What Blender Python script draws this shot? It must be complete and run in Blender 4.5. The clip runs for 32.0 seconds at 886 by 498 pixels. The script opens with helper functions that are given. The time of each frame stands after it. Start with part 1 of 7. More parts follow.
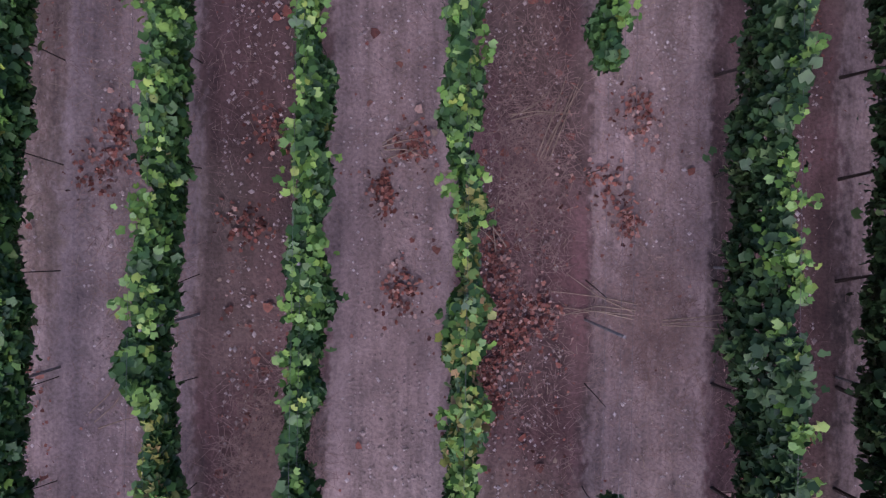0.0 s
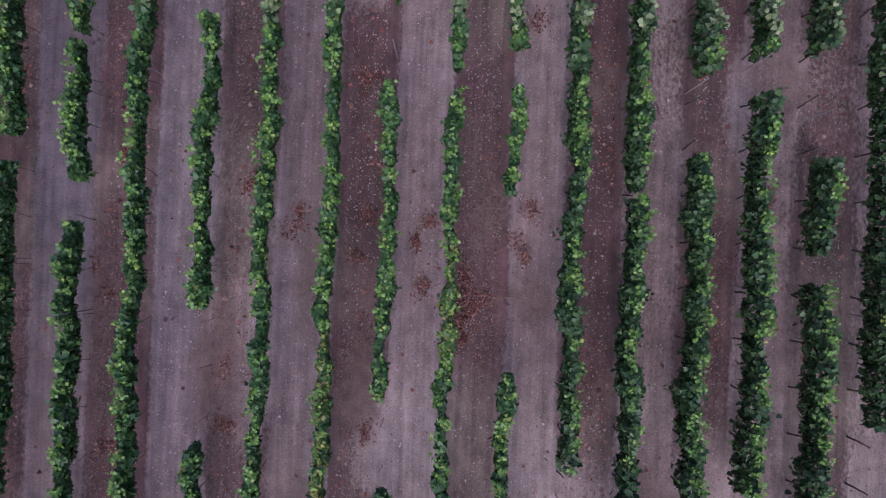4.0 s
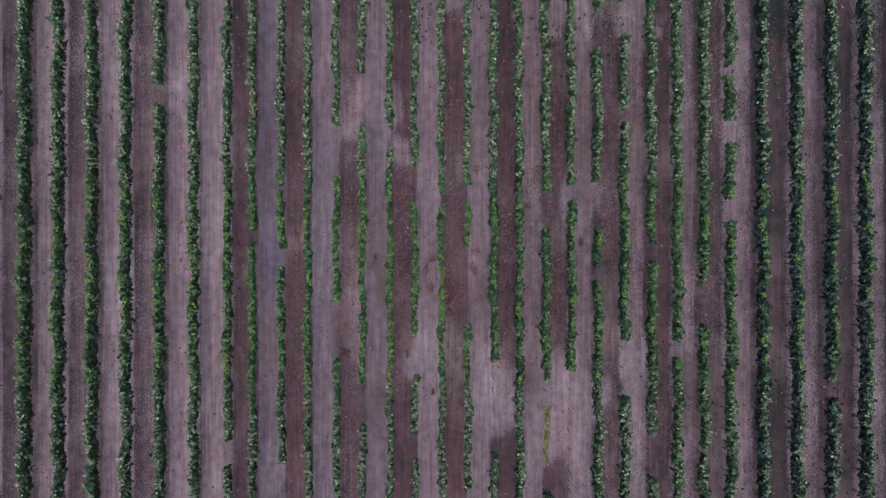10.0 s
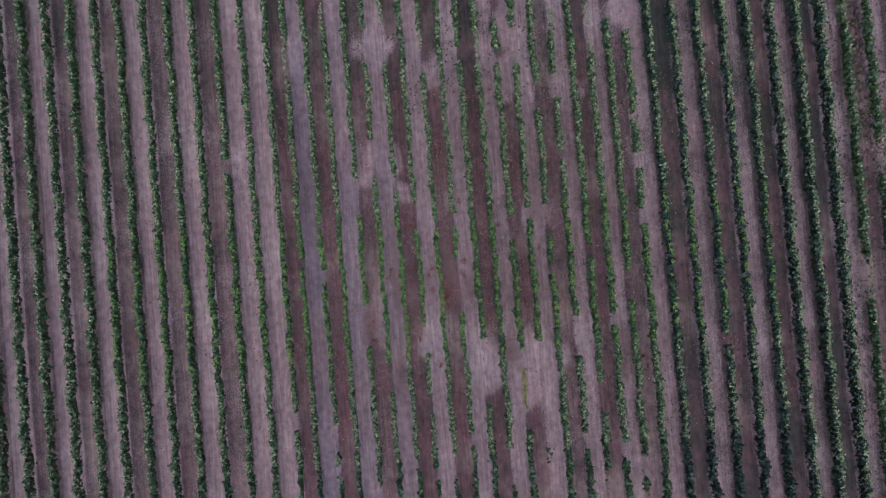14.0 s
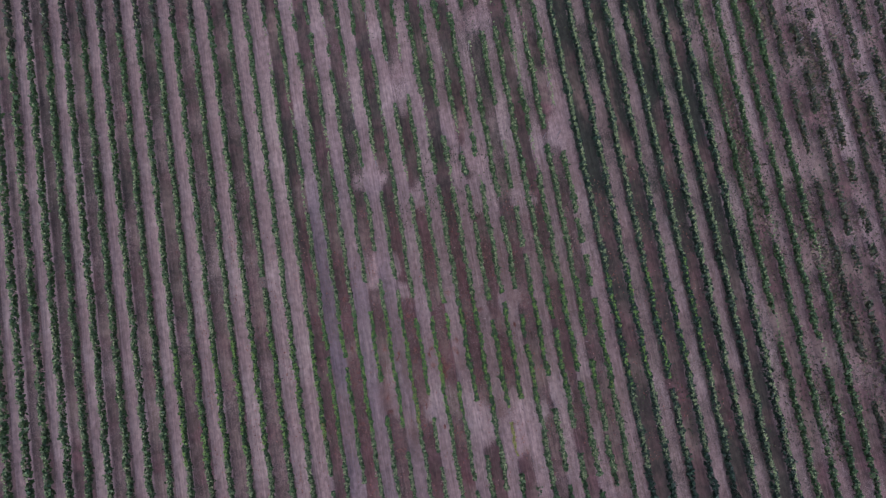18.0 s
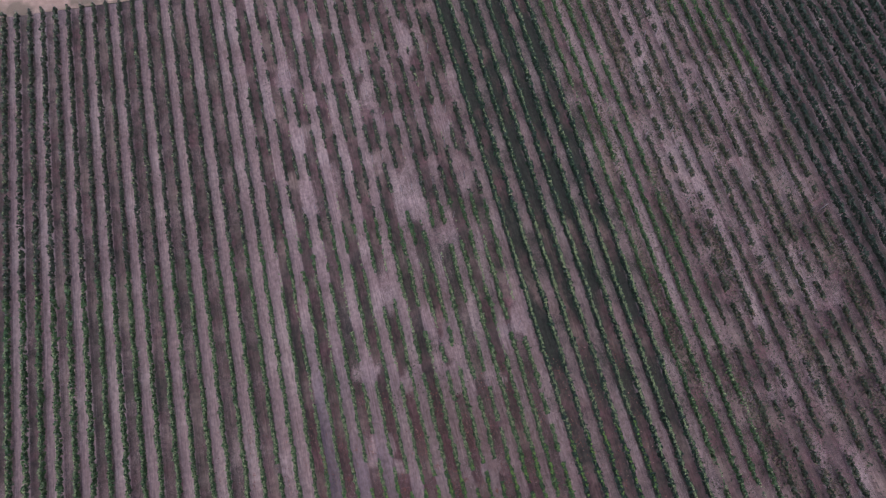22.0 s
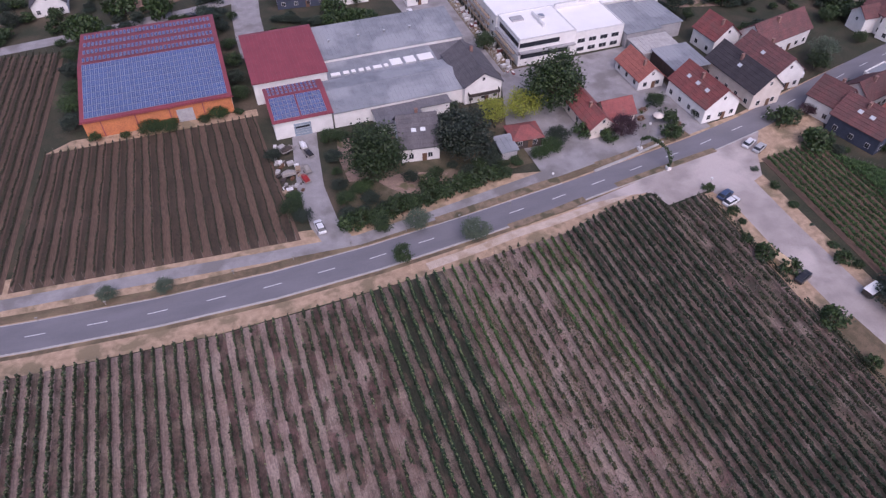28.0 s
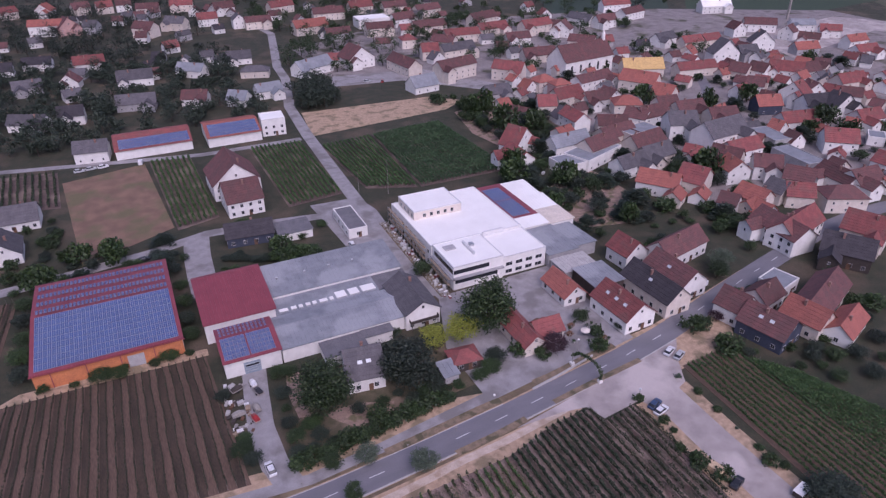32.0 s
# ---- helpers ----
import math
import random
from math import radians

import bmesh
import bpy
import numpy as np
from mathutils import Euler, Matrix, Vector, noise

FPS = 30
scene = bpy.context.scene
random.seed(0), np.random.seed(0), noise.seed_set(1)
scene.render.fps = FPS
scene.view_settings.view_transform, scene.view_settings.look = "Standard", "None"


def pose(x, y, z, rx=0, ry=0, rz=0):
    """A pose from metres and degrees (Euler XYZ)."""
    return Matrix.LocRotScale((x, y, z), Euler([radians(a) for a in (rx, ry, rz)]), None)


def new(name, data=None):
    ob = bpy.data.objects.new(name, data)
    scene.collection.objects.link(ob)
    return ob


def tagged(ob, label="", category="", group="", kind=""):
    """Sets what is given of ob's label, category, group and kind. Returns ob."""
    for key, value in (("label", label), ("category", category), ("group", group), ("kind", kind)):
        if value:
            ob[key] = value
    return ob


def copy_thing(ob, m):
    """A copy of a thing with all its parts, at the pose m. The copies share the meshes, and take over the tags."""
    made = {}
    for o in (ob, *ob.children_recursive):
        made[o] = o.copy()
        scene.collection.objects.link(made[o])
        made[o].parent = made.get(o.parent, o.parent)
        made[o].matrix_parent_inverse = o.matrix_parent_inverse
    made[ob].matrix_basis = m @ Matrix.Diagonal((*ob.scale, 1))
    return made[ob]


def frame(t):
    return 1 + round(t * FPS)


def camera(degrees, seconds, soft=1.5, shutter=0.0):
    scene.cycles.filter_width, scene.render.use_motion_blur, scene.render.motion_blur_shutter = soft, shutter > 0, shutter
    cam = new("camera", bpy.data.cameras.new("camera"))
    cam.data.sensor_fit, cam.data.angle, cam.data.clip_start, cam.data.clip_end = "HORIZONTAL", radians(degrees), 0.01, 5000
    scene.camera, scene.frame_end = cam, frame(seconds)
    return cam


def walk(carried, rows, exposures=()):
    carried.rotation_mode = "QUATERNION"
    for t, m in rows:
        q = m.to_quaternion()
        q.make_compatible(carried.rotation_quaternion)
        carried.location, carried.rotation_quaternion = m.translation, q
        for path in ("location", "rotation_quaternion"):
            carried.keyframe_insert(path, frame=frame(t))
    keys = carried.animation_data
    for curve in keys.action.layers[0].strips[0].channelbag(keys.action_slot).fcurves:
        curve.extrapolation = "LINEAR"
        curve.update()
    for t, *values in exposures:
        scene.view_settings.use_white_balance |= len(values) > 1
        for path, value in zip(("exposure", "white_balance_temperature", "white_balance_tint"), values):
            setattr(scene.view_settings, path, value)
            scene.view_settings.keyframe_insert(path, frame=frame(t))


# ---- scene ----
cam = camera(66.93, 32.0, soft=1.3)
ROWS = [
    (0.0, pose(-0.391, 1.932, 7.440, 0.165, -1.146, 0.925)),
    (0.5, pose(-0.311, 1.934, 8.106, 0.277, -0.723, 1.055)),
    (1.0, pose(-0.238, 1.953, 8.867, 0.273, -0.300, 1.289)),
    (1.5, pose(-0.200, 1.923, 9.781, 0.577, -0.235, 1.338)),
    (2.0, pose(-0.185, 1.923, 10.756, 0.703, -0.205, 1.495)),
    (2.5, pose(-0.205, 1.940, 11.940, 0.773, -0.160, 1.588)),
    (3.0, pose(-0.188, 1.959, 13.349, 0.916, 0.014, 1.703)),
    (3.5, pose(-0.150, 2.007, 14.954, 0.956, 0.191, 1.781)),
    (5.5, pose(-0.562, 3.221, 21.870, -1.802, -0.718, 3.878)),
    (6.0, pose(-0.523, 3.172, 23.619, -1.265, -0.669, 3.675)),
    (7.0, pose(-0.249, 2.894, 27.164, 0.048, -0.183, 2.940)),
    (8.0, pose(-0.373, 3.206, 30.652, -0.124, -0.457, 2.192)),
    (9.0, pose(-0.156, 3.423, 34.224, -0.012, -0.149, 0.956)),
    (10.0, pose(-0.044, 3.532, 37.812, 0.195, -0.071, -0.147)),
    (11.0, pose(-0.107, 3.165, 41.293, 1.031, -0.235, -1.402)),
    (12.0, pose(-0.022, 2.727, 44.795, 1.866, -0.125, -2.933)),
    (13.0, pose(0.170, 3.311, 48.373, 1.298, 0.021, -4.021)),
    (13.5, pose(0.016, 3.424, 50.204, 1.265, -0.200, -4.403)),
    (15.5, pose(-0.188, 3.097, 57.238, 1.903, -0.453, -6.703)),
    (16.0, pose(-0.332, 3.185, 58.951, 2.158, -0.591, -7.331)),
    (17.0, pose(-0.220, 3.652, 62.480, 4.392, -0.591, -9.068)),
    (18.0, pose(0.224, 3.061, 65.871, 8.371, -0.249, -9.980)),
    (19.0, pose(0.660, 2.807, 69.384, 11.968, 0.022, -10.868)),
    (20.0, pose(0.969, 2.647, 72.943, 15.395, 0.134, -11.760)),
    (21.0, pose(0.980, 2.534, 76.502, 18.755, 0.007, -12.747)),
    (22.0, pose(1.247, 3.146, 80.369, 21.558, -0.028, -13.987)),
    (23.0, pose(1.386, 3.216, 84.122, 24.768, -0.126, -15.096)),
    (24.0, pose(1.297, 1.911, 86.750, 28.895, -0.196, -16.234)),
    (25.0, pose(2.016, 0.141, 88.909, 33.117, 0.102, -17.169)),
    (25.5, pose(2.181, -0.127, 90.443, 34.976, 0.158, -17.751)),
    (27.5, pose(2.406, 0.033, 97.928, 41.973, -0.009, -19.190)),
    (28.0, pose(2.432, -0.172, 99.575, 43.937, -0.030, -19.546)),
    (29.0, pose(2.560, -0.645, 103.035, 47.893, -0.023, -20.273)),
    (30.0, pose(2.715, -1.249, 106.277, 51.992, 0.013, -21.077)),
    (31.0, pose(2.952, -1.780, 109.620, 55.981, 0.122, -22.637)),
    (32.0, pose(2.837, -2.340, 112.920, 59.932, 0.308, -25.357)),
]
walk(cam, ROWS, exposures=[(0.0, 0.56, 5400, 34), (6.0, 0.57, 5330, 28), (13.0, 0.61, 5370, 28), (19.0, 0.62, 5420, 28), (25.0, 0.66, 5700, 28), (28.0, 0.66, 5850, 31), (32.0, 0.44, 5700, 35)])

# ---- world and light: soft evening light under a closed sky ----
world = bpy.data.worlds.new("evening_sky")
scene.world = world
world.use_nodes = True
wn = world.node_tree.nodes
sky = wn.new("ShaderNodeTexSky")
sky.sky_type = "NISHITA"
sky.sun_disc = False
sky.sun_elevation = radians(50)
sky.sun_rotation = radians(185)
sky.dust_density = 4.0
sky.ozone_density = 1.2
world.node_tree.links.new(sky.outputs[0], wn["Background"].inputs[0])
wn["Background"].inputs[1].default_value = 0.085
sun_lamp = bpy.data.lights.new("sun", "SUN")
sun_lamp.energy, sun_lamp.angle, sun_lamp.color = 1.0, radians(60), (1.0, 0.93, 0.88)
sun = new("sun", sun_lamp)
sun.matrix_world = pose(0, 0, 200, 40, 0, -5)

# ---- materials ----
def ramp_mix(nt, fac, a, b):
    m = nt.nodes.new("ShaderNodeMix")
    m.data_type = "RGBA"
    m.inputs[6].default_value, m.inputs[7].default_value = (*a, 1), (*b, 1)
    if fac is not None:
        nt.links.new(fac, m.inputs[0])
    return m


def noise_fac(nt, scale, lo, hi, detail=4.0, stretch=None, coords="Object"):
    tc = nt.nodes.new("ShaderNodeTexCoord")
    n = nt.nodes.new("ShaderNodeTexNoise")
    n.inputs["Scale"].default_value, n.inputs["Detail"].default_value = scale, detail
    src = tc.outputs[coords]
    if stretch:
        mp = nt.nodes.new("ShaderNodeMapping")
        mp.inputs["Scale"].default_value = stretch
        nt.links.new(src, mp.inputs[0])
        src = mp.outputs[0]
    nt.links.new(src, n.inputs["Vector"])
    r = nt.nodes.new("ShaderNodeMapRange")
    r.inputs[1].default_value, r.inputs[2].default_value = lo, hi
    nt.links.new(n.outputs["Fac"], r.inputs[0])
    return r.outputs[0]


def mat(name, a, b=None, scale=2.0, fine=25.0, rough=0.85, bump=0.25, metal=0.0, stretch=None, spread=0.0, third=None, third_scale=0.15, third_at=(0.5, 0.62), island=None, speckle=1.0):
    """A two-scale surface: a and b mixed by coarse noise, broken by fine grain, with bump; third lies over it in large patches."""
    m = bpy.data.materials.new(name)
    m.use_nodes = True
    nt = m.node_tree
    bs = nt.nodes["Principled BSDF"]
    b = b or tuple(v * 0.75 for v in a)
    mix = ramp_mix(nt, noise_fac(nt, scale, 0.35, 0.65, 5.0, stretch), a, b)
    out = mix.outputs[2]
    if third:
        m3 = ramp_mix(nt, noise_fac(nt, third_scale, third_at[0], third_at[1], 5.0), a, third)
        nt.links.new(out, m3.inputs[6])
        out = m3.outputs[2]
    if island:
        g = nt.nodes.new("ShaderNodeNewGeometry")
        cr = nt.nodes.new("ShaderNodeValToRGB")
        el = cr.color_ramp.elements
        while len(el) < len(island):
            el.new(0.5)
        for e, (p, c) in zip(el, island):
            e.position, e.color = p, (*c, 1)
        nt.links.new(g.outputs["Random Per Island"], cr.inputs[0])
        mi = ramp_mix(nt, None, a, b)
        mi.inputs[0].default_value = 0.75
        nt.links.new(out, mi.inputs[6])
        nt.links.new(cr.outputs[0], mi.inputs[7])
        out = mi.outputs[2]
    grain = noise_fac(nt, fine, 0.3, 0.7, 3.0, stretch)
    gm = nt.nodes.new("ShaderNodeMix")
    gm.data_type, gm.blend_type = "RGBA", "MULTIPLY"
    gm.inputs[0].default_value = 1.0
    rng = nt.nodes.new("ShaderNodeMapRange")
    rng.inputs[3].default_value, rng.inputs[4].default_value = 1 - 0.28 * speckle, 1 + 0.25 * speckle
    nt.links.new(grain, rng.inputs[0])
    nt.links.new(out, gm.inputs[6])
    nt.links.new(rng.outputs[0], gm.inputs[7])
    out = gm.outputs[2]
    if spread:
        oi = nt.nodes.new("ShaderNodeObjectInfo")
        hs = nt.nodes.new("ShaderNodeHueSaturation")
        rr = nt.nodes.new("ShaderNodeMapRange")
        rr.inputs[3].default_value, rr.inputs[4].default_value = 1 - spread, 1 + spread
        nt.links.new(oi.outputs["Random"], rr.inputs[0])
        nt.links.new(rr.outputs[0], hs.inputs["Value"])
        nt.links.new(out, hs.inputs["Color"])
        out = hs.outputs[0]
    nt.links.new(out, bs.inputs["Base Color"])
    bs.inputs["Roughness"].default_value, bs.inputs["Metallic"].default_value = rough, metal
    if bump:
        bp = nt.nodes.new("ShaderNodeBump")
        bp.inputs["Strength"].default_value, bp.inputs["Distance"].default_value = bump, 0.05
        nt.links.new(grain, bp.inputs["Height"])
        nt.links.new(bp.outputs[0], bs.inputs["Normal"])
    return m


def lane_soil():
    """Vineyard soil: tilled pale earth where the lane is kept bare, dark litter and weeds elsewhere, with ragged edges."""
    m = bpy.data.materials.new("vineyard_soil")
    m.use_nodes = True
    nt = m.node_tree
    bs = nt.nodes["Principled BSDF"]
    at = nt.nodes.new("ShaderNodeAttribute")
    at.attribute_name = "bare"
    soil = ramp_mix(nt, noise_fac(nt, 1.1, 0.35, 0.65, 6.0, (1, 0.35, 1)), (0.305, 0.222, 0.192), (0.25, 0.18, 0.156))
    pale = ramp_mix(nt, noise_fac(nt, 0.13, 0.47, 0.62, 9.0), (0, 0, 0), (0.35, 0.27, 0.23))
    nt.links.new(soil.outputs[2], pale.inputs[6])
    # some bare lanes turn darker and slate grey
    slate_at = nt.nodes.new("ShaderNodeAttribute")
    slate_at.attribute_name = "slate"
    cool = ramp_mix(nt, None, (0, 0, 0), (0.15, 0.122, 0.13))
    much = nt.nodes.new("ShaderNodeMath")
    much.operation = "MULTIPLY"
    nt.links.new(slate_at.outputs["Fac"], much.inputs[0])
    nt.links.new(noise_fac(nt, 0.16, 0.3, 0.5, 4.0, (1, 0.6, 1)), much.inputs[1])
    nt.links.new(much.outputs[0], cool.inputs[0])
    nt.links.new(pale.outputs[2], cool.inputs[6])
    weed = ramp_mix(nt, noise_fac(nt, 1.3, 0.38, 0.62, 8.0, (1, 0.5, 1)), (0.145, 0.1, 0.08), (0.066, 0.048, 0.039))
    red = ramp_mix(nt, noise_fac(nt, 0.5, 0.47, 0.66, 5.0), (0, 0, 0), (0.172, 0.092, 0.085))
    tinge = nt.nodes.new("ShaderNodeAttribute")
    tinge.attribute_name = "red"
    litter = ramp_mix(nt, None, (0, 0, 0), (0.135, 0.064, 0.06))
    share = nt.nodes.new("ShaderNodeMath")
    share.operation = "MULTIPLY"
    nt.links.new(tinge.outputs["Fac"], share.inputs[0])
    nt.links.new(noise_fac(nt, 0.9, 0.25, 0.6, 6.0, (1, 0.5, 1)), share.inputs[1])
    nt.links.new(share.outputs[0], litter.inputs[0])
    nt.links.new(weed.outputs[2], litter.inputs[6])
    herb = nt.nodes.new("ShaderNodeAttribute")
    herb.attribute_name = "growth"
    lush = nt.nodes.new("ShaderNodeMath")
    lush.operation = "MULTIPLY"
    nt.links.new(herb.outputs["Fac"], lush.inputs[0])
    nt.links.new(noise_fac(nt, 0.35, 0.34, 0.6, 8.0, (1, 0.4, 1)), lush.inputs[1])
    green = ramp_mix(nt, lush.outputs[0], (0, 0, 0), (0.04, 0.044, 0.03))
    nt.links.new(litter.outputs[2], red.inputs[6])
    straw = ramp_mix(nt, noise_fac(nt, 0.17, 0.5, 0.66, 9.0), (0, 0, 0), (0.25, 0.183, 0.14))
    nt.links.new(red.outputs[2], straw.inputs[6])
    nt.links.new(straw.outputs[2], green.inputs[6])
    rag = noise_fac(nt, 14.0, 0.25, 0.75, 12.0, (1, 0.6, 1))
    big = noise_fac(nt, 0.22, 0.3, 0.7, 4.0)
    s1 = nt.nodes.new("ShaderNodeMath")
    s1.operation = "MULTIPLY_ADD"
    s1.inputs[1].default_value, s1.inputs[2].default_value = 0.75, -0.375
    nt.links.new(rag, s1.inputs[0])
    s2 = nt.nodes.new("ShaderNodeMath")
    s2.operation = "MULTIPLY_ADD"
    s2.inputs[1].default_value, s2.inputs[2].default_value = 0.45, -0.225
    nt.links.new(big, s2.inputs[0])
    add = nt.nodes.new("ShaderNodeMath")
    nt.links.new(s1.outputs[0], add.inputs[0])
    nt.links.new(s2.outputs[0], add.inputs[1])
    add2 = nt.nodes.new("ShaderNodeMath")
    nt.links.new(add.outputs[0], add2.inputs[0])
    nt.links.new(at.outputs["Fac"], add2.inputs[1])
    st = nt.nodes.new("ShaderNodeMapRange")
    st.interpolation_type = "SMOOTHSTEP"
    st.inputs[1].default_value, st.inputs[2].default_value = 0.15, 0.8
    nt.links.new(add2.outputs[0], st.inputs[0])
    mix = ramp_mix(nt, st.outputs[0], (0, 0, 0), (0, 0, 0))
    nt.links.new(green.outputs[2], mix.inputs[6])
    nt.links.new(cool.outputs[2], mix.inputs[7])
    clod = noise_fac(nt, 26, 0.3, 0.7, 10.0)
    rng = nt.nodes.new("ShaderNodeMapRange")
    rng.inputs[3].default_value, rng.inputs[4].default_value = 0.5, 1.5
    track = noise_fac(nt, 7.0, 0.3, 0.7, 3.0, (1, 0.04, 1))
    wear = nt.nodes.new("ShaderNodeMath")
    wear.operation = "MULTIPLY_ADD"
    wear.inputs[1].default_value = 0.5
    nt.links.new(track, wear.inputs[0])
    tuft = noise_fac(nt, 2.6, 0.3, 0.7, 9.0, (1, 0.7, 1))
    patch = nt.nodes.new("ShaderNodeMapRange")
    patch.inputs[3].default_value, patch.inputs[4].default_value = 0.72, 1.24
    nt.links.new(tuft, patch.inputs[0])
    tint = nt.nodes.new("ShaderNodeMix")
    tint.data_type, tint.blend_type = "RGBA", "MULTIPLY"
    tint.inputs[0].default_value = 1.0
    nt.links.new(mix.outputs[2], tint.inputs[6])
    nt.links.new(patch.outputs[0], tint.inputs[7])
    soft = nt.nodes.new("ShaderNodeMath")
    soft.operation = "MULTIPLY"
    soft.inputs[1].default_value = 0.5
    nt.links.new(clod, soft.inputs[0])
    nt.links.new(soft.outputs[0], wear.inputs[2])
    nt.links.new(wear.outputs[0], rng.inputs[0])
    mul = nt.nodes.new("ShaderNodeMix")
    mul.data_type, mul.blend_type = "RGBA", "MULTIPLY"
    mul.inputs[0].default_value = 1.0
    nt.links.new(tint.outputs[2], mul.inputs[6])
    nt.links.new(rng.outputs[0], mul.inputs[7])
    nt.links.new(mul.outputs[2], bs.inputs["Base Color"])
    bs.inputs["Roughness"].default_value = 0.95
    bp = nt.nodes.new("ShaderNodeBump")
    bp.inputs["Strength"].default_value, bp.inputs["Distance"].default_value = 0.4, 0.025
    nt.links.new(wear.outputs[0], bp.inputs["Height"])
    nt.links.new(bp.outputs[0], bs.inputs["Normal"])
    return m


LANESOIL = lane_soil()
DARKVERGE = mat("worn_verge_grass", (0.18, 0.128, 0.082), (0.105, 0.086, 0.05), 0.6, 8, bump=0.5, third=(0.22, 0.165, 0.10), third_scale=0.15)
YARDGROUND = mat("village_yard_ground", (0.275, 0.24, 0.235), (0.2, 0.176, 0.17), 0.15, 4, bump=0.2, third=(0.075, 0.072, 0.042), third_scale=0.06, third_at=(0.54, 0.66))
WEED = mat("weedy_soil", (0.15, 0.10, 0.09), (0.10, 0.075, 0.062), 1.3, 11, stretch=(1, 0.5, 1), bump=0.6, third=(0.24, 0.18, 0.15), third_scale=0.10)
DRYGRASS = mat("dry_grass", (0.49, 0.35, 0.24), (0.37, 0.258, 0.172), 0.8, 9, bump=0.6, third=(0.24, 0.185, 0.115), third_scale=0.2)
EARTH = mat("garden_earth", (0.34, 0.235, 0.19), (0.25, 0.175, 0.14), 0.7, 8, bump=0.5, third=(0.13, 0.115, 0.06), third_scale=0.3)
GARDEN = mat("garden_grass", (0.115, 0.092, 0.058), (0.07, 0.066, 0.036), 0.5, 7, bump=0.5, third=(0.19, 0.14, 0.1), third_scale=0.14)
STRIPSOIL = mat("planted_strip_soil", (0.27, 0.195, 0.135), (0.17, 0.132, 0.085), 0.7, 8, bump=0.5, third=(0.1, 0.09, 0.05), third_scale=0.3)
SAND = mat("pale_sand", (0.56, 0.46, 0.38), (0.46, 0.37, 0.3), 0.5, 8, bump=0.3, third=(0.4, 0.3, 0.22), third_scale=0.2)
MEADOW = mat("meadow", (0.03, 0.036, 0.019), (0.055, 0.05, 0.03), 0.22, 3, bump=0.5, third=(0.1, 0.075, 0.05), third_scale=0.05, third_at=(0.52, 0.66))
FARLAND = mat("open_land", (0.07, 0.075, 0.045), (0.12, 0.10, 0.065), 0.01, 0.6, bump=0.0, third=(0.04, 0.06, 0.03), third_scale=0.004)
ASPHALT = mat("asphalt", (0.19, 0.183, 0.203), (0.157, 0.152, 0.17), 0.3, 20, bump=0.1, stretch=(0.3, 1, 1), speckle=0.4)
GRAVEL = mat("gravel", (0.40, 0.35, 0.335), (0.31, 0.27, 0.257), 0.25, 8, bump=0.4, third=(0.50, 0.44, 0.42), third_scale=0.07, speckle=0.5)
PAVING = mat("paving", (0.325, 0.308, 0.315), (0.262, 0.247, 0.252), 0.4, 6, bump=0.1, third=(0.2, 0.186, 0.184), third_scale=0.12, speckle=0.5)
CONCRETE = mat("concrete", (0.46, 0.44, 0.43), (0.38, 0.36, 0.35), 0.6, 8, bump=0.15)
LINEPAINT = mat("road_paint", (0.7, 0.7, 0.7), (0.55, 0.55, 0.56), 3, 20, bump=0.05)
BARK = mat("bark", (0.085, 0.062, 0.048), (0.05, 0.038, 0.03), 6, 40, bump=0.6, stretch=(1, 1, 0.2))
GALV = mat("weathered_post", (0.34, 0.315, 0.295), (0.24, 0.22, 0.205), 5, 40, bump=0.3)
WIRE = mat("steel_wire", (0.16, 0.15, 0.15), None, 5, 40, rough=0.45, metal=0.8, bump=0)
VINE = mat("vine_leaf", (0.056, 0.135, 0.024), (0.04, 0.105, 0.021), 0.8, 8, rough=0.5, bump=0.1,
           island=[(0.0, (0.03, 0.08, 0.024)), (0.5, (0.052, 0.125, 0.03)), (0.85, (0.08, 0.165, 0.034)), (0.98, (0.12, 0.22, 0.04)), (1.0, (0.28, 0.26, 0.05))])
# light green of upper leaves, paled by painted-in sky sheen and light on top
FARTIPS = mat("lit_upper_vine_leaf", (0.15, 0.2, 0.085), (0.12, 0.165, 0.07), 0.8, 8, rough=0.45, bump=0.1,
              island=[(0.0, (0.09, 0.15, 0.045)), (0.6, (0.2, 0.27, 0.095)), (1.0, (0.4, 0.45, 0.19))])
# darker copy of vine_leaf with the shade of the row sides in its colour
VINEMID = mat("shade_toned_vine_leaf", (0.036, 0.092, 0.024), (0.027, 0.07, 0.02), 0.8, 8, rough=0.55, bump=0.1,
              island=[(0.0, (0.024, 0.06, 0.017)), (0.5, (0.046, 0.1, 0.026)), (0.9, (0.08, 0.145, 0.036)), (1.0, (0.14, 0.2, 0.06))])
# young shoots' light green; light falling on the row tops is in it too
TIPS = mat("lit_young_vine_leaf", (0.16, 0.28, 0.055), (0.12, 0.25, 0.038), 0.8, 8, rough=0.5, bump=0.1,
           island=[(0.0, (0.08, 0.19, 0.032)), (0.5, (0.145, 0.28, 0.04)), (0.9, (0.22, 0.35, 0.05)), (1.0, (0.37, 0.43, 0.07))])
VINEDARK = mat("dark_vine_leaf", (0.013, 0.04, 0.017), (0.010, 0.03, 0.014), 0.8, 8, rough=0.55, bump=0.1,
               island=[(0.0, (0.010, 0.028, 0.013)), (0.5, (0.018, 0.047, 0.02)), (0.9, (0.03, 0.072, 0.028)), (1.0, (0.055, 0.105, 0.04))])
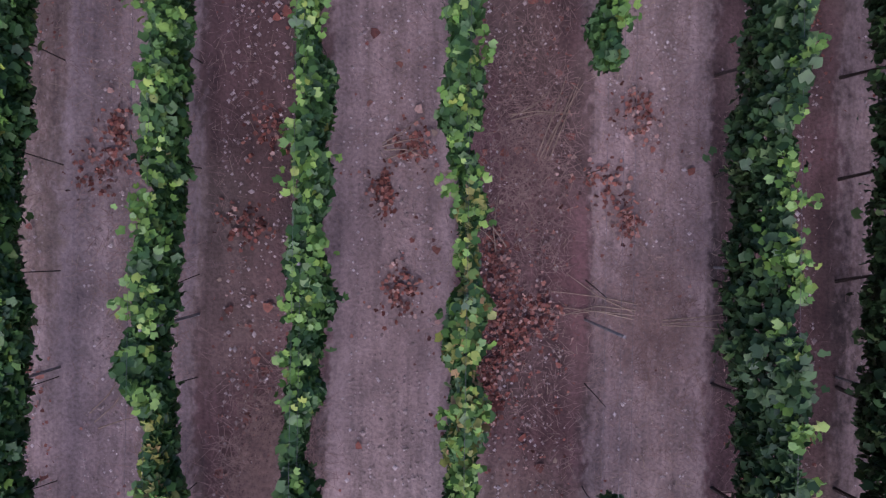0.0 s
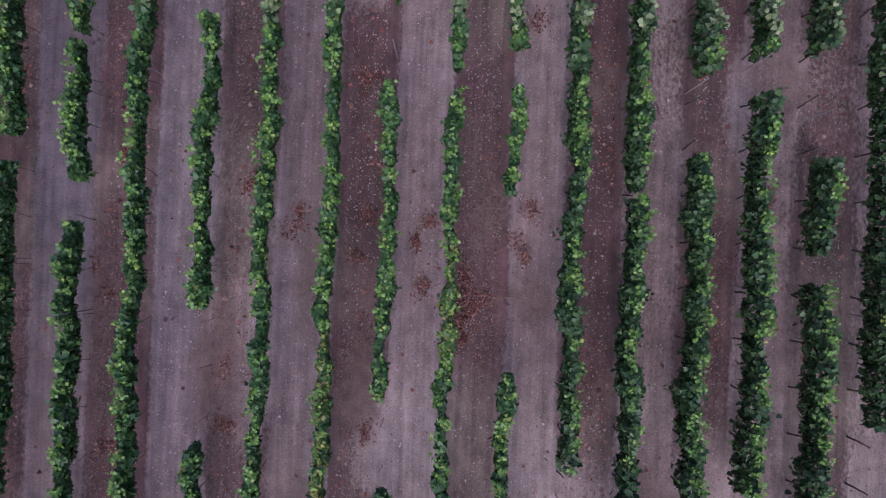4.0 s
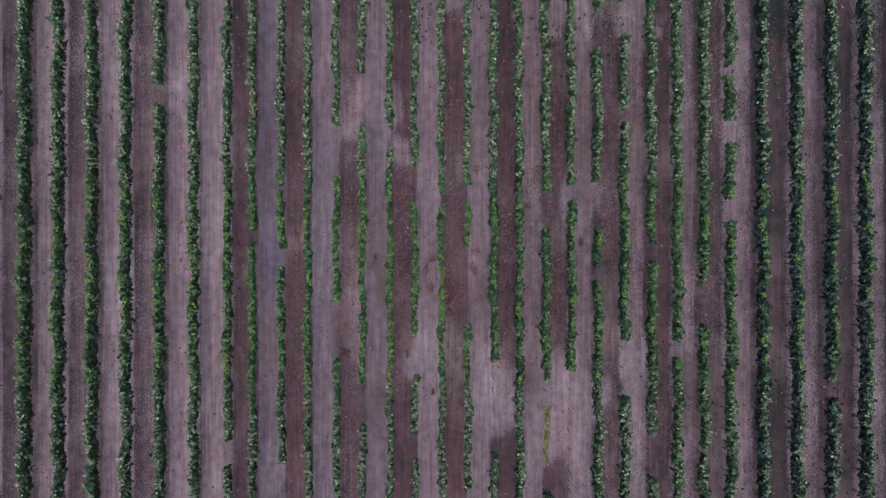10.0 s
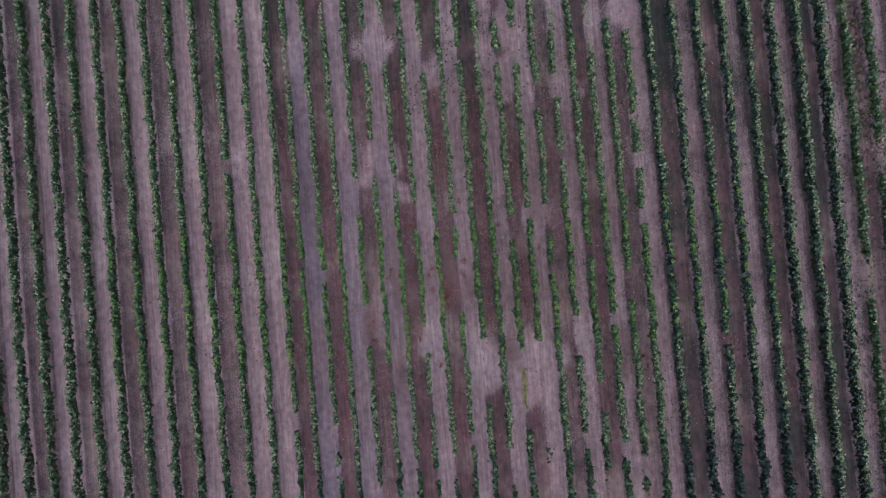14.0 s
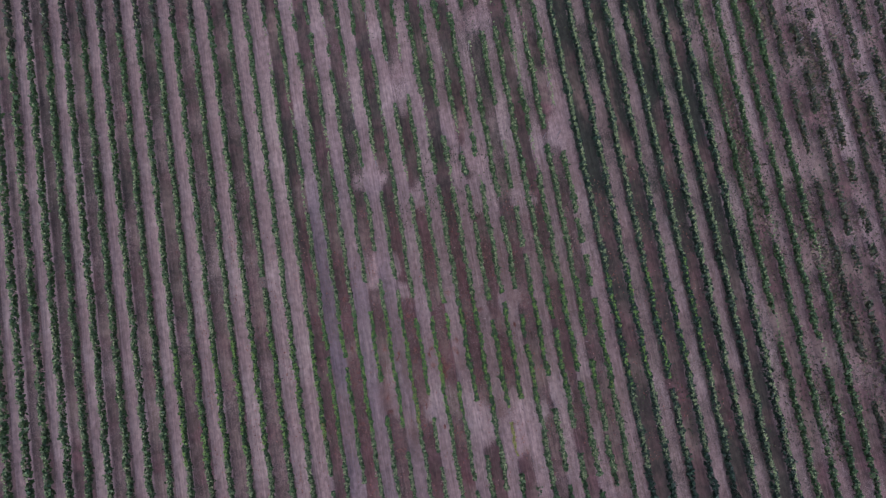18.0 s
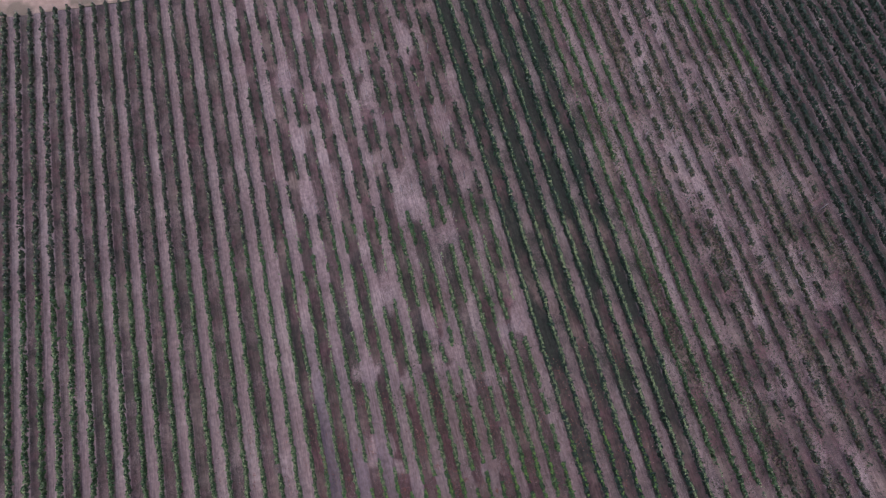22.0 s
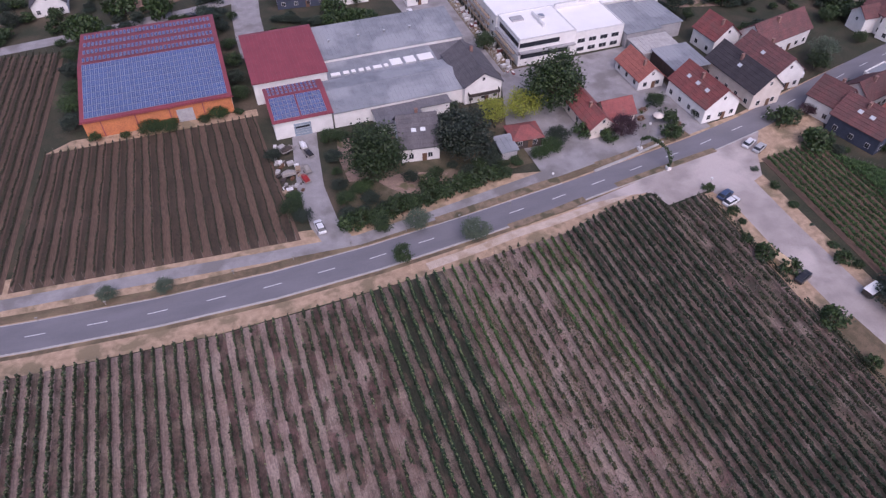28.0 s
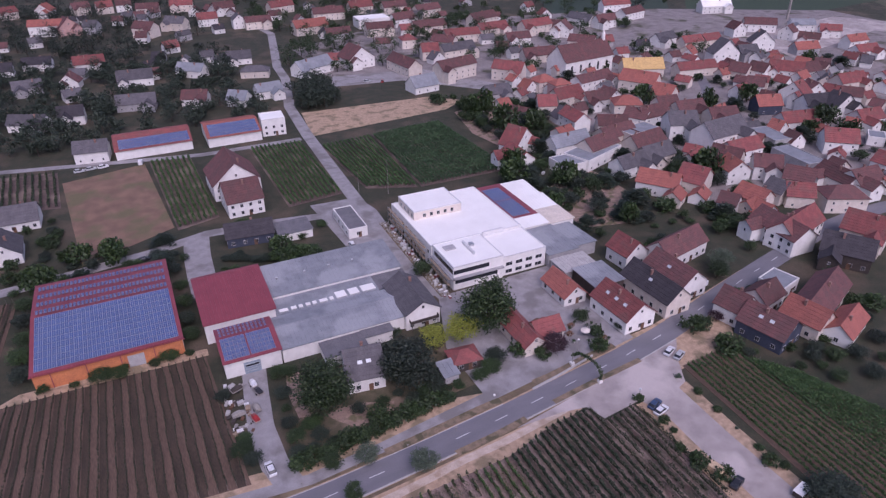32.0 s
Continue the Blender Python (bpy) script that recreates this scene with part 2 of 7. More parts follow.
VINEDULL = mat("dull_vine_leaf", (0.032, 0.057, 0.024), (0.026, 0.045, 0.02), 0.8, 8, rough=0.6, bump=0.1,
              island=[(0.0, (0.018, 0.028, 0.014)), (0.5, (0.034, 0.05, 0.022)), (0.9, (0.06, 0.075, 0.034)), (1.0, (0.1, 0.09, 0.045))])
DENSEVINE = mat("deep_green_vine_leaf", (0.023, 0.052, 0.021), (0.017, 0.039, 0.017), 0.8, 8, rough=0.55, bump=0.1,
                island=[(0.0, (0.012, 0.026, 0.013)), (0.5, (0.021, 0.044, 0.02)), (0.9, (0.035, 0.065, 0.028)), (1.0, (0.06, 0.09, 0.04))])
VINESPARSE = mat("thin_vine_leaf", (0.045, 0.062, 0.026), (0.035, 0.048, 0.022), 0.8, 8, rough=0.6, bump=0.1,
                 island=[(0.0, (0.02, 0.034, 0.015)), (0.5, (0.038, 0.058, 0.021)), (0.8, (0.07, 0.092, 0.03)), (0.93, (0.14, 0.12, 0.05)), (1.0, (0.16, 0.085, 0.05))])
YELLOWLEAF = mat("yellowing_vine_leaf", (0.24, 0.26, 0.05), (0.19, 0.21, 0.05), 0.8, 8, rough=0.55, bump=0.1,
                 island=[(0.0, (0.13, 0.2, 0.04)), (0.4, (0.26, 0.3, 0.055)), (0.75, (0.38, 0.36, 0.08)), (1.0, (0.33, 0.17, 0.08))])
HERB = mat("weed_leaf", (0.07, 0.075, 0.04), (0.055, 0.05, 0.035), 0.8, 8, rough=0.7, bump=0.1,
           island=[(0.0, (0.04, 0.055, 0.025)), (0.35, (0.075, 0.095, 0.036)), (0.55, (0.13, 0.085, 0.055)), (0.8, (0.22, 0.15, 0.1)), (1.0, (0.26, 0.23, 0.11))])
DULLSTRAW = mat("dull_dry_grass", (0.28, 0.185, 0.15), (0.19, 0.12, 0.098), 3, 20, bump=0.1)
LITTER = mat("fallen_leaf", (0.16, 0.07, 0.045), (0.11, 0.05, 0.035), 3, 20, rough=0.8, bump=0.1,
             island=[(0.0, (0.11, 0.04, 0.03)), (0.45, (0.27, 0.085, 0.055)), (0.8, (0.4, 0.17, 0.11)), (1.0, (0.6, 0.42, 0.34))])
STONE = mat("field_stone", (0.42, 0.34, 0.3), (0.3, 0.24, 0.215), 4, 30, bump=0.3,
            island=[(0.0, (0.16, 0.115, 0.1)), (0.4, (0.33, 0.255, 0.22)), (0.8, (0.5, 0.41, 0.37)), (1.0, (0.66, 0.58, 0.54))])
STRAW = mat("dry_stalk", (0.36, 0.27, 0.19), (0.26, 0.19, 0.13), 3, 20, bump=0.1)
LEAF = mat("tree_leaf", (0.03, 0.063, 0.016), (0.021, 0.045, 0.013), 0.6, 6, rough=0.6, bump=0.1, spread=0.25,
           island=[(0.0, (0.011, 0.024, 0.007)), (0.5, (0.022, 0.044, 0.011)), (0.85, (0.038, 0.066, 0.015)), (1.0, (0.063, 0.094, 0.023))])
LEAFDARK = mat("conifer_needle", (0.022, 0.036, 0.022), (0.016, 0.027, 0.018), 0.6, 6, rough=0.6, bump=0.1, spread=0.2,
               island=[(0.0, (0.011, 0.02, 0.013)), (0.6, (0.024, 0.038, 0.022)), (1.0, (0.045, 0.06, 0.035))])
LEAFYELLOW = mat("yellow_green_leaf", (0.23, 0.25, 0.03), (0.18, 0.21, 0.03), 0.6, 6, rough=0.6, bump=0.1,
                 island=[(0.0, (0.13, 0.17, 0.025)), (0.5, (0.25, 0.28, 0.035)), (1.0, (0.34, 0.34, 0.05))])
LEAFPLUM = mat("plum_leaf", (0.045, 0.018, 0.026), (0.03, 0.013, 0.018), 0.6, 6, rough=0.6, bump=0.1,
               island=[(0.0, (0.022, 0.010, 0.014)), (0.6, (0.045, 0.018, 0.026)), (1.0, (0.075, 0.03, 0.04))])
LEAFGREY = mat("grey_green_leaf", (0.085, 0.115, 0.075), (0.06, 0.085, 0.055), 0.6, 6, rough=0.6, bump=0.1,
               island=[(0.0, (0.05, 0.075, 0.045)), (0.6, (0.085, 0.115, 0.075)), (1.0, (0.13, 0.16, 0.11))])
WHITEWALL = mat("white_render", (0.78, 0.76, 0.74), (0.70, 0.68, 0.66), 0.5, 6, bump=0.05, spread=0.08, speckle=0.3)
CREAMWALL = mat("cream_render", (0.68, 0.61, 0.55), (0.60, 0.53, 0.47), 0.5, 6, bump=0.05, spread=0.08, speckle=0.3)
PINKWALL = mat("pink_render", (0.60, 0.38, 0.34), (0.52, 0.33, 0.30), 0.5, 6, bump=0.08, spread=0.08)
GREYWALL = mat("grey_render", (0.40, 0.39, 0.40), (0.33, 0.32, 0.33), 0.5, 6, bump=0.08, spread=0.1)
BLUEWALL = mat("dark_blue_cladding", (0.055, 0.065, 0.10), (0.04, 0.048, 0.075), 0.5, 6, bump=0.1)
DARKWALL = mat("dark_timber", (0.07, 0.055, 0.05), (0.05, 0.04, 0.036), 1.0, 12, bump=0.2)
ORANGEWALL = mat("orange_cladding", (0.58, 0.21, 0.085), (0.48, 0.17, 0.075), 0.4, 6, bump=0.08)
REDTILE = mat("red_roof_tile", (0.26, 0.078, 0.072), (0.19, 0.062, 0.06), 0.5, 5, bump=0.5, spread=0.18, third=(0.19, 0.08, 0.072), third_scale=0.3)
BROWNTILE = mat("brown_roof_tile", (0.15, 0.064, 0.062), (0.108, 0.052, 0.052), 0.5, 5, bump=0.5, spread=0.2, third=(0.11, 0.058, 0.056), third_scale=0.3)
GREYTILE = mat("grey_roof_tile", (0.115, 0.105, 0.115), (0.085, 0.08, 0.088), 0.5, 5, bump=0.5, spread=0.2)
DARKTILE = mat("dark_roof_tile", (0.055, 0.048, 0.055), (0.04, 0.036, 0.042), 0.5, 5, bump=0.5, spread=0.15)
ORANGETILE = mat("orange_roof_tile", (0.34, 0.115, 0.09), (0.27, 0.096, 0.078), 0.5, 5, bump=0.5, spread=0.12)
YELLOWROOF = mat("yellow_roof_boarding", (0.62, 0.42, 0.17), (0.54, 0.36, 0.15), 0.5, 5, bump=0.2)
REDMETAL = mat("red_sheet_roof", (0.27, 0.062, 0.078), (0.225, 0.052, 0.066), 0.3, 4, rough=0.5, bump=0.05, speckle=0.3)
GREYSHEET = mat("grey_fibre_cement_roof", (0.245, 0.258, 0.285), (0.195, 0.206, 0.228), 0.35, 4, bump=0.06, third=(0.31, 0.32, 0.345), third_scale=0.1, speckle=0.4)
DARKSHEET = mat("dark_bitumen_roof", (0.175, 0.168, 0.182), (0.135, 0.13, 0.142), 0.35, 4, bump=0.2)
ROOFWHITE = mat("white_roof_membrane", (0.88, 0.86, 0.83), (0.83, 0.81, 0.78), 0.15, 3, rough=0.6, bump=0.02, speckle=0.15)
SOLAR = mat("solar_cell", (0.085, 0.13, 0.30), (0.07, 0.11, 0.26), 0.4, 3, rough=0.28, bump=0.0, spread=0.15)
ALU = mat("aluminium", (0.62, 0.62, 0.64), None, 2, 20, rough=0.4, metal=0.7, bump=0)
GLASS = mat("window_glass", (0.025, 0.028, 0.035), (0.035, 0.038, 0.045), 1, 5, rough=0.12, bump=0)
FRAMEWHITE = mat("white_frame", (0.75, 0.74, 0.74), None, 3, 20, rough=0.5, bump=0)
WOODDOOR = mat("wooden_door", (0.16, 0.085, 0.05), None, 3, 20, rough=0.6, bump=0.1)
TYRE = mat("tyre_rubber", (0.02, 0.02, 0.021), None, 8, 40, rough=0.8, bump=0)

# ---- mesh helpers ----
def part(name, bm, material, parent=None, label=""):
    """Link a bmesh as one mesh object under a thing or a part."""
    me = bpy.data.meshes.new(name)
    bm.to_mesh(me)
    bm.free()
    for m in material if isinstance(material, (list, tuple)) else [material]:
        me.materials.append(m)
    ob = new(name, me)
    ob.parent = parent
    if label:
        ob["label"] = label
    return ob


def shared(name, me, parent, m=None):
    """One more object on a mesh that is already there."""
    ob = new(name, me)
    ob.parent = parent
    if m is not None:
        ob.matrix_basis = m
    return ob


def thing(name, m, label, category, group="", kind=""):
    ob = new(name)
    ob.matrix_basis = m
    return tagged(ob, label, category, group, kind)


def box(bm, x0, x1, y0, y1, z0, z1, m=None, mi=0):
    vs = [Vector(c) for c in ((x0, y0, z0), (x1, y0, z0), (x1, y1, z0), (x0, y1, z0), (x0, y0, z1), (x1, y0, z1), (x1, y1, z1), (x0, y1, z1))]
    vs = [bm.verts.new(m @ v if m else v) for v in vs]
    for f in ((3, 2, 1, 0), (4, 5, 6, 7), (0, 1, 5, 4), (1, 2, 6, 5), (2, 3, 7, 6), (3, 0, 4, 7)):
        bm.faces.new([vs[i] for i in f]).material_index = mi
    return bm


def boxed(*a, **k):
    return box(bmesh.new(), *a, **k)


def prism(bm, outline, z0, z1, mi=0):
    """A flat-topped solid over a ground outline, anticlockwise."""
    lo = [bm.verts.new((x, y, z0)) for x, y in outline]
    hi = [bm.verts.new((x, y, z1)) for x, y in outline]
    bm.faces.new(hi).material_index = mi
    n = len(outline)
    for i in range(n):
        bm.faces.new((lo[i], lo[(i + 1) % n], hi[(i + 1) % n], hi[i])).material_index = mi
    return bm


def tube(bm, pts, radii, n=6, mi=0):
    """A tapered tube along points."""
    rings = []
    for i, p in enumerate(pts):
        p = Vector(p)
        d = (Vector(pts[min(i + 1, len(pts) - 1)]) - Vector(pts[max(i - 1, 0)])).normalized()
        u = d.cross(Vector((0.3, 0.9, 0.1))).normalized()
        v = d.cross(u)
        rings.append([bm.verts.new(p + radii[i] * (math.cos(a) * u + math.sin(a) * v)) for a in (k * math.tau / n for k in range(n))])
    for r, s in zip(rings, rings[1:]):
        for k in range(n):
            bm.faces.new((r[k], r[(k + 1) % n], s[(k + 1) % n], s[k])).material_index = mi
    bm.faces.new(rings[-1]).material_index = mi
    return bm


def strip(points, width, z):
    """A ribbon along ground points, as a bmesh slab whose top is at z."""
    bm = bmesh.new()
    ls, rs = [], []
    for i, p in enumerate(points):
        p = Vector(p)
        a, b = Vector(points[max(i - 1, 0)]), Vector(points[min(i + 1, len(points) - 1)])
        d = (b - a).normalized()
        nrm = Vector((-d.y, d.x)) * width / 2
        ls.append((p + nrm)), rs.append((p - nrm))
    top = [(bm.verts.new((*l, z)), bm.verts.new((*r, z))) for l, r in zip(ls, rs)]
    low = [(bm.verts.new((*l, -0.2)), bm.verts.new((*r, -0.2))) for l, r in zip(ls, rs)]
    for i in range(len(points) - 1):
        bm.faces.new((top[i][1], top[i + 1][1], top[i + 1][0], top[i][0]))
        bm.faces.new((top[i][0], top[i + 1][0], low[i + 1][0], low[i][0]))
        bm.faces.new((low[i][1], low[i + 1][1], top[i + 1][1], top[i][1]))
    return bm


def mesh_from(name, verts, faces, material, parent=None, label="", kind=""):
    """A mesh from numpy arrays: verts (n, 3), faces (m, k) all of one size."""
    me = bpy.data.meshes.new(name)
    n, k = faces.shape
    me.vertices.add(len(verts))
    me.vertices.foreach_set("co", np.asarray(verts, dtype=np.float32).ravel())
    me.loops.add(n * k)
    me.loops.foreach_set("vertex_index", faces.astype(np.int32).ravel())
    me.polygons.add(n)
    me.polygons.foreach_set("loop_start", (np.arange(n) * k).astype(np.int32))
    me.polygons.foreach_set("loop_total", np.full(n, k, dtype=np.int32))
    me.update(calc_edges=True)
    me.materials.append(material)
    ob = new(name, me)
    ob.parent = parent
    return tagged(ob, label=label, kind=kind)


RNG = np.random.default_rng(7)


def leaf_cloud(centres, size, up=0.5, lobed=False, hang=None):
    """Leaves at the centres: each a small bent blade with a random turn. Returns verts and faces."""
    n = len(centres)
    d = RNG.normal(size=(n, 3))
    if hang is None:
        d[:, 2] = np.abs(d[:, 2]) + up
    else:
        # leaves low on a row hang upright, those on its crown lie open to the sky
        t = np.clip((centres[:, 2] - hang[0]) / (hang[1] - hang[0]), 0, 1)
        d[:, 2] = np.abs(d[:, 2]) * (0.2 + 0.8 * t) + 0.15 + up * t
    d /= np.linalg.norm(d, axis=1)[:, None]
    u = np.cross(d, RNG.normal(size=(n, 3)))
    u /= np.linalg.norm(u, axis=1)[:, None]
    v = np.cross(d, u)
    s = (size * RNG.uniform(0.65, 1.3, n))[:, None]
    if lobed == "vine":
        shape = ((0, -0.18, 0), (0.27, -0.46, -0.12), (0.42, -0.15, -0.02), (0.54, 0.12, -0.16), (0.33, 0.33, -0.02), (0.0, 0.6, -0.2), (-0.33, 0.33, -0.02), (-0.54, 0.12, -0.16), (-0.42, -0.15, -0.02), (-0.27, -0.46, -0.12))
    elif lobed:
        shape = ((0, -0.55, 0), (0.5, -0.45, -0.1), (0.42, 0.12, 0.02), (0.0, 0.62, -0.12), (-0.42, 0.12, 0.02), (-0.5, -0.45, -0.1))
    else:
        shape = ((-0.5, -0.4, -0.06), (0.45, -0.5, 0.04), (0.5, 0.4, -0.06), (-0.4, 0.5, 0.05))
    k = len(shape)
    vs = np.stack([centres + s * (a * u + b * v + c * d) for a, b, c in shape], axis=1).reshape(-1, 3)
    return vs, np.arange(n * k).reshape(n, k)

# ---- ground ----
gb = bmesh.new()
prism(gb, [(-4000, -4000), (4000, -4000), (4000, 4500), (-4000, 4500)], -0.6, -0.25)
ground = tagged(part("ground", gb, FARLAND), "open farmland reaching to the horizon", "ground", kind="structure")
gb = bmesh.new()
prism(gb, [(-130, -70), (135, -70), (420, 100), (640, 420), (560, 900), (60, 1000), (-330, 760), (-200, 200)], -0.3, -0.06)
tagged(part("village_ground", gb, MEADOW), "dark grass and garden ground of the village", "ground", kind="structure")


def slab(name, outline, material, z, label, category="ground"):
    return tagged(part(name, prism(bmesh.new(), outline, -0.2, z), material), label, category, kind="structure")


def ribbon(name, points, width, material, z, label, category="road"):
    return tagged(part(name, strip(points, width, z), material), label, category, kind="structure")


# the vineyard edge along the road
EDGE = [(-130, 92.0), (-60, 88.2), (-48, 87.0), (-30, 85.5), (-12, 84.3), (9, 84.6), (30, 85.5), (60, 86.8), (74, 91.0), (84, 91.6), (85.5, 86.5), (97, 88.4)]


def edge_y(x):
    for (x0, y0), (x1, y1) in zip(EDGE, EDGE[1:]):
        if x <= x1:
            return y0 + (y1 - y0) * max(0.0, (x - x0) / (x1 - x0))
    return EDGE[-1][1]


# the tarred road: nearly straight past the field, bending into the village
ROAD = [(-400, 145), (-200, 114), (-120, 102.5), (-60, 96.4), (-44, 94.6), (-22, 92.7), (0, 92.0), (21, 92.7), (43, 94.6), (67, 97.2), (87, 100.0), (105, 102.6), (122, 106.0), (140, 110.8), (157, 115.4), (174, 119.7), (191, 123.7), (206, 127.0), (220, 129.4), (236, 130.8), (250, 130.6), (280, 127), (330, 115), (420, 85)]
slab("verge", [(-400, 125), (-130, 92.5), (-48, 86), (-12, 83.5), (30, 84.5), (62, 86), (76, 89.5), (88, 92.4), (118, 92), (134, 93), (150, 112), (170, 116), (165, 121), (120, 110), (70, 105), (56, 108), (18, 104), (-18, 108), (-60, 112), (-200, 124), (-400, 155)], DRYGRASS, 0.0, "dry straw-coloured grass verge along the road")
ribbon("road", ROAD, 6.7, ASPHALT, 0.03, "grey tarred two-lane road with faded dashes")
ribbon("road_shoulder", [(x, y - 3.55) for x, y in ROAD[1:13]], 0.5, CONCRETE, 0.022, "pale worn concrete shoulder of the road", "kerb")
ribbon("road_shoulder", [(x, y + 3.5) for x, y in ROAD[1:10]], 0.25, CONCRETE, 0.022, "pale worn concrete edge of the road", "kerb")
ribbon("cycle_path", [(-200, 120), (-120, 111.5), (-60, 105.3), (-50, 104.2), (-19, 101.8), (0, 100.0), (19, 98.6), (36, 100.4), (55, 103.2), (70, 105.4)], 3.0, PAVING, 0.035, "pale paved path beside the road", "path")
ribbon("grass_strip", [(x, y + 4.9) for x, y in ROAD[2:12]], 2.0, DARKVERGE, 0.03, "worn brown grass strip between road and path", "verge")
ribbon("grass_strip", [(x, y - 4.4) for x, y in ROAD[2:12]], 0.9, DARKVERGE, 0.012, "worn brown grass edge of the road", "verge")
slab("field_margin", [(-44.5, 151.4), (6.0, 150.6), (6.0, 153.6), (-38.5, 155.0)], DRYGRASS, 0.012, "dry grass margin in front of the solar hall", "verge")
slab("field_margin", [(95.0, 33.0), (103.0, 33.0), (101.5, 48.0), (96.0, 48.0)], DARKVERGE, 0.027, "dry brown grass corner beside the gravel track", "verge")
SIDE = [(106.5, 98), (106, 88), (105.5, 70), (105.8, 50), (105, 30), (103, 10), (100, -20), (95, -70)]
ribbon("side_road", [(x - 1.6, y) for x, y in SIDE], 9.2, GRAVEL, 0.024, "wide pale gravel track with parked cars")
ribbon("sand_track", [(30, 86.6), (42, 87.9), (50, 89.2), (60.5, 90.0), (73.7, 91.9), (82, 93.2)], 2.0, SAND, 0.02, "pale sandy strip along the edge of the vineyard", "path")
ribbon("track_verge", [(x + 4.6, y) for x, y in SIDE[1:]], 3.4, DRYGRASS, 0.012, "dry grass strip beside the gravel track", "verge")
slab("junction", [(66, 92.5), (78, 92.3), (84.5, 91.2), (86, 86.3), (97.5, 87.6), (98.5, 84), (101, 84), (112, 88), (117, 96.5), (122, 102.2), (105, 98.7), (86, 96.0)], GRAVEL, 0.028, "pale gravel apron where the track meets the road")
slab("village_yard", [(64.5, 102.5), (88, 104.4), (112, 108), (112, 132), (116, 150), (75, 149), (70, 187), (66, 186), (72, 148), (64, 126)], PAVING, 0.02, "grey paved yard between the houses")
ribbon("driveway", [(15, 99), (13.2, 106), (12.8, 118), (14.2, 130), (15.5, 139)], 6.0, PAVING, 0.03, "grey driveway up to the white hall", "path")
ribbon("farm_lane", [(-200, 222), (-60, 207), (-40, 209), (-5, 214), (16, 220), (40, 218), (60, 215), (73, 224)], 5.0, PAVING, 0.02, "pale farm lane behind the halls", "path")
ribbon("farm_lane", [(12, 219), (10.5, 205), (10, 192), (10, 180)], 8.5, PAVING, 0.025, "pale yard lane behind the halls", "path")
ribbon("farm_lane", [(70, 150), (71, 190), (72, 230), (74, 300), (77, 347), (88, 400), (90, 430), (108, 526), (93, 634)], 5.5, PAVING, 0.022, "pale lane leading into the village", "path")
ribbon("farm_lane", [(-200, 330), (-55, 314), (-9, 304), (25, 297), (70, 297)], 4.0, PAVING, 0.018, "pale lane past the far vineyards", "path")
ribbon("farm_lane", [(139, 222), (150, 235), (170, 262), (195, 300), (190, 330), (150, 372)], 6.0, PAVING, 0.02, "pale lane behind the white building", "path")
slab("village_square", [(105, 372), (150, 366), (190, 322), (200, 330), (170, 385), (115, 392)], PAVING, 0.015, "pale paved village square")
ribbon("village_street", [(236, 130), (228, 150), (232, 180), (262, 230), (300, 275), (340, 330)], 6.0, ASPHALT, 0.02, "narrow grey village street")
slab("old_town_ground", [(188, 240), (186, 160), (245, 138), (330, 150), (430, 200), (560, 290), (560, 400), (420, 480), (200, 520), (110, 470), (112, 395), (190, 336)], YARDGROUND, -0.03, "grey yards and lanes between the old houses")
slab("track_margin", [(95.0, 48.5), (101.0, 48.5), (100.0, 86.8), (95.6, 86.8)], DRYGRASS, 0.014, "dry pale margin between vines and gravel track", "verge")
slab("new_street", [(400, 300), (520, 330), (560, 300), (580, 320), (540, 380), (420, 360)], GRAVEL, 0.01, "pale bare ground among new houses")
slab("dry_meadow", [(76, 298), (150, 306), (165, 316), (150, 330), (80, 334)], DRYGRASS, 0.01, "dry straw-coloured meadow with scattered bushes")
slab("bare_field", [(-31, 290), (1, 297), (6, 230), (-24, 215)], mat("stubble", (0.245, 0.152, 0.105), (0.175, 0.108, 0.075), 0.2, 4, bump=0.5, third=(0.15, 0.125, 0.066), third_scale=0.09), 0.01, "bare brown stubble field")
slab("garden_ground", [(19, 103.5), (57, 109.2), (75, 111), (72, 131), (46, 131), (22, 131)], GARDEN, -0.02, "worn brown garden ground with patchy grass")
slab("garden_earth", [(21.5, 117.5), (24, 116.8), (26.6, 119), (27.2, 126), (28.6, 133), (22.5, 134), (21.2, 127)], EARTH, 0.01, "bare reddish garden earth")
slab("garden_earth", [(27.5, 116), (29, 113), (33, 108.6), (42, 108.6), (43.8, 113), (35, 116.5)], EARTH, 0.01, "bare reddish garden earth")
slab("garage_yard", [(54.5, 226), (57, 190.5), (66, 187), (74.5, 180), (76, 212), (73, 225)], PAVING, 0.016, "grey paved yard round the white garage")
slab("builders_yard", [(137.5, 166), (158, 161), (171, 183), (171, 203), (166, 216), (158, 214), (148, 201), (137.5, 198)], EARTH, 0.01, "dry open plot with stacked white goods")
slab("dry_garden", [(150, 244), (146, 268), (152, 300), (162, 303), (182, 272), (168, 247)], EARTH, 0.012, "dry brown garden plot behind the lane")
dash = thing("road_marking", pose(0, 0, 0), "white painted dashes along the middle of the road", "road marking", kind="structure")
dash_mesh = part("dash", boxed(-1.8, 1.8, -0.09, 0.09, 0, 0.006), LINEPAINT, dash)
travelled = 0.0
marks = []
for (x0, y0), (x1, y1) in zip(ROAD[1:16], ROAD[2:17]):
    ln = math.hypot(x1 - x0, y1 - y0)
    s = (-travelled) % 10.8
    while s < ln:
        marks.append((x0 + (x1 - x0) * s / ln, y0 + (y1 - y0) * s / ln, math.degrees(math.atan2(y1 - y0, x1 - x0))))
        s += 10.8
    travelled += ln
# dashes keep step with the one that lies at x = -11
shift = min((m[0] + 11.0 for m in marks), key=abs)
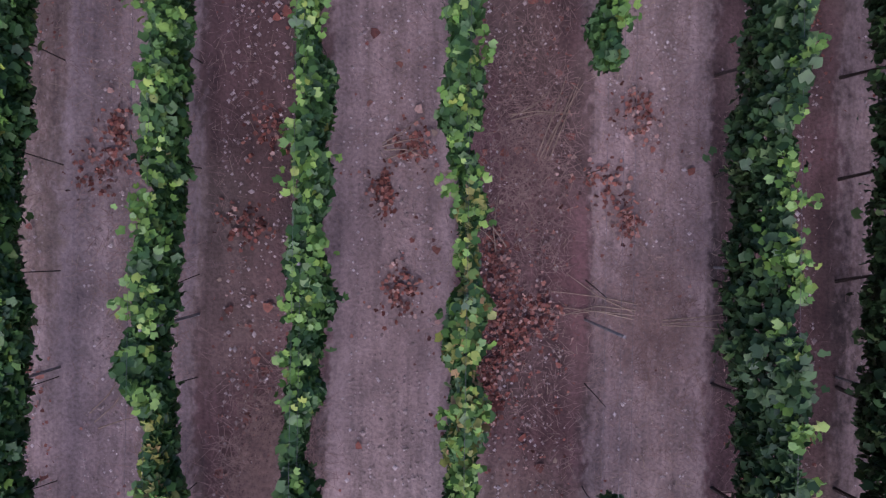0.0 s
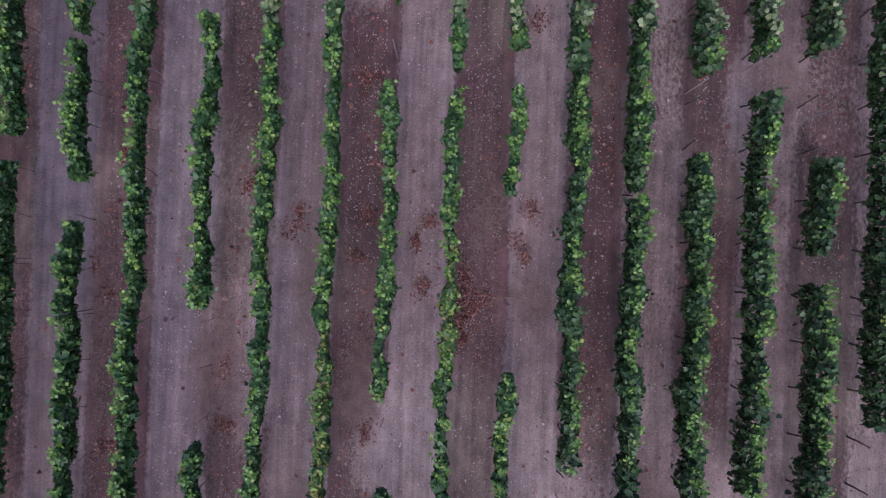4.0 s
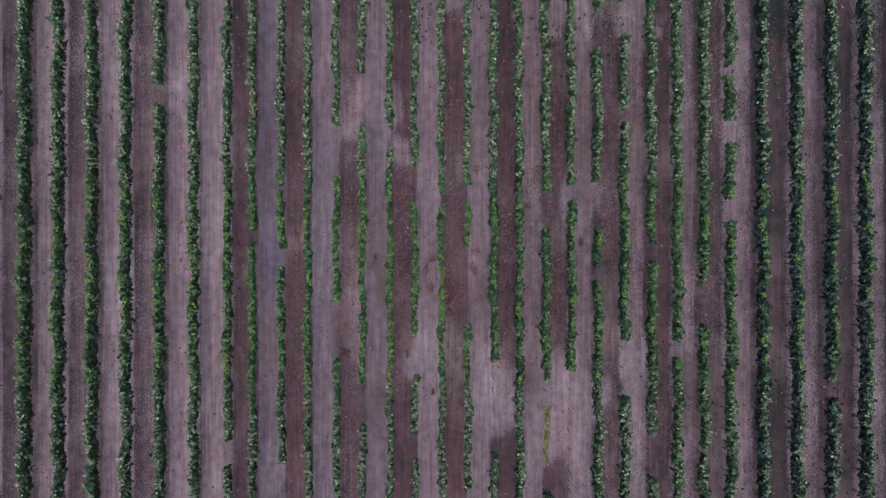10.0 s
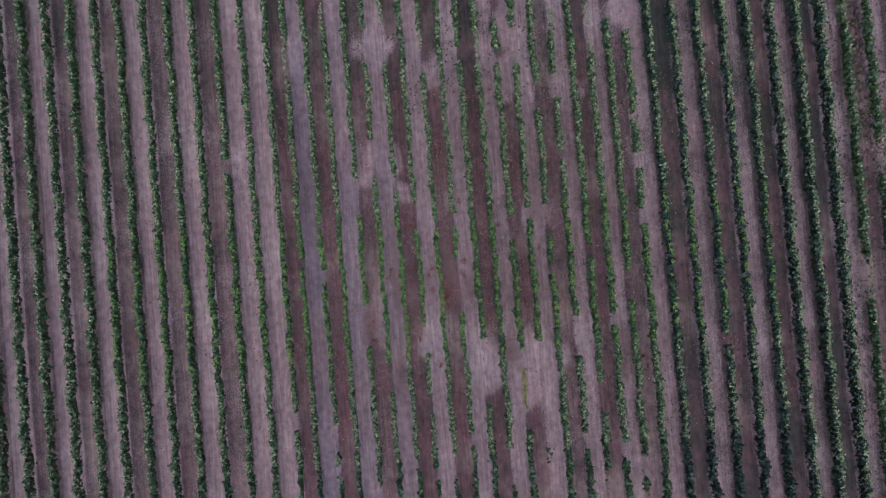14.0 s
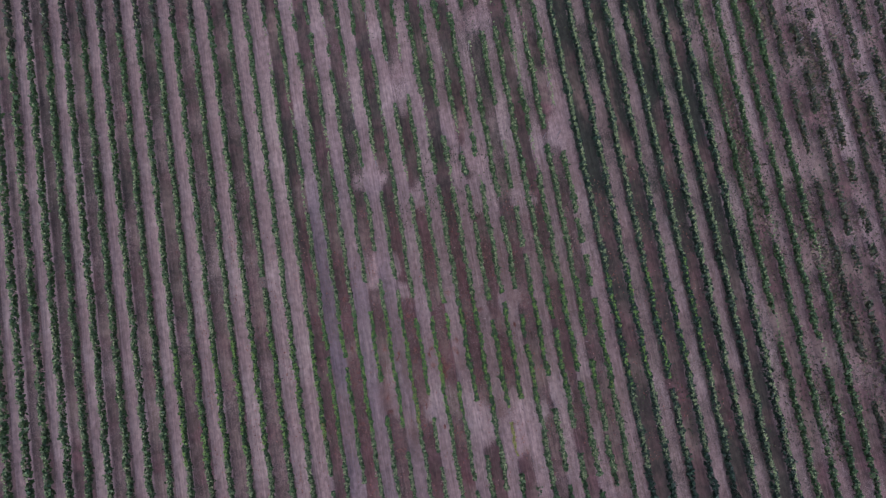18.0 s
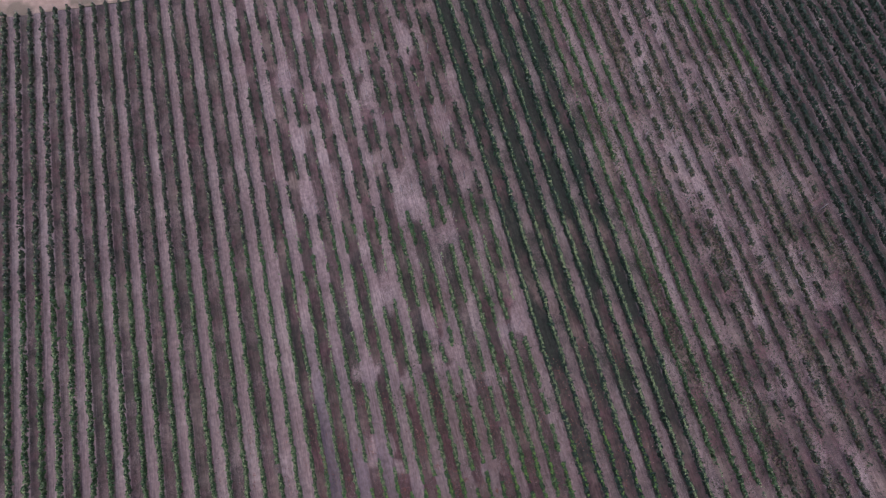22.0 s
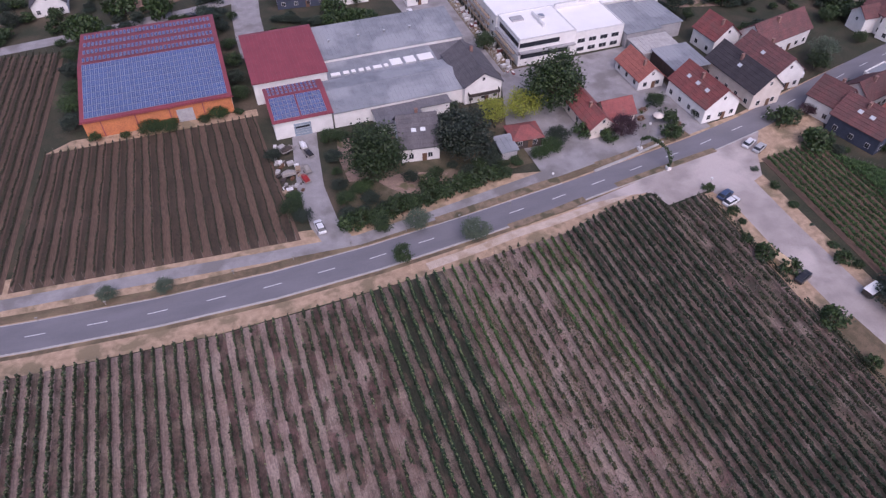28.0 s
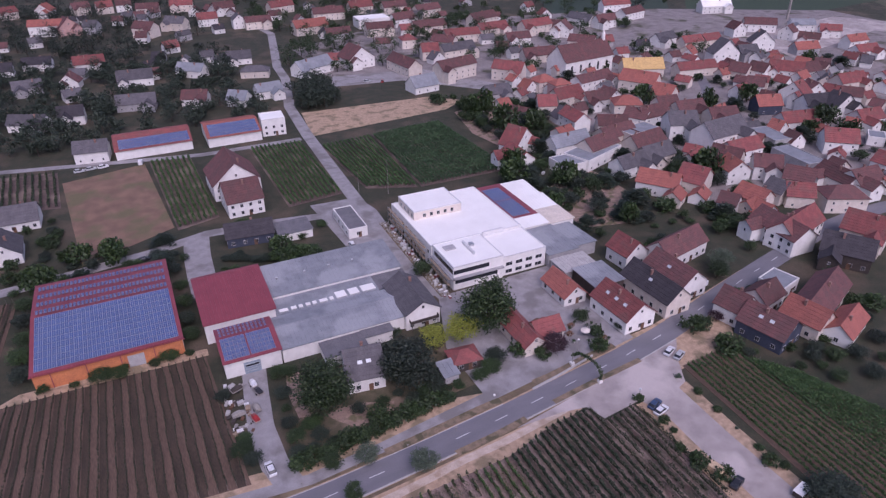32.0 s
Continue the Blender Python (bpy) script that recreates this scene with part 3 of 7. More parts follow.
dash_mesh.matrix_basis = pose(-11.0, 92.35, 0.0305, 0, 0, 0)
for x, y, a in marks:
    if abs(x + 11.0 - shift) > 1:
        shared("dash", dash_mesh.data, dash, pose(x - shift * math.cos(radians(a)), y - shift * math.sin(radians(a)), 0.0305, 0, 0, a))

# ---- vineyard soil: lanes between the rows, every second one tilled bare ----
# the old rows in the middle stand closer, in pairs; the younger blocks on both sides are even
WIDE = 1.845
MIDDLE = [-11.8, -10.42, -8.84, -7.4, -5.83, -4.4, -2.9, -1.54, -0.07, 1.34, 2.77, 4.16, 5.61, 7.0, 8.43, 9.89, 11.35, 12.75, 14.2, 15.65]
ROWX = [MIDDLE[0] - WIDE * k for k in range(44, 0, -1)] + MIDDLE + [17.38 + 1.88 * k for k in range(8)]
ROW0 = ROWX.index(-0.07)
SPARSEX = [32.5 + 1.86 * k for k in range(15)]
DENSEX = [60.4 + 1.82 * k for k in range(0, 20)]
ALLX = ROWX + SPARSEX + DENSEX
SPARSE_BARE = (0.24, 0.8, 0.34, 0.42, 0.36, 0.42, 0.84, 0.4, 0.8, 0.38, 0.52, 0.4, 0.44, 0.44, 0.36)
# places where vines have died and weeds are gone: centre, half width, half length
PATCHES = [(-6.6, 64.6, 1.5, 3.0), (-1.5, 64.4, 1.2, 3.0), (4.4, 58.6, 1.2, 3.4), (11.4, 67.8, 1.3, 3.2), (6.6, 42.8, 1.8, 4.6), (3.8, 65.6, 0.9, 2.6), (14.4, 44.2, 1.3, 3.0), (0.6, 30.2, 0.9, 3.6),
           (-3.8, 20.6, 1.5, 1.6), (16.0, 22.9, 1.1, 2.2), (-6.6, 45.0, 1.0, 4.8), (-2.9, 47.1, 1.2, 2.6), (9.2, 35.3, 1.0, 2.2), (13.3, 52.8, 1.4, 2.6), (3.5, 48.6, 0.8, 2.4), (-6.4, 54.0, 0.9, 2.8)]
NEARPATCHES = [(-4.3, 11.6, 2.0, 1.8), (7.0, -5.6, 2.3, 3.0), (-4.9, -0.8, 1.0, 1.6), (7.4, 22.4, 1.6, 2.8), (11.0, -3.0, 1.1, 1.6), (5.7, 17.2, 1.5, 2.0), (0.9, 18.6, 1.4, 1.4), (7.6, 6.2, 1.1, 1.6), (-1.5, -2.4, 0.9, 1.4),
               (11.0, 16.2, 1.4, 1.4), (-2.6, 9.2, 1.0, 1.0), (3.4, -4.6, 1.3, 2.2)]
DRYPATCHES = [(56.6, 49.1, 1.2, 3.0), (64.0, 32.0, 1.2, 3.0), (47.5, 42.6, 0.9, 4.0), (52.8, 60.5, 1.2, 2.6), (57.0, 33.0, 1.0, 3.0), (59.0, 21.2, 1.2, 3.0), (44.3, 21.7, 1.2, 3.0), (48.0, 12.0, 1.0, 4.0), (50.0, 26.0, 0.9, 3.0)]


def patch_at(x, y, patches):
    """How deep a place lies in a bare patch: 1 at its heart, 0 outside, with a ragged rim."""
    best = 0.0
    for px, py, rx, ry in patches:
        if abs(y - py) < ry * 1.5 and abs(x - px) < rx * 1.6:
            d = math.hypot((x - px) / rx, (y - py) / ry) + 0.6 * noise.noise((x * 0.9, y * 0.55, 3))
            best = max(best, min(1.0, (1.25 - d) * 2.2))
    return best


BARE_PATCHES = PATCHES + NEARPATCHES + DRYPATCHES
fb = bmesh.new()
bare_layer = fb.verts.layers.float.new("bare")
red_layer = fb.verts.layers.float.new("red")
slate_layer = fb.verts.layers.float.new("slate")
growth_layer = fb.verts.layers.float.new("growth")
REDNESS = {-8: 0.75, -6: 1.0, -4: 0.4, -2: 0.7, 0: 1.0, 2: 0.7, 4: 0.7, 6: 0.3, 8: 0.5, 10: 0.2}
for k, (xa, xb) in enumerate(zip(ALLX, ALLX[1:])):
    i = k - ROW0
    bare = (i % 2 == 1) if i > -10 else (i % 2 == 0)
    keep = (0.9 if i < -8 else 1.0) if bare else 0.0
    red, slate = REDNESS.get(i, 0.35 if i > 11 else 0.1), 0.0
    if xa >= 59:
        keep, red = (0.36, 0.0) if bare else (0.16, 0.0)
    elif xa >= SPARSEX[0] - 0.1:
        keep, red = SPARSE_BARE[min(14, k - len(ROWX))], 0.3
    elif i > 11:
        keep = 0.54 if bare else 0.0
    elif i < -10 and not bare:
        keep = 0.32
    elif i in (-4, 6, 10):
        keep = 0.22
    elif i > 2 and bare:
        keep = 0.72 if i < 6 else 0.6
    if i == -7:
        slate = 0.85
    elif bare and -6 < i < 2:
        slate = 0.5 if i == -5 else (0.35 if i == -3 else 0.12)
    y1a, y1b = edge_y(xa) - 1.0, edge_y(xb) - 1.0
    mid = (xa + xb) / 2
    fine = -9 <= i and xa < 66
    ys = [-70, -40, -25] + [-16 + 0.8 * j for j in range(44)] + [19.5 + 1.3 * j for j in range(49)] if fine else [-70, -40] + [-12 + 3.0 * j for j in range(11)] + [30, 50, 70]
    prof = ((xa, 0.06, 0.45), (xa + 0.13, 0.05, 0.85), (xa + 0.36, 0.0, 1.0), (mid - 0.12, 0.006, 1.0), (mid, 0.022, 1.0), (mid + 0.12, 0.006, 1.0), (xb - 0.36, 0.0, 1.0), (xb - 0.13, 0.05, 0.85), (xb, 0.06, 0.45))
    grid = []
    for y in ys + [None]:
        r = []
        for j, (x, z, b) in enumerate(prof):
            yy = y if y is not None else y1a + (y1b - y1a) * (x - xa) / (xb - xa)
            wob = 0.09 * noise.noise((x * 1.7, yy * 0.9, 0)) if 0 < j < 8 else 0
            v = fb.verts.new((x + wob, yy, z + 0.02 * noise.noise((x * 2.1, yy * 1.3, 5))))
            p = patch_at(x, yy, BARE_PATCHES) if fine else 0.0
            v[bare_layer] = max(b * keep * (1.0 - 0.15 * max(0.0, min(1.0, (yy - 18) / 30)) if xa < 31 else 0.6 + 0.75 * max(0.0, min(1.0, (yy - 5) / 40))) if 0 < j < 8 else 0.4 * min(1.0, keep + 0.3), p * ((0.9 if yy < 24 else 0.56) if xa < 31 else 0.55))
            v[growth_layer] = 0.65 if xa >= 59 else 0.15 if i > 19 else 0.8 + 0.7 * max(0.0, min(1.0, (yy - 10) / 14)) if i > 11 else 0.3 + 0.4 * max(0.0, min(1.0, (yy - 10) / 10)) - 0.3 * max(0.0, min(1.0, (yy - 25) / 20)) if i < -8 else 0.2 + 0.6 * max(0.0, min(1.0, (yy - 10) / 14)) - 0.5 * max(0.0, min(1.0, (yy - 30) / 20))
            v[red_layer], v[slate_layer] = red * (1.0 if yy < 26 else 0.4), slate * max(0.0, min(1.0, (30 - yy) / 14))
            r.append(v)
        grid.append(r)
    for ra, rb in zip(grid, grid[1:]):
        for j in range(8):
            f = fb.faces.new((ra[j], ra[j + 1], rb[j + 1], rb[j]))
            f.smooth = True
bmesh.ops.remove_doubles(fb, verts=fb.verts, dist=0.0005)
tagged(part("vineyard_soil", fb, LANESOIL), "vineyard soil in tilled pale lanes and dark weedy lanes", "soil", kind="structure")

# ---- vine rows of the near field ----
GAPS = {-10: [(11.6, 12.75)], -8: [(-8.2, -6.8)], -7: [(4.05, 4.7)], -6: [(6.9, 7.18), (2.7, 3.7), (-10.2, -8.0)], -5: [(-10.1, -9.8)], -4: [(7.6, 10.5), (-2.34, 0.85)],
        -3: [(25.6, 27.6), (20.05, 21.55), (10.5, 13.4), (-5.9, -3.6)], -2: [(19.2, 21.3), (9.15, 10.3)], -1: [(6.2, 8.2), (-3.24, -1.1), (-7.8, -6.4), (-12.9, -12.0)], 0: [(18.4, 19.7), (6.08, 6.64)],
        1: [(6.16, 7.2), (-0.42, 3.75), (-10.5, -9.5)], 2: [(18.6, 19.9), (-7.5, -2.4)], 3: [(23.6, 26.8), (3.76, 3.96), (-13.3, -10.8)], 4: [(21.6, 23.3), (18.3, 19.3), (14.4, 14.76), (4.79, 6.73), (-9.7, -3.5)], 5: [(23.4, 24.1), (18.9, 21.1), (6.26, 7.17), (-11.1, -2.97)],
        6: [(14.5, 16.6), (4.84, 7.34), (1.92, 2.61)], 7: [(22.4, 26.0), (15.2, 17.2), (10.5, 11.3), (-4.4, -1.3), (-11.5, -10.1)], 8: [(2.94, 3.91), (-8.8, -6.4)], 9: [(-2.32, -1.34), (-12.5, -11.0)],
        10: [(20.97, 22.7), (-0.49, 1.74), (-7.6, -7.2), (-14.0, -12.2)], 11: [(20.03, 23.3), (13.02, 13.66), (9.41, 10.66), (5.1, 6.35)], 14: [(-4.5, -3.5)]}
# stretches where the leaves have turned yellow
YELLOWED = {0: (-0.2, 2.6), -2: (-4.0, 0.4), -8: (-3.6, -1.9), -7: (10.4, 12.2), 4: (-8.0, -4.9), -1: (-2.0, -0.9), -5: (9.7, 10.3)}



def row_centres(x, y0, y1, per_m, gaps, half=0.24, low=0.6, high=1.75, thin=0.0, clump=0.0):
    """Where the leaves of a vine row sit: a ragged hedge, thinner here and there, broken by gaps."""
    n = int((y1 - y0) * per_m)
    if n < 1:
        return np.zeros((0, 3))
    y = RNG.uniform(y0, y1, n)
    w = 0.75 + 0.35 * np.sin(y * 2.3 + x * 5.1) * np.sin(y * 0.83 + x * 3.7) + 0.22 * np.sin(y * 6.1 + x) + 0.2 * np.sin(y * 14.3 + x * 4.0)
    h = high + 0.16 * np.sin(y * 1.9 + x * 2.3) + 0.1 * np.sin(y * 5.3 + x)
    a = RNG.uniform(0, math.tau, n)
    r = np.sqrt(RNG.uniform(0.1, 1.0, n))
    shoot = RNG.random(n) < 0.025
    r[shoot] *= 1.6
    px = x + 0.05 * np.sin(y * 1.1 + x) + 0.06 * np.sin(y * 4.7 + x * 3.1) * np.sin(y * 1.7 + x) + half * w * r * np.cos(a)
    pz = (low + h) / 2 + (h - low) / 2 * np.minimum(r, 1.25) * np.sin(a)
    keep = np.ones(n, bool)
    for g0, g1 in gaps:
        keep &= (y < g0) | (y > g1)
    if clump:
        k = np.round(y / 1.25)
        y = k * 1.25 + RNG.normal(0, 0.34, n)
        keep &= np.abs(np.sin(k * 12.9898 + x * 78.233) * 43758.5453) % 1.0 < clump
    if thin:
        keep &= (np.sin(y * 0.61 + x * 7.3) + np.sin(y * 0.23 + x * 1.9) * 0.9 + RNG.normal(0, 0.25, n)) > thin
    return np.stack([px, y, pz], 1)[keep]


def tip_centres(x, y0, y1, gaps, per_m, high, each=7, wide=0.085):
    """Small bunches of young leaves along the top of a row; their colour takes in its light."""
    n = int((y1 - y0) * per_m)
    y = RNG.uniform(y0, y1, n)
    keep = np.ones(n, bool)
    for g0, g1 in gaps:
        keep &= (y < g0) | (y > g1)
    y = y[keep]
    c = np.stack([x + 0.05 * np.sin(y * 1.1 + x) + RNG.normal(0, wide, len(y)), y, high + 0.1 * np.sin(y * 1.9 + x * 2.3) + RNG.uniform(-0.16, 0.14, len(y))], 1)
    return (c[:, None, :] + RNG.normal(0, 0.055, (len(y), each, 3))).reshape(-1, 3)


post_bm = bmesh.new()
tube(post_bm, [(0, 0, -0.2), (0, 0, 1.95)], [0.02, 0.02], 6)
post_me = part("post", post_bm, GALV)
post_mesh = post_me.data
bpy.data.objects.remove(post_me)


def trunk_tubes(x, ys, thick=1.0):
    bm = bmesh.new()
    for y in ys:
        l1, l2 = random.uniform(-0.06, 0.06), random.uniform(-0.16, 0.16)
        tube(bm, [(x, y, -0.05), (x + l1, y + l2 * 0.5, 0.45), (x + l1 * 0.4, y + l2, 0.95)], [0.02 * thick, 0.015 * thick, 0.012 * thick], 4)
    return bm


def vine_row(x, idx, material, label, y_end, thin=0.0, per_m=34.0, size=0.29, near=False, half=0.22, high=1.75, clump=0.0, lush=None):
    row = thing("vine_row", pose(0, 0, 0), label, "vine row", "vine rows of the near field")
    gaps = list(GAPS.get(idx, [])) if near else []
    patchy = near and -8 <= idx <= 11
    if patchy:
        rr = random.Random(idx * 13 + 5)
        for px, py, rx, ry in PATCHES:
            if abs(x - px) < rx:
                g = ry * math.sqrt(1 - ((x - px) / rx) ** 2)
                gaps.append((py - g * rr.uniform(0.8, 1.1), py + g * rr.uniform(0.7, 1.1)))
        y = 27.0
        while y < y_end:
            y += rr.uniform(5, 15)
            g = rr.choice((0.5, 0.8, 1.2, 1.8, 2.6))
            gaps.append((y, y + g))
            y += g
        y = -13.0
        while y > -40:
            y -= rr.uniform(4, 12)
            gaps.append((y - rr.uniform(1, 4), y))
    close = near and abs(x) < 10.5
    hang = (high - 0.62, high - 0.05)
    lo, hi = (-11.0, 18.0) if near and abs(x) < 26 else (0.0, 0.0)
    if hi > lo:
        if close:
            c = np.concatenate([row_centres(x, lo, -5.5, 190, gaps, half, high=high), row_centres(x, 9.5, hi, 190, gaps, half, high=high)])
            low = 0.72 if idx <= 1 else 0.6
            c2 = np.concatenate([row_centres(x, -5.5, -2, 420, gaps, half, low, high), row_centres(x, 6, 9.5, 420, gaps, half, low, high)])
            if abs(x) < 5.9:
                vs, fs = leaf_cloud(row_centres(x, -2, 6, 1050, gaps, half, low, high), 0.1, 0.6, "vine", hang)
                mesh_from("foliage", vs, fs, material, row, kind="stuff")
            else:
                c2 = np.concatenate([c2, row_centres(x, -2, 6, 420, gaps, half, low, high)])
            vs, fs = leaf_cloud(c2, 0.115, 0.7, True, hang)
            mesh_from("foliage", vs, fs, material, row, kind="stuff")
        else:
            c = row_centres(x, lo, hi, 190, gaps, half * 1.1, 0.85 if idx > 5 else 0.6, high)
        vs, fs = leaf_cloud(c, 0.16, 0.6, False, hang)
        # this stretch swaps the bright leaf for the one with painted-in shade
        mesh_from("foliage", vs, fs, VINEMID if material is VINE else material, row, kind="stuff")
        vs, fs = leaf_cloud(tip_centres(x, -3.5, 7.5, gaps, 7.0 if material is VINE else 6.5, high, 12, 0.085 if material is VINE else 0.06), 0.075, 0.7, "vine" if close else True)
        mesh_from("young_foliage", vs, fs, TIPS, row, "light green young leaves, toned for the lit row top", "stuff")
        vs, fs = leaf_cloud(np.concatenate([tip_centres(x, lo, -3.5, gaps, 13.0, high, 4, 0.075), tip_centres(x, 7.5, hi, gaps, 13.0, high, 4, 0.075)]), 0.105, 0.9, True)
        mesh_from("young_foliage", vs, fs, FARTIPS, row, "light green young leaves, toned for the lit row top", "stuff")
        spans = [(-25.0 if x > 8 else -20.0, lo), (hi, 40.0), (40.0, y_end)]
        part("trunk", trunk_tubes(x, [lo + 1.15 * j for j in range(int((hi - lo) / 1.15))], 0.4 if idx < 2 else 1.3), BARK, row, "thin twisted vine stems")["kind"] = "stuff"
        for j in range(6):
            shared("post", post_mesh, row, pose(x, lo + 1.0 + 5.3 * j + (idx % 3) * 0.6, 0) @ Matrix.Diagonal((0.8, 0.8, 0.8, 1)))
    else:
        spans = [(-25.0 if x > 0 else (-16.0 if x > -46 else (20.0 if x < -60 else 0.0)), 40.0), (40.0, y_end)]
    for q, (y0, y1) in enumerate(spans):
        vs, fs = leaf_cloud(row_centres(x, y0, y1, per_m * (0.7 if y0 >= 40 else 1.0), gaps, half * (1.0 if hi > lo and q == 0 else 1.2), high=high, thin=thin, clump=clump), size * (1.15 if y0 >= 40 else 1.0), 0.35, False, hang)
        tone = VINEMID if material is VINE else material
        # the near rows turn to the duller leaf from y = 40 on
        if y0 >= 40 and tone in (VINEMID, DENSEVINE) and near:
            tone = VINEDULL
        mesh_from("foliage", vs, fs, tone, row, kind="stuff")
    # paler leaves along the crown, its light put into their colour
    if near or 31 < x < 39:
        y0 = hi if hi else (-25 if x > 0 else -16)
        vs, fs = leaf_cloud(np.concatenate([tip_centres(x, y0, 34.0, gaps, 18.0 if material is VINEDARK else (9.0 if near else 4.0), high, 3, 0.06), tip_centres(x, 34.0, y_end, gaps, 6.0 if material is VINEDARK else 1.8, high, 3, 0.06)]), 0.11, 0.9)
        mesh_from("young_foliage", vs, fs, FARTIPS, row, "pale green upper leaves with painted sky sheen", "stuff")
    if near and idx in YELLOWED:
        vs, fs = leaf_cloud(row_centres(x, *YELLOWED[idx], 330, gaps if idx != 4 else [], 0.15, high - 0.45, high + 0.02), 0.085, 0.7, "vine")
        mesh_from("yellow_foliage", vs, fs, YELLOWLEAF, row, "yellowing leaves", "stuff")
    if lush:
        vs, fs = leaf_cloud(row_centres(x, *lush, 60, [], 0.3, high=high), 0.2, 0.4, False, hang)
        mesh_from("lush_foliage", vs, fs, VINE, row, "fuller green leaves", "stuff")
    if (near and idx >= 6) or clump or 31 < x < 60:
        ys = [-24.3 + 1.18 * j for j in range(61) if not (near and -11.0 < -24.3 + 1.18 * j < 18)]
        tagged(part("trunk", trunk_tubes(x, ys, 1.3), BARK, row, "dark twisted vine stems"), kind="stuff")
    bm = bmesh.new()
    y = 22.0
    while y < y_end - 3:
        tube(bm, [(x, y, 0), (x + 0.1 * math.sin(y * 9), y, 1.95)], [0.045 if clump else 0.032] * 2, 4)
        y += 5.3
    tagged(part("post_line", bm, GALV, row), kind="stuff")
    shared("post", post_mesh, row, pose(x, y_end + 0.4, 0, 12))
    wb = bmesh.new()
    for z in (0.9, 1.45, 1.8):
        tube(wb, [(x, -45, z), (x, y_end + 0.4, z)], [0.0016, 0.0016], 3)
    part("wire", wb, WIRE, row)


for x in ROWX:
    i = ROWX.index(x) - ROW0
    dark = i > 11
    vine_row(x, i, VINEDARK if dark else (VINE if i < 2 else VINEMID), "dense dark green vine row on wires" if dark else ("broken green and yellow vine row with gaps" if i >= -8 else "long green vine row on wires and posts"),
             edge_y(x) - 1.5, near=True, high=1.45 if -9 <= i <= 1 else (1.6 if i < 2 else 1.75), half=0.29 if dark else (0.21 if i < -8 else (0.24 if i >= 2 else 0.165)), per_m=130 if dark else (105 if i > -22 else 50), size=0.2 if i > -22 else 0.27, thin=-9 if i < -8 or dark else -0.6)
for k, x in enumerate(SPARSEX):
    lush = (60.0 - (x - 52) * 2.2, edge_y(x) - 2.0) if x > 51 else None
    if k < 4:
        vine_row(x, 0, VINEMID, "green vine row over bare dark stems", edge_y(x) - 1.5, per_m=110, size=0.2, thin=-1.3, half=0.2, high=1.5)
    elif k % 3 == 1:
        vine_row(x, 0, VINESPARSE, "thin patchy vine row with yellow and brown leaves", edge_y(x) - 1.5, per_m=90, size=0.19, thin=-1.0, half=0.22, high=1.4, lush=lush)
    else:
        vine_row(x, 0, VINESPARSE, "thin patchy vine row with yellow and brown leaves", edge_y(x) - 1.5, per_m=85, size=0.2, thin=-1.4, half=0.26, high=1.4, clump=0.8, lush=lush)
for x in DENSEX:
    side = x > 84
    vine_row(x, 0, VINEDULL if side else DENSEVINE, "green vine row beside the gravel track" if side else "dense dark green vine row near the gravel track", edge_y(x) - 1.5, per_m=70 if side else 95, size=0.21, half=0.22 if side else 0.25, thin=-1.2 if side else 0.0)

# ---- buildings ----
def window_mesh(w, h):
    bm = bmesh.new()
    box(bm, -w / 2, w / 2, -0.05, 0.05, 0, h, mi=0)
    box(bm, -w / 2 + 0.07, -0.03, -0.07, 0.02, 0.07, h - 0.07, mi=1)
    box(bm, 0.03, w / 2 - 0.07, -0.07, 0.02, 0.07, h - 0.07, mi=1)
    ob = part("window", bm, [FRAMEWHITE, GLASS])
    me = ob.data
    bpy.data.objects.remove(ob)
    return me


WIN = window_mesh(1.15, 1.35)
WINSMALL = window_mesh(0.8, 1.0)
WINTALL = window_mesh(1.6, 4.8)
WINWIDE = window_mesh(2.4, 1.3)
ob = part("skylight", boxed(-0.45, 0.45, -0.6, 0.6, 0, 0.1), mat("skylight_pane", (0.62, 0.66, 0.70), None, 2, 9, rough=0.2, bump=0))
SKYLIGHT = ob.data
bpy.data.objects.remove(ob)
ob = part("door", boxed(-0.55, 0.55, -0.06, 0.06, 0, 2.1), WOODDOOR)
DOOR = ob.data
bpy.data.objects.remove(ob)
cb = boxed(-0.35, 0.35, -0.3, 0.3, -1.2, 1.0)
box(cb, -0.42, 0.42, -0.37, 0.37, 1.0, 1.12)
ob = part("chimney", cb, mat("chimney_brick", (0.30, 0.17, 0.14), (0.24, 0.14, 0.12), 2, 12, bump=0.4))
CHIMNEY = ob.data
bpy.data.objects.remove(ob)

ROOFWORD = {}
for m_, w_ in ((REDTILE, "red tiled"), (BROWNTILE, "brown tiled"), (GREYTILE, "grey tiled"), (DARKTILE, "dark tiled"), (ORANGETILE, "orange tiled"), (GREYSHEET, "flat grey"), (YELLOWROOF, "yellow boarded"), (ROOFWHITE, "flat white"), (REDMETAL, "red sheet"), (DARKSHEET, "dark flat")):
    ROOFWORD[m_.name] = w_
WALLWORD = {}
for m_, w_ in ((WHITEWALL, "white"), (CREAMWALL, "cream"), (PINKWALL, "pink"), (GREYWALL, "grey"), (BLUEWALL, "dark blue"), (DARKWALL, "dark timber"), (ORANGEWALL, "orange")):
    WALLWORD[m_.name] = w_
house_random = random.Random(11)


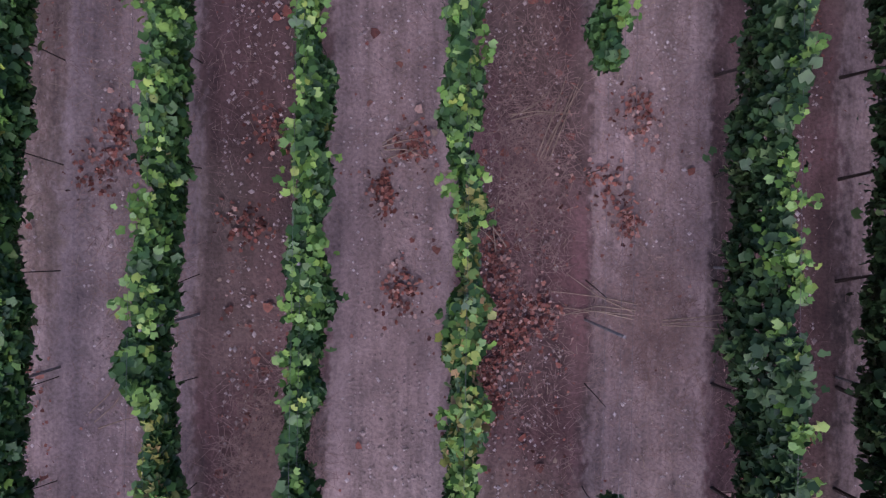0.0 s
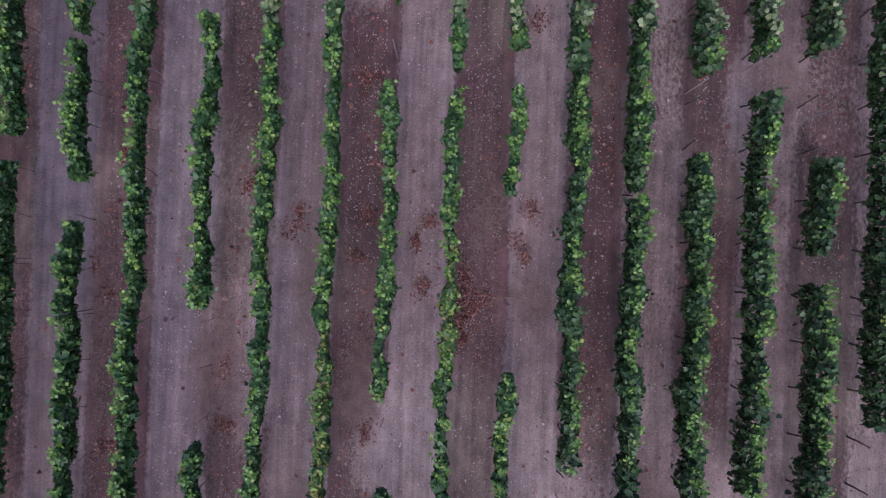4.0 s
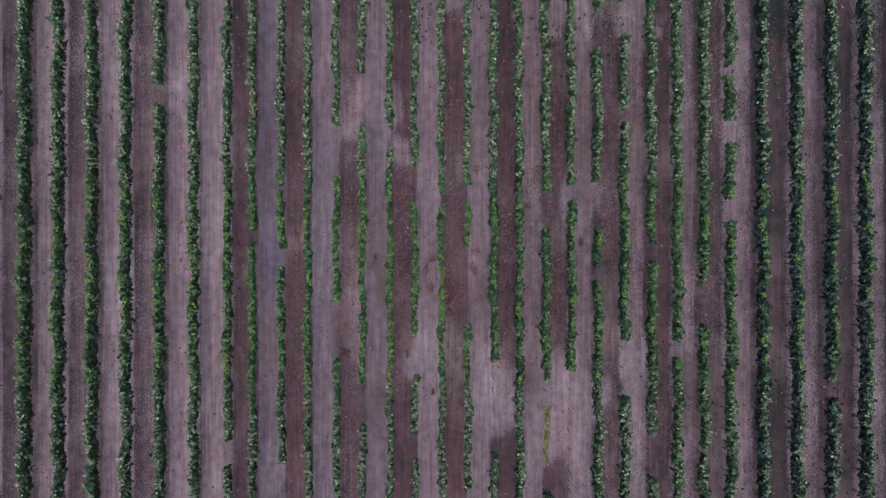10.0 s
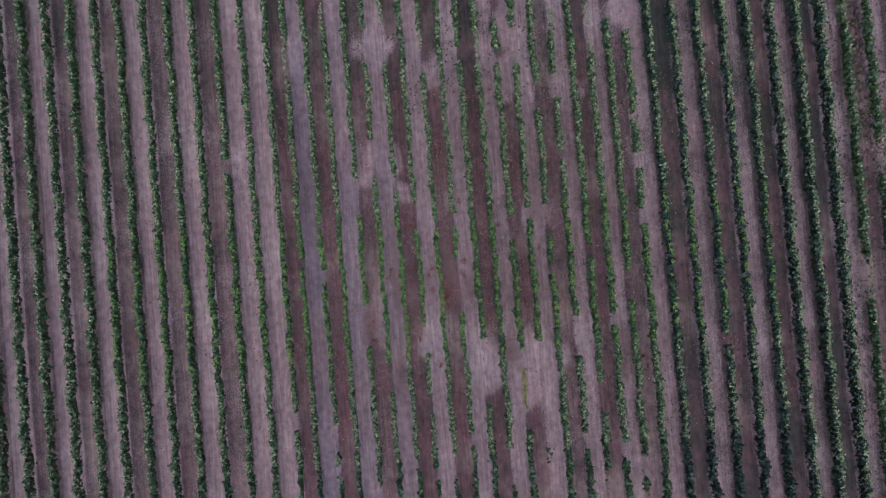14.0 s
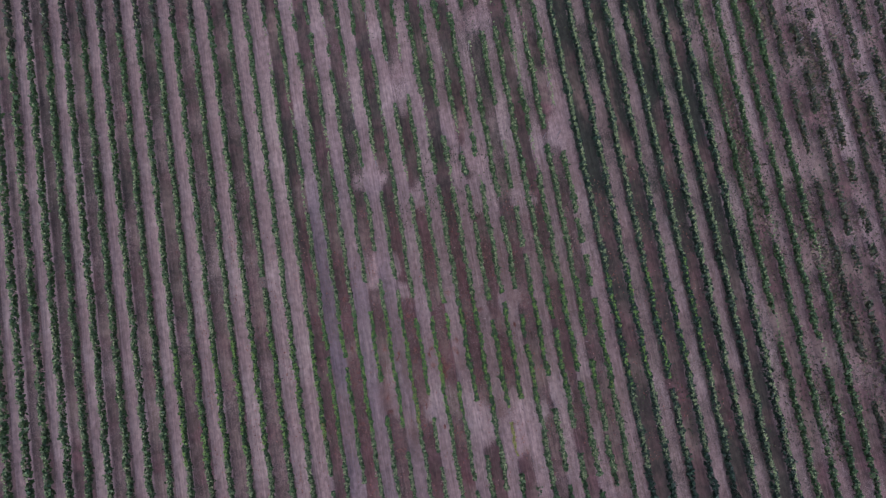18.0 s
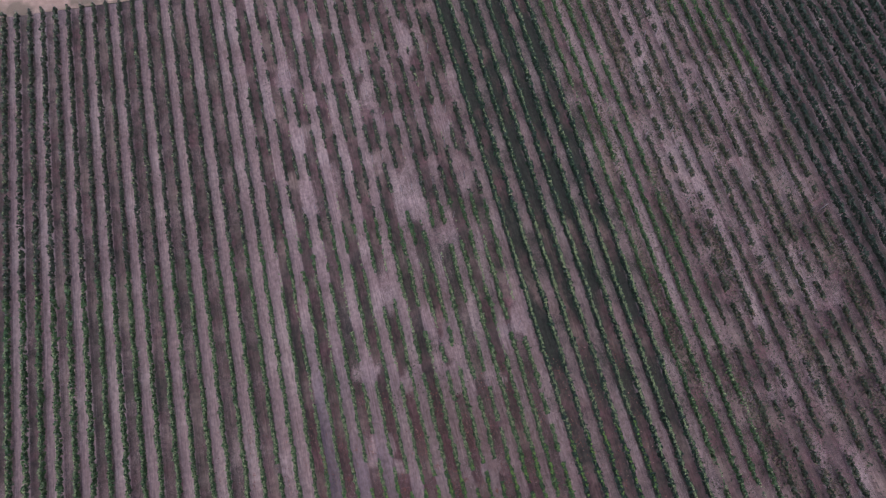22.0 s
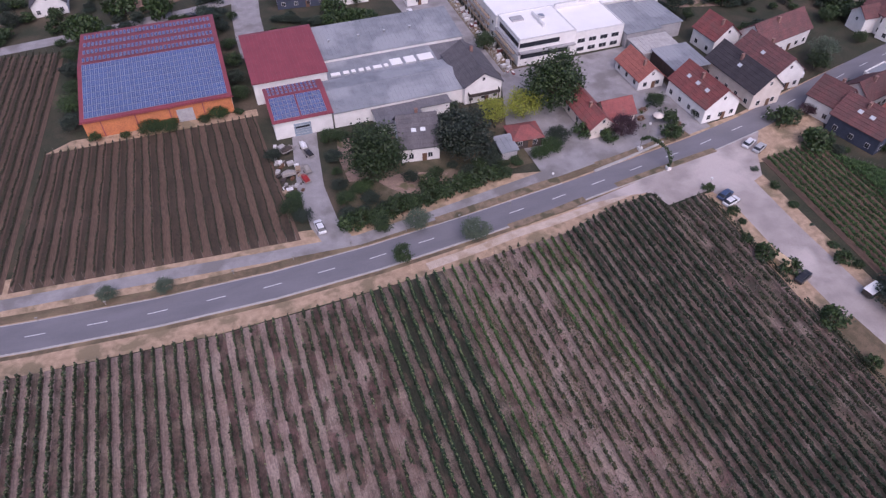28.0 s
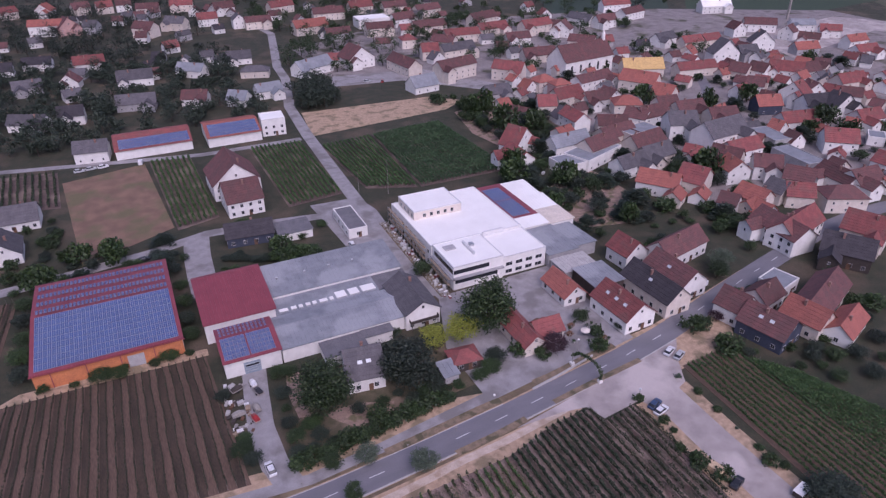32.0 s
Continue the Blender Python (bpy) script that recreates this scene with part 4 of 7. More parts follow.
def gable_walls(w, d, h, rise):
    bm = bmesh.new()
    pts = [(-w / 2, 0), (w / 2, 0), (w / 2, h), (0, h + rise), (-w / 2, h)]
    f = [bm.verts.new((x, -d / 2, z)) for x, z in pts]
    b = [bm.verts.new((x, d / 2, z)) for x, z in pts]
    bm.faces.new(f)
    bm.faces.new(b[::-1])
    for i in range(5):
        bm.faces.new((f[i], b[i], b[(i + 1) % 5], f[(i + 1) % 5]))
    bmesh.ops.recalc_face_normals(bm, faces=bm.faces)
    return bm


def gable_roof(w, d, h, rise, over=0.45, th=0.22):
    """Two tiled slopes in stepped courses, with eaves, verge and ridge cap, ridge along y: one closed shell."""
    bm = bmesh.new()
    k = rise / (w / 2)
    n = max(3, int(math.hypot(w / 2, rise) / 0.9))
    side = []
    for c in range(n + 1):
        f = c / n
        x, z = (w / 2 + over) * (1 - f), (h - over * k) * (1 - f) + (h + rise) * f
        side += [(x, z + th - 0.05), (x, z + th + 0.03)] if 0 < c < n else [(x, z + th)]
    top = [(-x, z) for x, z in side[:-1]] + [(-0.17, h + rise + th - 0.02), (-0.1, h + rise + th + 0.12), (0.1, h + rise + th + 0.12), (0.17, h + rise + th - 0.02)] + [(x, z) for x, z in side[:-1][::-1]]
    low = [(w / 2 + over, h - over * k), (0, h + rise), (-w / 2 - over, h - over * k)]
    loop = top + low
    a = [bm.verts.new((x, -d / 2 - over, z)) for x, z in loop]
    b = [bm.verts.new((x, d / 2 + over, z)) for x, z in loop]
    m = len(loop)
    for q in range(m):
        bm.faces.new((a[q], a[(q + 1) % m], b[(q + 1) % m], b[q]))
    bm.faces.new(a[::-1])
    bm.faces.new(b)
    bmesh.ops.recalc_face_normals(bm, faces=bm.faces)
    return bm


def ribbed(bm, w, rows, step, rib=0.06):
    """A ribbed sheet over width w through the (y, z) rows, as one connected surface with a folded edge."""
    xs = [(-0.35, 0.0)]
    n = int(w / step)
    for q in range(1, n):
        c = w * q / n
        xs += [(c - 0.07, 0.0), (c - 0.03, rib), (c + 0.03, rib), (c + 0.07, 0.0)]
    xs.append((w + 0.35, 0.0))
    grid = [[bm.verts.new((x, y, z + e)) for x, e in xs] for y, z in rows]
    for ra, rb in zip(grid, grid[1:]):
        for q in range(len(xs) - 1):
            bm.faces.new((ra[q], ra[q + 1], rb[q + 1], rb[q]))
    for row in (grid[0], grid[-1]):
        lo = [bm.verts.new((v.co.x, v.co.y, v.co.z - 0.2)) for v in row]
        for q in range(len(row) - 1):
            bm.faces.new((row[q], lo[q], lo[q + 1], row[q + 1]))
    for q in (0, -1):
        for ra, rb in zip(grid, grid[1:]):
            u, v = ra[q], rb[q]
            bm.faces.new((u, v, bm.verts.new((v.co.x, v.co.y, v.co.z - 0.2)), bm.verts.new((u.co.x, u.co.y, u.co.z - 0.2))))
    bmesh.ops.remove_doubles(bm, verts=bm.verts, dist=0.001)
    bmesh.ops.recalc_face_normals(bm, faces=bm.faces)
    return bm


def hip_roof(w, d, h, rise, over=0.45):
    bm = bmesh.new()
    a, b = w / 2 + over, d / 2 + over
    r = max(0.3, b - a) if b > a else 0.3
    e = [bm.verts.new(p) for p in ((-a, -b, h), (a, -b, h), (a, b, h), (-a, b, h))]
    lo = [bm.verts.new(p) for p in ((-a, -b, h - 0.18), (a, -b, h - 0.18), (a, b, h - 0.18), (-a, b, h - 0.18))]
    t0, t1 = (bm.verts.new((0, -r, h + rise)), bm.verts.new((0, r, h + rise))) if b >= a else (bm.verts.new((-(a - b) - 0.3, 0, h + rise)), bm.verts.new(((a - b) + 0.3, 0, h + rise)))
    if b >= a:
        fs = ((e[0], e[1], t0), (e[1], e[2], t1, t0), (e[2], e[3], t1), (e[3], e[0], t0, t1))
    else:
        fs = ((e[0], e[1], t1, t0), (e[1], e[2], t1), (e[2], e[3], t0, t1), (e[3], e[0], t0))
    for f in fs:
        bm.faces.new(f)
    for i in range(4):
        bm.faces.new((lo[i], lo[(i + 1) % 4], e[(i + 1) % 4], e[i]))
    bm.faces.new(lo[::-1])
    bmesh.ops.recalc_face_normals(bm, faces=bm.faces)
    return bm


def wall_windows(parent, length, h, place, near, step=2.9):
    """Windows along one wall, storey by storey. place(s, z) gives the pose of a window s metres along the wall."""
    n = max(1, int((length - 1.2) / (step if near else 4.0)))
    for fl in range(max(1, int(h / 2.7))):
        for i in range(n):
            s = (i + 0.5) / n * length - length / 2
            shared("window", WIN if near else WINSMALL, parent, place(s, 0.9 + 2.75 * fl))


FOOT = []


def house(x, y, rot, w, d, h, kind, roof, wall, label="", near=None, pitch=None, chimney=True, skylights=0):
    """A house whose front, of width w, looks along its own -y: a: ridge along the front, g: gable to the front, h: hipped, f: flat."""
    rr = house_random
    near = math.hypot(x, y) < 240 if near is None else near
    FOOT.append((x, y, math.hypot(w, d) / 2))
    lab = label or f"{WALLWORD[wall.name]} house with a {ROOFWORD[roof.name]} roof in the village"
    hs = thing("house", pose(x, y, 0, 0, 0, rot), lab, "house", "village houses")
    if kind in "ag":
        t = pitch or rr.uniform(0.36, 0.44)
        turn = pose(0, 0, 0, 0, 0, 90) if kind == "a" else Matrix()
        rw, rd = (d, w) if kind == "a" else (w, d)
        rise = rw * t
        wb = part("wall", gable_walls(rw, rd, h, rise), wall, hs)
        rb = part("roof", gable_roof(rw, rd, h, rise), roof, hs)
        wb.matrix_basis = rb.matrix_basis = turn
        if not label and w > 10.5 and rr.random() < 0.6:
            # a lower wing with its own gable, set against one long side
            ww, wd = rr.uniform(5.0, 7.0), rr.uniform(3.0, 5.5)
            s = rr.choice((-1, 1)) * (w / 2 - ww / 2 - 0.4)
            for word, m in (("wing_wall", gable_walls(ww, wd, h - 0.7, ww * t)), ("wing_roof", gable_roof(ww, wd + 1.2, h - 0.7, ww * t))):
                part(word, m, wall if word == "wing_wall" else roof, hs).matrix_basis = pose(s, -d / 2 - wd / 2 + (0.0 if word == "wing_wall" else 0.35), 0)
            shared("window", WINSMALL, hs, pose(s, -d / 2 - wd - 0.02, h * 0.55))
        if kind == "g":
            shared("window", WINSMALL, hs, pose(0, -d / 2 - 0.02, h + rise * 0.3))
        if chimney:
            c = turn @ Vector((rw * 0.12 * rr.choice((-1, 1)), rd * rr.uniform(-0.3, 0.3), h + rise * 0.9))
            shared("chimney", CHIMNEY, hs, pose(*c))
        for i in range(skylights):
            s = turn @ pose((-rw / 4 if kind == "a" else -rw / 4), (i - (skylights - 1) / 2) * rd * 0.24, h + rise / 2 + 0.24, 0, -math.degrees(math.atan2(rise, rw / 2)))
            shared("skylight", SKYLIGHT, hs, s)
    elif kind == "h":
        part("wall", boxed(-w / 2, w / 2, -d / 2, d / 2, 0, h - 0.1), wall, hs)
        part("roof", hip_roof(w, d, h, min(w, d) * 0.32), roof, hs)
    else:
        part("wall", boxed(-w / 2, w / 2, -d / 2, d / 2, 0, h), wall, hs)
        rb = boxed(-w / 2 + 0.3, w / 2 - 0.3, -d / 2 + 0.3, d / 2 - 0.3, h, h + 0.06)
        part("roof", rb, roof, hs)
        pb = bmesh.new()
        for a0, a1, b0, b1 in ((-w / 2 - 0.05, w / 2 + 0.05, -d / 2 - 0.05, -d / 2 + 0.3), (-w / 2 - 0.05, w / 2 + 0.05, d / 2 - 0.3, d / 2 + 0.05), (-w / 2 - 0.05, -w / 2 + 0.3, -d / 2 + 0.3, d / 2 - 0.3), (w / 2 - 0.3, w / 2 + 0.05, -d / 2 + 0.3, d / 2 - 0.3)):
            box(pb, a0, a1, b0, b1, h - 0.1, h + 0.3)
        part("parapet", pb, wall, hs)
    wall_windows(hs, w, h, lambda s, z: pose(s, -d / 2 - 0.02, z), near)
    if near:
        wall_windows(hs, d, h, lambda s, z: pose(-w / 2 - 0.02, s, z, 0, 0, -90), near, 3.4)
    if near:
        shared("door", DOOR, hs, pose(w * 0.1, -d / 2 - 0.03, 0))
    return hs


def panel_mesh(w, l):
    bm = bmesh.new()
    xs = [-w / 2, -w / 2 + 0.07, -0.035, 0.035, w / 2 - 0.07, w / 2]
    ys = [-l / 2, -l / 2 + 0.08] + [y for c in (1, 2) for y in (-l / 2 + l * c / 3 - 0.035, -l / 2 + l * c / 3 + 0.035)] + [l / 2 - 0.08, l / 2]
    g = [[bm.verts.new((x, y, 0.05)) for x in xs] for y in ys]
    for r in range(len(ys) - 1):
        for c in range(len(xs) - 1):
            bm.faces.new((g[r][c], g[r][c + 1], g[r + 1][c + 1], g[r + 1][c])).material_index = 1 if r % 2 and c % 2 else 0
    lo = [bm.verts.new((x, y, 0)) for x, y in ((-w / 2, -l / 2), (w / 2, -l / 2), (w / 2, l / 2), (-w / 2, l / 2))]
    rim = [g[0], [q[-1] for q in g], g[-1][::-1], [q[0] for q in g][::-1]]
    for q in range(4):
        bm.faces.new([lo[q], lo[(q + 1) % 4]] + rim[q][::-1])
    ob = part("solar_panel", bm, [ALU, SOLAR])
    me = ob.data
    bpy.data.objects.remove(ob)
    return me


def hall(name, x0, x1, y0, y1, z_eave, y_ridge, z_ridge, z_back, wall, roof, label, gable_wall=None):
    """A long hall with one ridge along x; its front looks along -y. Returns the thing and a function from roof places to poses."""
    hs = thing(name, pose(x0, y0, 0), label, "hall")
    w, d, r = x1 - x0, y1 - y0, y_ridge - y0
    bm = bmesh.new()
    prof = [(0, 0), (d, 0), (d, z_back), (r, z_ridge), (0, z_eave)]
    a = [bm.verts.new((0, y, z)) for y, z in prof]
    b = [bm.verts.new((w, y, z)) for y, z in prof]
    bm.faces.new(a[::-1])
    bm.faces.new(b)
    for i in range(5):
        bm.faces.new((a[i], a[(i + 1) % 5], b[(i + 1) % 5], b[i]))
    bmesh.ops.recalc_face_normals(bm, faces=bm.faces)
    part("wall", bm, gable_wall or wall, hs)
    if gable_wall:
        part("front_wall", boxed(0.02, w - 0.02, -0.12, -0.01, 0, z_eave - 0.02), wall, hs)
    rb = ribbed(bmesh.new(), w, [(-0.6, z_eave + 0.25 - 0.6 * (z_ridge - z_eave) / r), (r, z_ridge + 0.25), (d + 0.5, z_back + 0.25 - 0.5 * (z_ridge - z_back) / (d - r))], 1.0)
    part("roof", rb, roof, hs)

    def on_roof(x, y):
        if y < r:
            s = (z_ridge - z_eave) / r
            return pose(x, y, z_eave + s * y + 0.33, math.degrees(math.atan(s)))
        s = (z_back - z_ridge) / (d - r)
        return pose(x, y, z_ridge + s * (y - r) + 0.33, math.degrees(math.atan(s)))
    return hs, on_roof


# the long hall with the solar roof
sh, sr = hall("solar_hall", -34.6, 0.6, 154.4, 195.6, 5.0, 176.0, 7.6, 6.4, ORANGEWALL, REDMETAL, "orange-fronted hall with a red roof covered in solar panels", WHITEWALL)
PANEL = panel_mesh(1.0, 2.3)
for i in range(33):
    for j in range(9):
        shared("solar_panel", PANEL, sh, sr(1.2 + i * 1.025, 0.6 + j * 2.36 + 1.0))


def panel_field(parent, me, poses):
    """The panels past those that are parts of their own, joined."""
    co = np.empty(len(me.vertices) * 3, dtype=np.float32)
    me.vertices.foreach_get("co", co)
    bm = bmesh.new()
    for m in poses:
        old = len(bm.verts)
        bm.from_mesh(me)
        bm.verts.ensure_lookup_table()
        for v in bm.verts[old:]:
            v.co = m @ v.co
    tagged(part("panel_array", bm, [ALU, SOLAR], parent), kind="stuff")


panel_field(sh, PANEL, [sr(1.2 + i * 1.025, y + 1.2) @ pose(0, 0, 0.36, 12) @ Matrix.Diagonal((0.7, 0.72, 1, 1)) for i in range(33) for y in (22.6, 27.2, 31.8, 36.6)])
part("gutter", boxed(-0.6, 35.8, -0.75, -0.6, 4.75, 4.95), REDMETAL, sh, "dark red gutter")
for x in (4, 12, 20, 28):
    part("wall_post", boxed(x - 0.12, x + 0.12, -0.2, -0.12, 0, 4.8), REDMETAL, sh)
part("hall_door", boxed(21.5, 25.5, -0.2, -0.13, 0, 3.6), GREYWALL, sh, "pale sliding door")

# the red-roofed hall behind the white one
rh, rr_ = hall("red_hall", 6.6, 25.5, 155.2, 178.0, 6.3, 177.0, 7.9, 7.7, WHITEWALL, REDMETAL, "white hall with a plain red sheet roof")
# the white hall with the half solar roof
wh, wr = hall("white_hall", 8.7, 22.9, 138.6, 151.9, 5.0, 147.6, 6.2, 5.9, WHITEWALL, REDMETAL, "white hall with solar panels and a red roof")
PANELB = panel_mesh(0.98, 1.55)
for i in range(12):
    for j in range(5):
        shared("solar_panel", PANELB, wh, wr(0.9 + i * 1.04 + (0.35 if i > 5 else 0), 0.5 + j * 1.62 + 0.6))
for i in range(12):
    for y in (9.3, 10.8, 12.2):
        shared("solar_panel", PANELB, wh, wr(0.9 + i * 1.06, y + 0.4) @ pose(0, 0, 0.2, 8) @ Matrix.Diagonal((0.6, 0.5, 1, 1)))
gd = part("garage_door", boxed(4.6, 8.8, -0.12, -0.02, 0, 3.6), mat("blue_grey_door", (0.30, 0.36, 0.42), None, 2, 10, rough=0.5, bump=0.05), wh, "blue-grey sectional door")
for i in range(4):
    part("door_rib", boxed(4.6, 8.8, -0.15, -0.12, 0.7 + i * 0.75, 0.76 + i * 0.75), ALU, gd)
part("door_window", boxed(5.0, 8.4, -0.16, -0.12, 2.3, 2.8), GLASS, gd)


def shed(name, x0, x1, y0, y1, h0, h1, roof, wall, label, category="shed"):
    """A low shed whose roof rises from h0 at the front to h1 at the back."""
    s = thing(name, pose(x0, y0, 0), label, category, "low sheds")
    w, d = x1 - x0, y1 - y0
    bm = bmesh.new()
    pr = [(0, 0), (d, 0), (d, h1), (0, h0)]
    a = [bm.verts.new((0, y, z)) for y, z in pr]
    b = [bm.verts.new((w, y, z)) for y, z in pr]
    bm.faces.new(a[::-1]), bm.faces.new(b)
    for i in range(4):
        bm.faces.new((a[i], a[(i + 1) % 4], b[(i + 1) % 4], b[i]))
    bmesh.ops.recalc_face_normals(bm, faces=bm.faces)
    part("wall", bm, wall, s)
    k = (h1 - h0) / d
    rb = ribbed(bmesh.new(), w, [(-0.35, h0 - 0.35 * k + 0.2), (d + 0.35, h1 + 0.35 * k + 0.2)], 1.1, 0.05)
    part("roof", rb, roof, s)
    return s


shed("grey_shed", 25.9, 65.8, 162.8, 178.4, 5.0, 6.3, GREYSHEET, WHITEWALL, "long grey fibre-cement roofed shed")
shed("grey_shed", 25.9, 55.6, 154.9, 162.4, 3.6, 3.9, GREYSHEET, WHITEWALL, "low grey shed roof with a row of white roof lights")
shed("grey_shed", 23.3, 57.6, 147.5, 153.0, 5.3, 4.5, GREYSHEET, WHITEWALL, "grey shed roof falling to the back")
shed("grey_shed", 23.3, 57.2, 138.7, 147.2, 4.3, 5.3, GREYSHEET, WHITEWALL, "grey shed with a white front wall")
shed("grey_shed", 56.2, 66.0, 155.6, 162.4, 3.4, 3.8, DARKSHEET, WHITEWALL, "dark flat shed roof beside a small tree")
for i, (x0, x1) in enumerate(((26.6, 29.2), (30.0, 31.6), (32.2, 33.4), (34.2, 35.6), (36.2, 37.4), (38.2, 40.6), (41.2, 42.4), (43.2, 46.4), (47.2, 50.2), (51.0, 55.2))):
    deep = 1.5 if i < 7 else 3.2
    rl = thing("roof_light", pose(0, 0, 0), "white translucent roof light on a shed", "roof light", "roof lights of the shed")
    part("curb", boxed(x0, x1, 155.5, 155.5 + deep, 3.75, 4.15), ALU, rl)
    part("dome", boxed(x0 + 0.08, x1 - 0.08, 155.58, 155.42 + deep, 4.15, 4.3), ROOFWHITE, rl)
for x in (29.5, 38.0, 45.5, 53.0):
    vent = thing("roof_vent", pose(x, 170.6 + 0.2 * math.sin(x), 5.8), "small grey ventilator on a shed roof", "roof vent", "ventilators of the shed")
    part("pipe", boxed(-0.2, 0.2, -0.2, 0.2, -0.2, 0.6), GREYWALL, vent)
    part("cowl", boxed(-0.32, 0.32, -0.32, 0.32, 0.6, 0.72), ALU, vent)
shed("white_annex", 44.5, 52.5, 135.6, 139.2, 3.2, 3.4, DARKSHEET, WHITEWALL, "small white annex under a dark roof")
shed("dark_roof_annex", 33.0, 44.2, 132.0, 139.2, 3.0, 3.2, DARKSHEET, WHITEWALL, "dark bitumen flat roof behind the house")
gable = house(62.4, 146.0, 0, 10.2, 17.0, 5.2, "g", GREYTILE, WHITEWALL, "white gabled house with grey-brown roof and balcony", near=True, pitch=0.3)
bal = part("balcony", boxed(-4.2, 4.2, -9.9, -8.52, 2.6, 2.78), CONCRETE, gable, "balcony with a dark timber rail")
part("rail", boxed(-4.2, 4.2, -9.95, -9.87, 2.78, 3.65), DARKWALL, bal)
for x in (-4.2, 4.14):
    part("rail", boxed(x, x + 0.06, -9.87, -8.52, 2.78, 3.65), DARKWALL, bal)
for x in (-3.9, 0.0, 3.9):
    part("balcony_post", boxed(x - 0.08, x + 0.08, -9.8, -9.64, 0, 2.6), DARKWALL, bal)
house(40.2, 125.0, -8, 9.0, 11.5, 4.2, "a", GREYTILE, WHITEWALL, "white house with a grey roof and two skylights", near=True, skylights=2)
house(65.3, 118.4, -5, 7.4, 6.0, 2.8, "h", REDTILE, DARKWALL, "small pavilion with a red hipped roof", near=True)
shed("garden_shed", 57.4, 61.2, 112.8, 118.0, 2.4, 3.0, GREYSHEET, GREYWALL, "garden shed with a grey sheet roof")
house(84.0, 122.4, 0, 6.4, 18.0, 3.2, "g", REDTILE, CREAMWALL, "low restaurant wing with a red tiled roof", near=True)
house(90.6, 119.4, 0, 8.0, 6.6, 3.0, "a", REDTILE, CREAMWALL, "low cross wing with a red tiled roof", near=True, chimney=False)
house(106.9, 134.2, 0, 7.6, 12.0, 3.0, "g", ORANGETILE, WHITEWALL, "long low building with an orange tiled roof", near=True)
house(115.2, 117.5, 3, 10.4, 15.0, 4.6, "g", REDTILE, WHITEWALL, "white house with red tiles and skylights", near=True, skylights=3)
house(129.6, 120.6, 3, 9.2, 19.0, 5.0, "g", DARKTILE, CREAMWALL, "cream gabled house with a dark tiled roof", near=True, skylights=1)
house(139.4, 123.6, 3, 10.4, 16.0, 5.2, "g", BROWNTILE, WHITEWALL, "white gabled house with brown tiled roof", near=True, skylights=1)
house(152.0, 136.5, 12, 20.0, 9.5, 5.0, "a", BROWNTILE, WHITEWALL, "long house with a brown tiled roof", near=True)
house(136.0, 141.5, 5, 9.0, 9.0, 5.0, "g", REDTILE, WHITEWALL, "house with a steep red tiled roof", near=True)
shed("flat_annex", 113.0, 123.5, 127.2, 138.5, 4.6, 4.7, GREYSHEET, DARKWALL, "flat-roofed terrace annex with pale paving")
shed("flat_annex", 110.8, 122.5, 139.0, 147.0, 3.6, 3.8, CONCRETE, GREYWALL, "flat pale concrete roof terrace")
house(145.0, 92.8, 14, 10.5, 13.0, 4.6, "g", BROWNTILE, BLUEWALL, "dark blue house with brown tiled roof and white trim", near=True, skylights=2)
house(143.6, 103.4, 14, 9.0, 8.0, 5.0, "g", BROWNTILE, WHITEWALL, "white house end with a brown tiled roof", near=True)
house(157.5, 91.0, 12, 9.0, 11.0, 4.6, "g", ORANGETILE, CREAMWALL, "house with an orange tiled roof", near=True)
house(169.0, 96.0, 22, 24.0, 9.5, 4.6, "a", BROWNTILE, CREAMWALL, "long barn with a brown tiled roof", near=True)
house(165.0, 84.5, 20, 14.0, 7.0, 3.6, "a", ORANGETILE, WHITEWALL, "low outbuilding with an orange tiled roof", near=True)
house(155.0, 104.0, 12, 10.0, 8.0, 4.5, "a", BROWNTILE, WHITEWALL, "house behind a courtyard with brown tiles", near=True)
house(166.0, 108.0, 14, 9.0, 8.0, 4.0, "f", GREYSHEET, WHITEWALL, "flat-roofed grey extension in a courtyard", near=True)

# ---- the large white building with its terraces ----
big = thing("white_building", pose(77.5, 149.5, 0), "large white flat-roofed building under construction", "building")


def block(name, x0, x1, y0, y1, z0, z1, wall, roof, roof_name="roof"):
    b = part(name, boxed(x0, x1, y0, y1, z0, z1), wall, big)
    part(roof_name, boxed(x0 + 0.25, x1 - 0.25, y0 + 0.25, y1 - 0.25, z1, z1 + 0.05), roof, b)
    pb = bmesh.new()
    for a0, a1, b0, b1 in ((x0 - 0.04, x1 + 0.04, y0 - 0.04, y0 + 0.25), (x0 - 0.04, x1 + 0.04, y1 - 0.25, y1 + 0.04), (x0 - 0.04, x0 + 0.25, y0 + 0.25, y1 - 0.25), (x1 - 0.25, x1 + 0.04, y0 + 0.25, y1 - 0.25)):
        box(pb, a0, a1, b0, b1, z1 - 0.05, z1 + 0.28)
    part("parapet", pb, FRAMEWHITE, b)
    return b


main = block("main_block", 0, 33, 16, 50, 0, 7.4, WHITEWALL, ROOFWHITE)
fl = block("front_block", 0.4, 17.5, 0.5, 16, 0, 7.9, WHITEWALL, ROOFWHITE)
block("side_block", 17.5, 33.4, 1.2, 16, 0, 6.6, WHITEWALL, ROOFWHITE)
block("penthouse", 2.2, 20.0, 34.5, 48.5, 7.46, 10.4, CREAMWALL, ROOFWHITE)
part("window_band", boxed(0.5, 12.5, 0.36, 0.52, 5.6, 6.9), GLASS, fl, "dark recessed window band")
part("window_band", boxed(0.26, 0.42, 1.0, 14.0, 5.6, 6.9), GLASS, fl, "dark recessed window band")
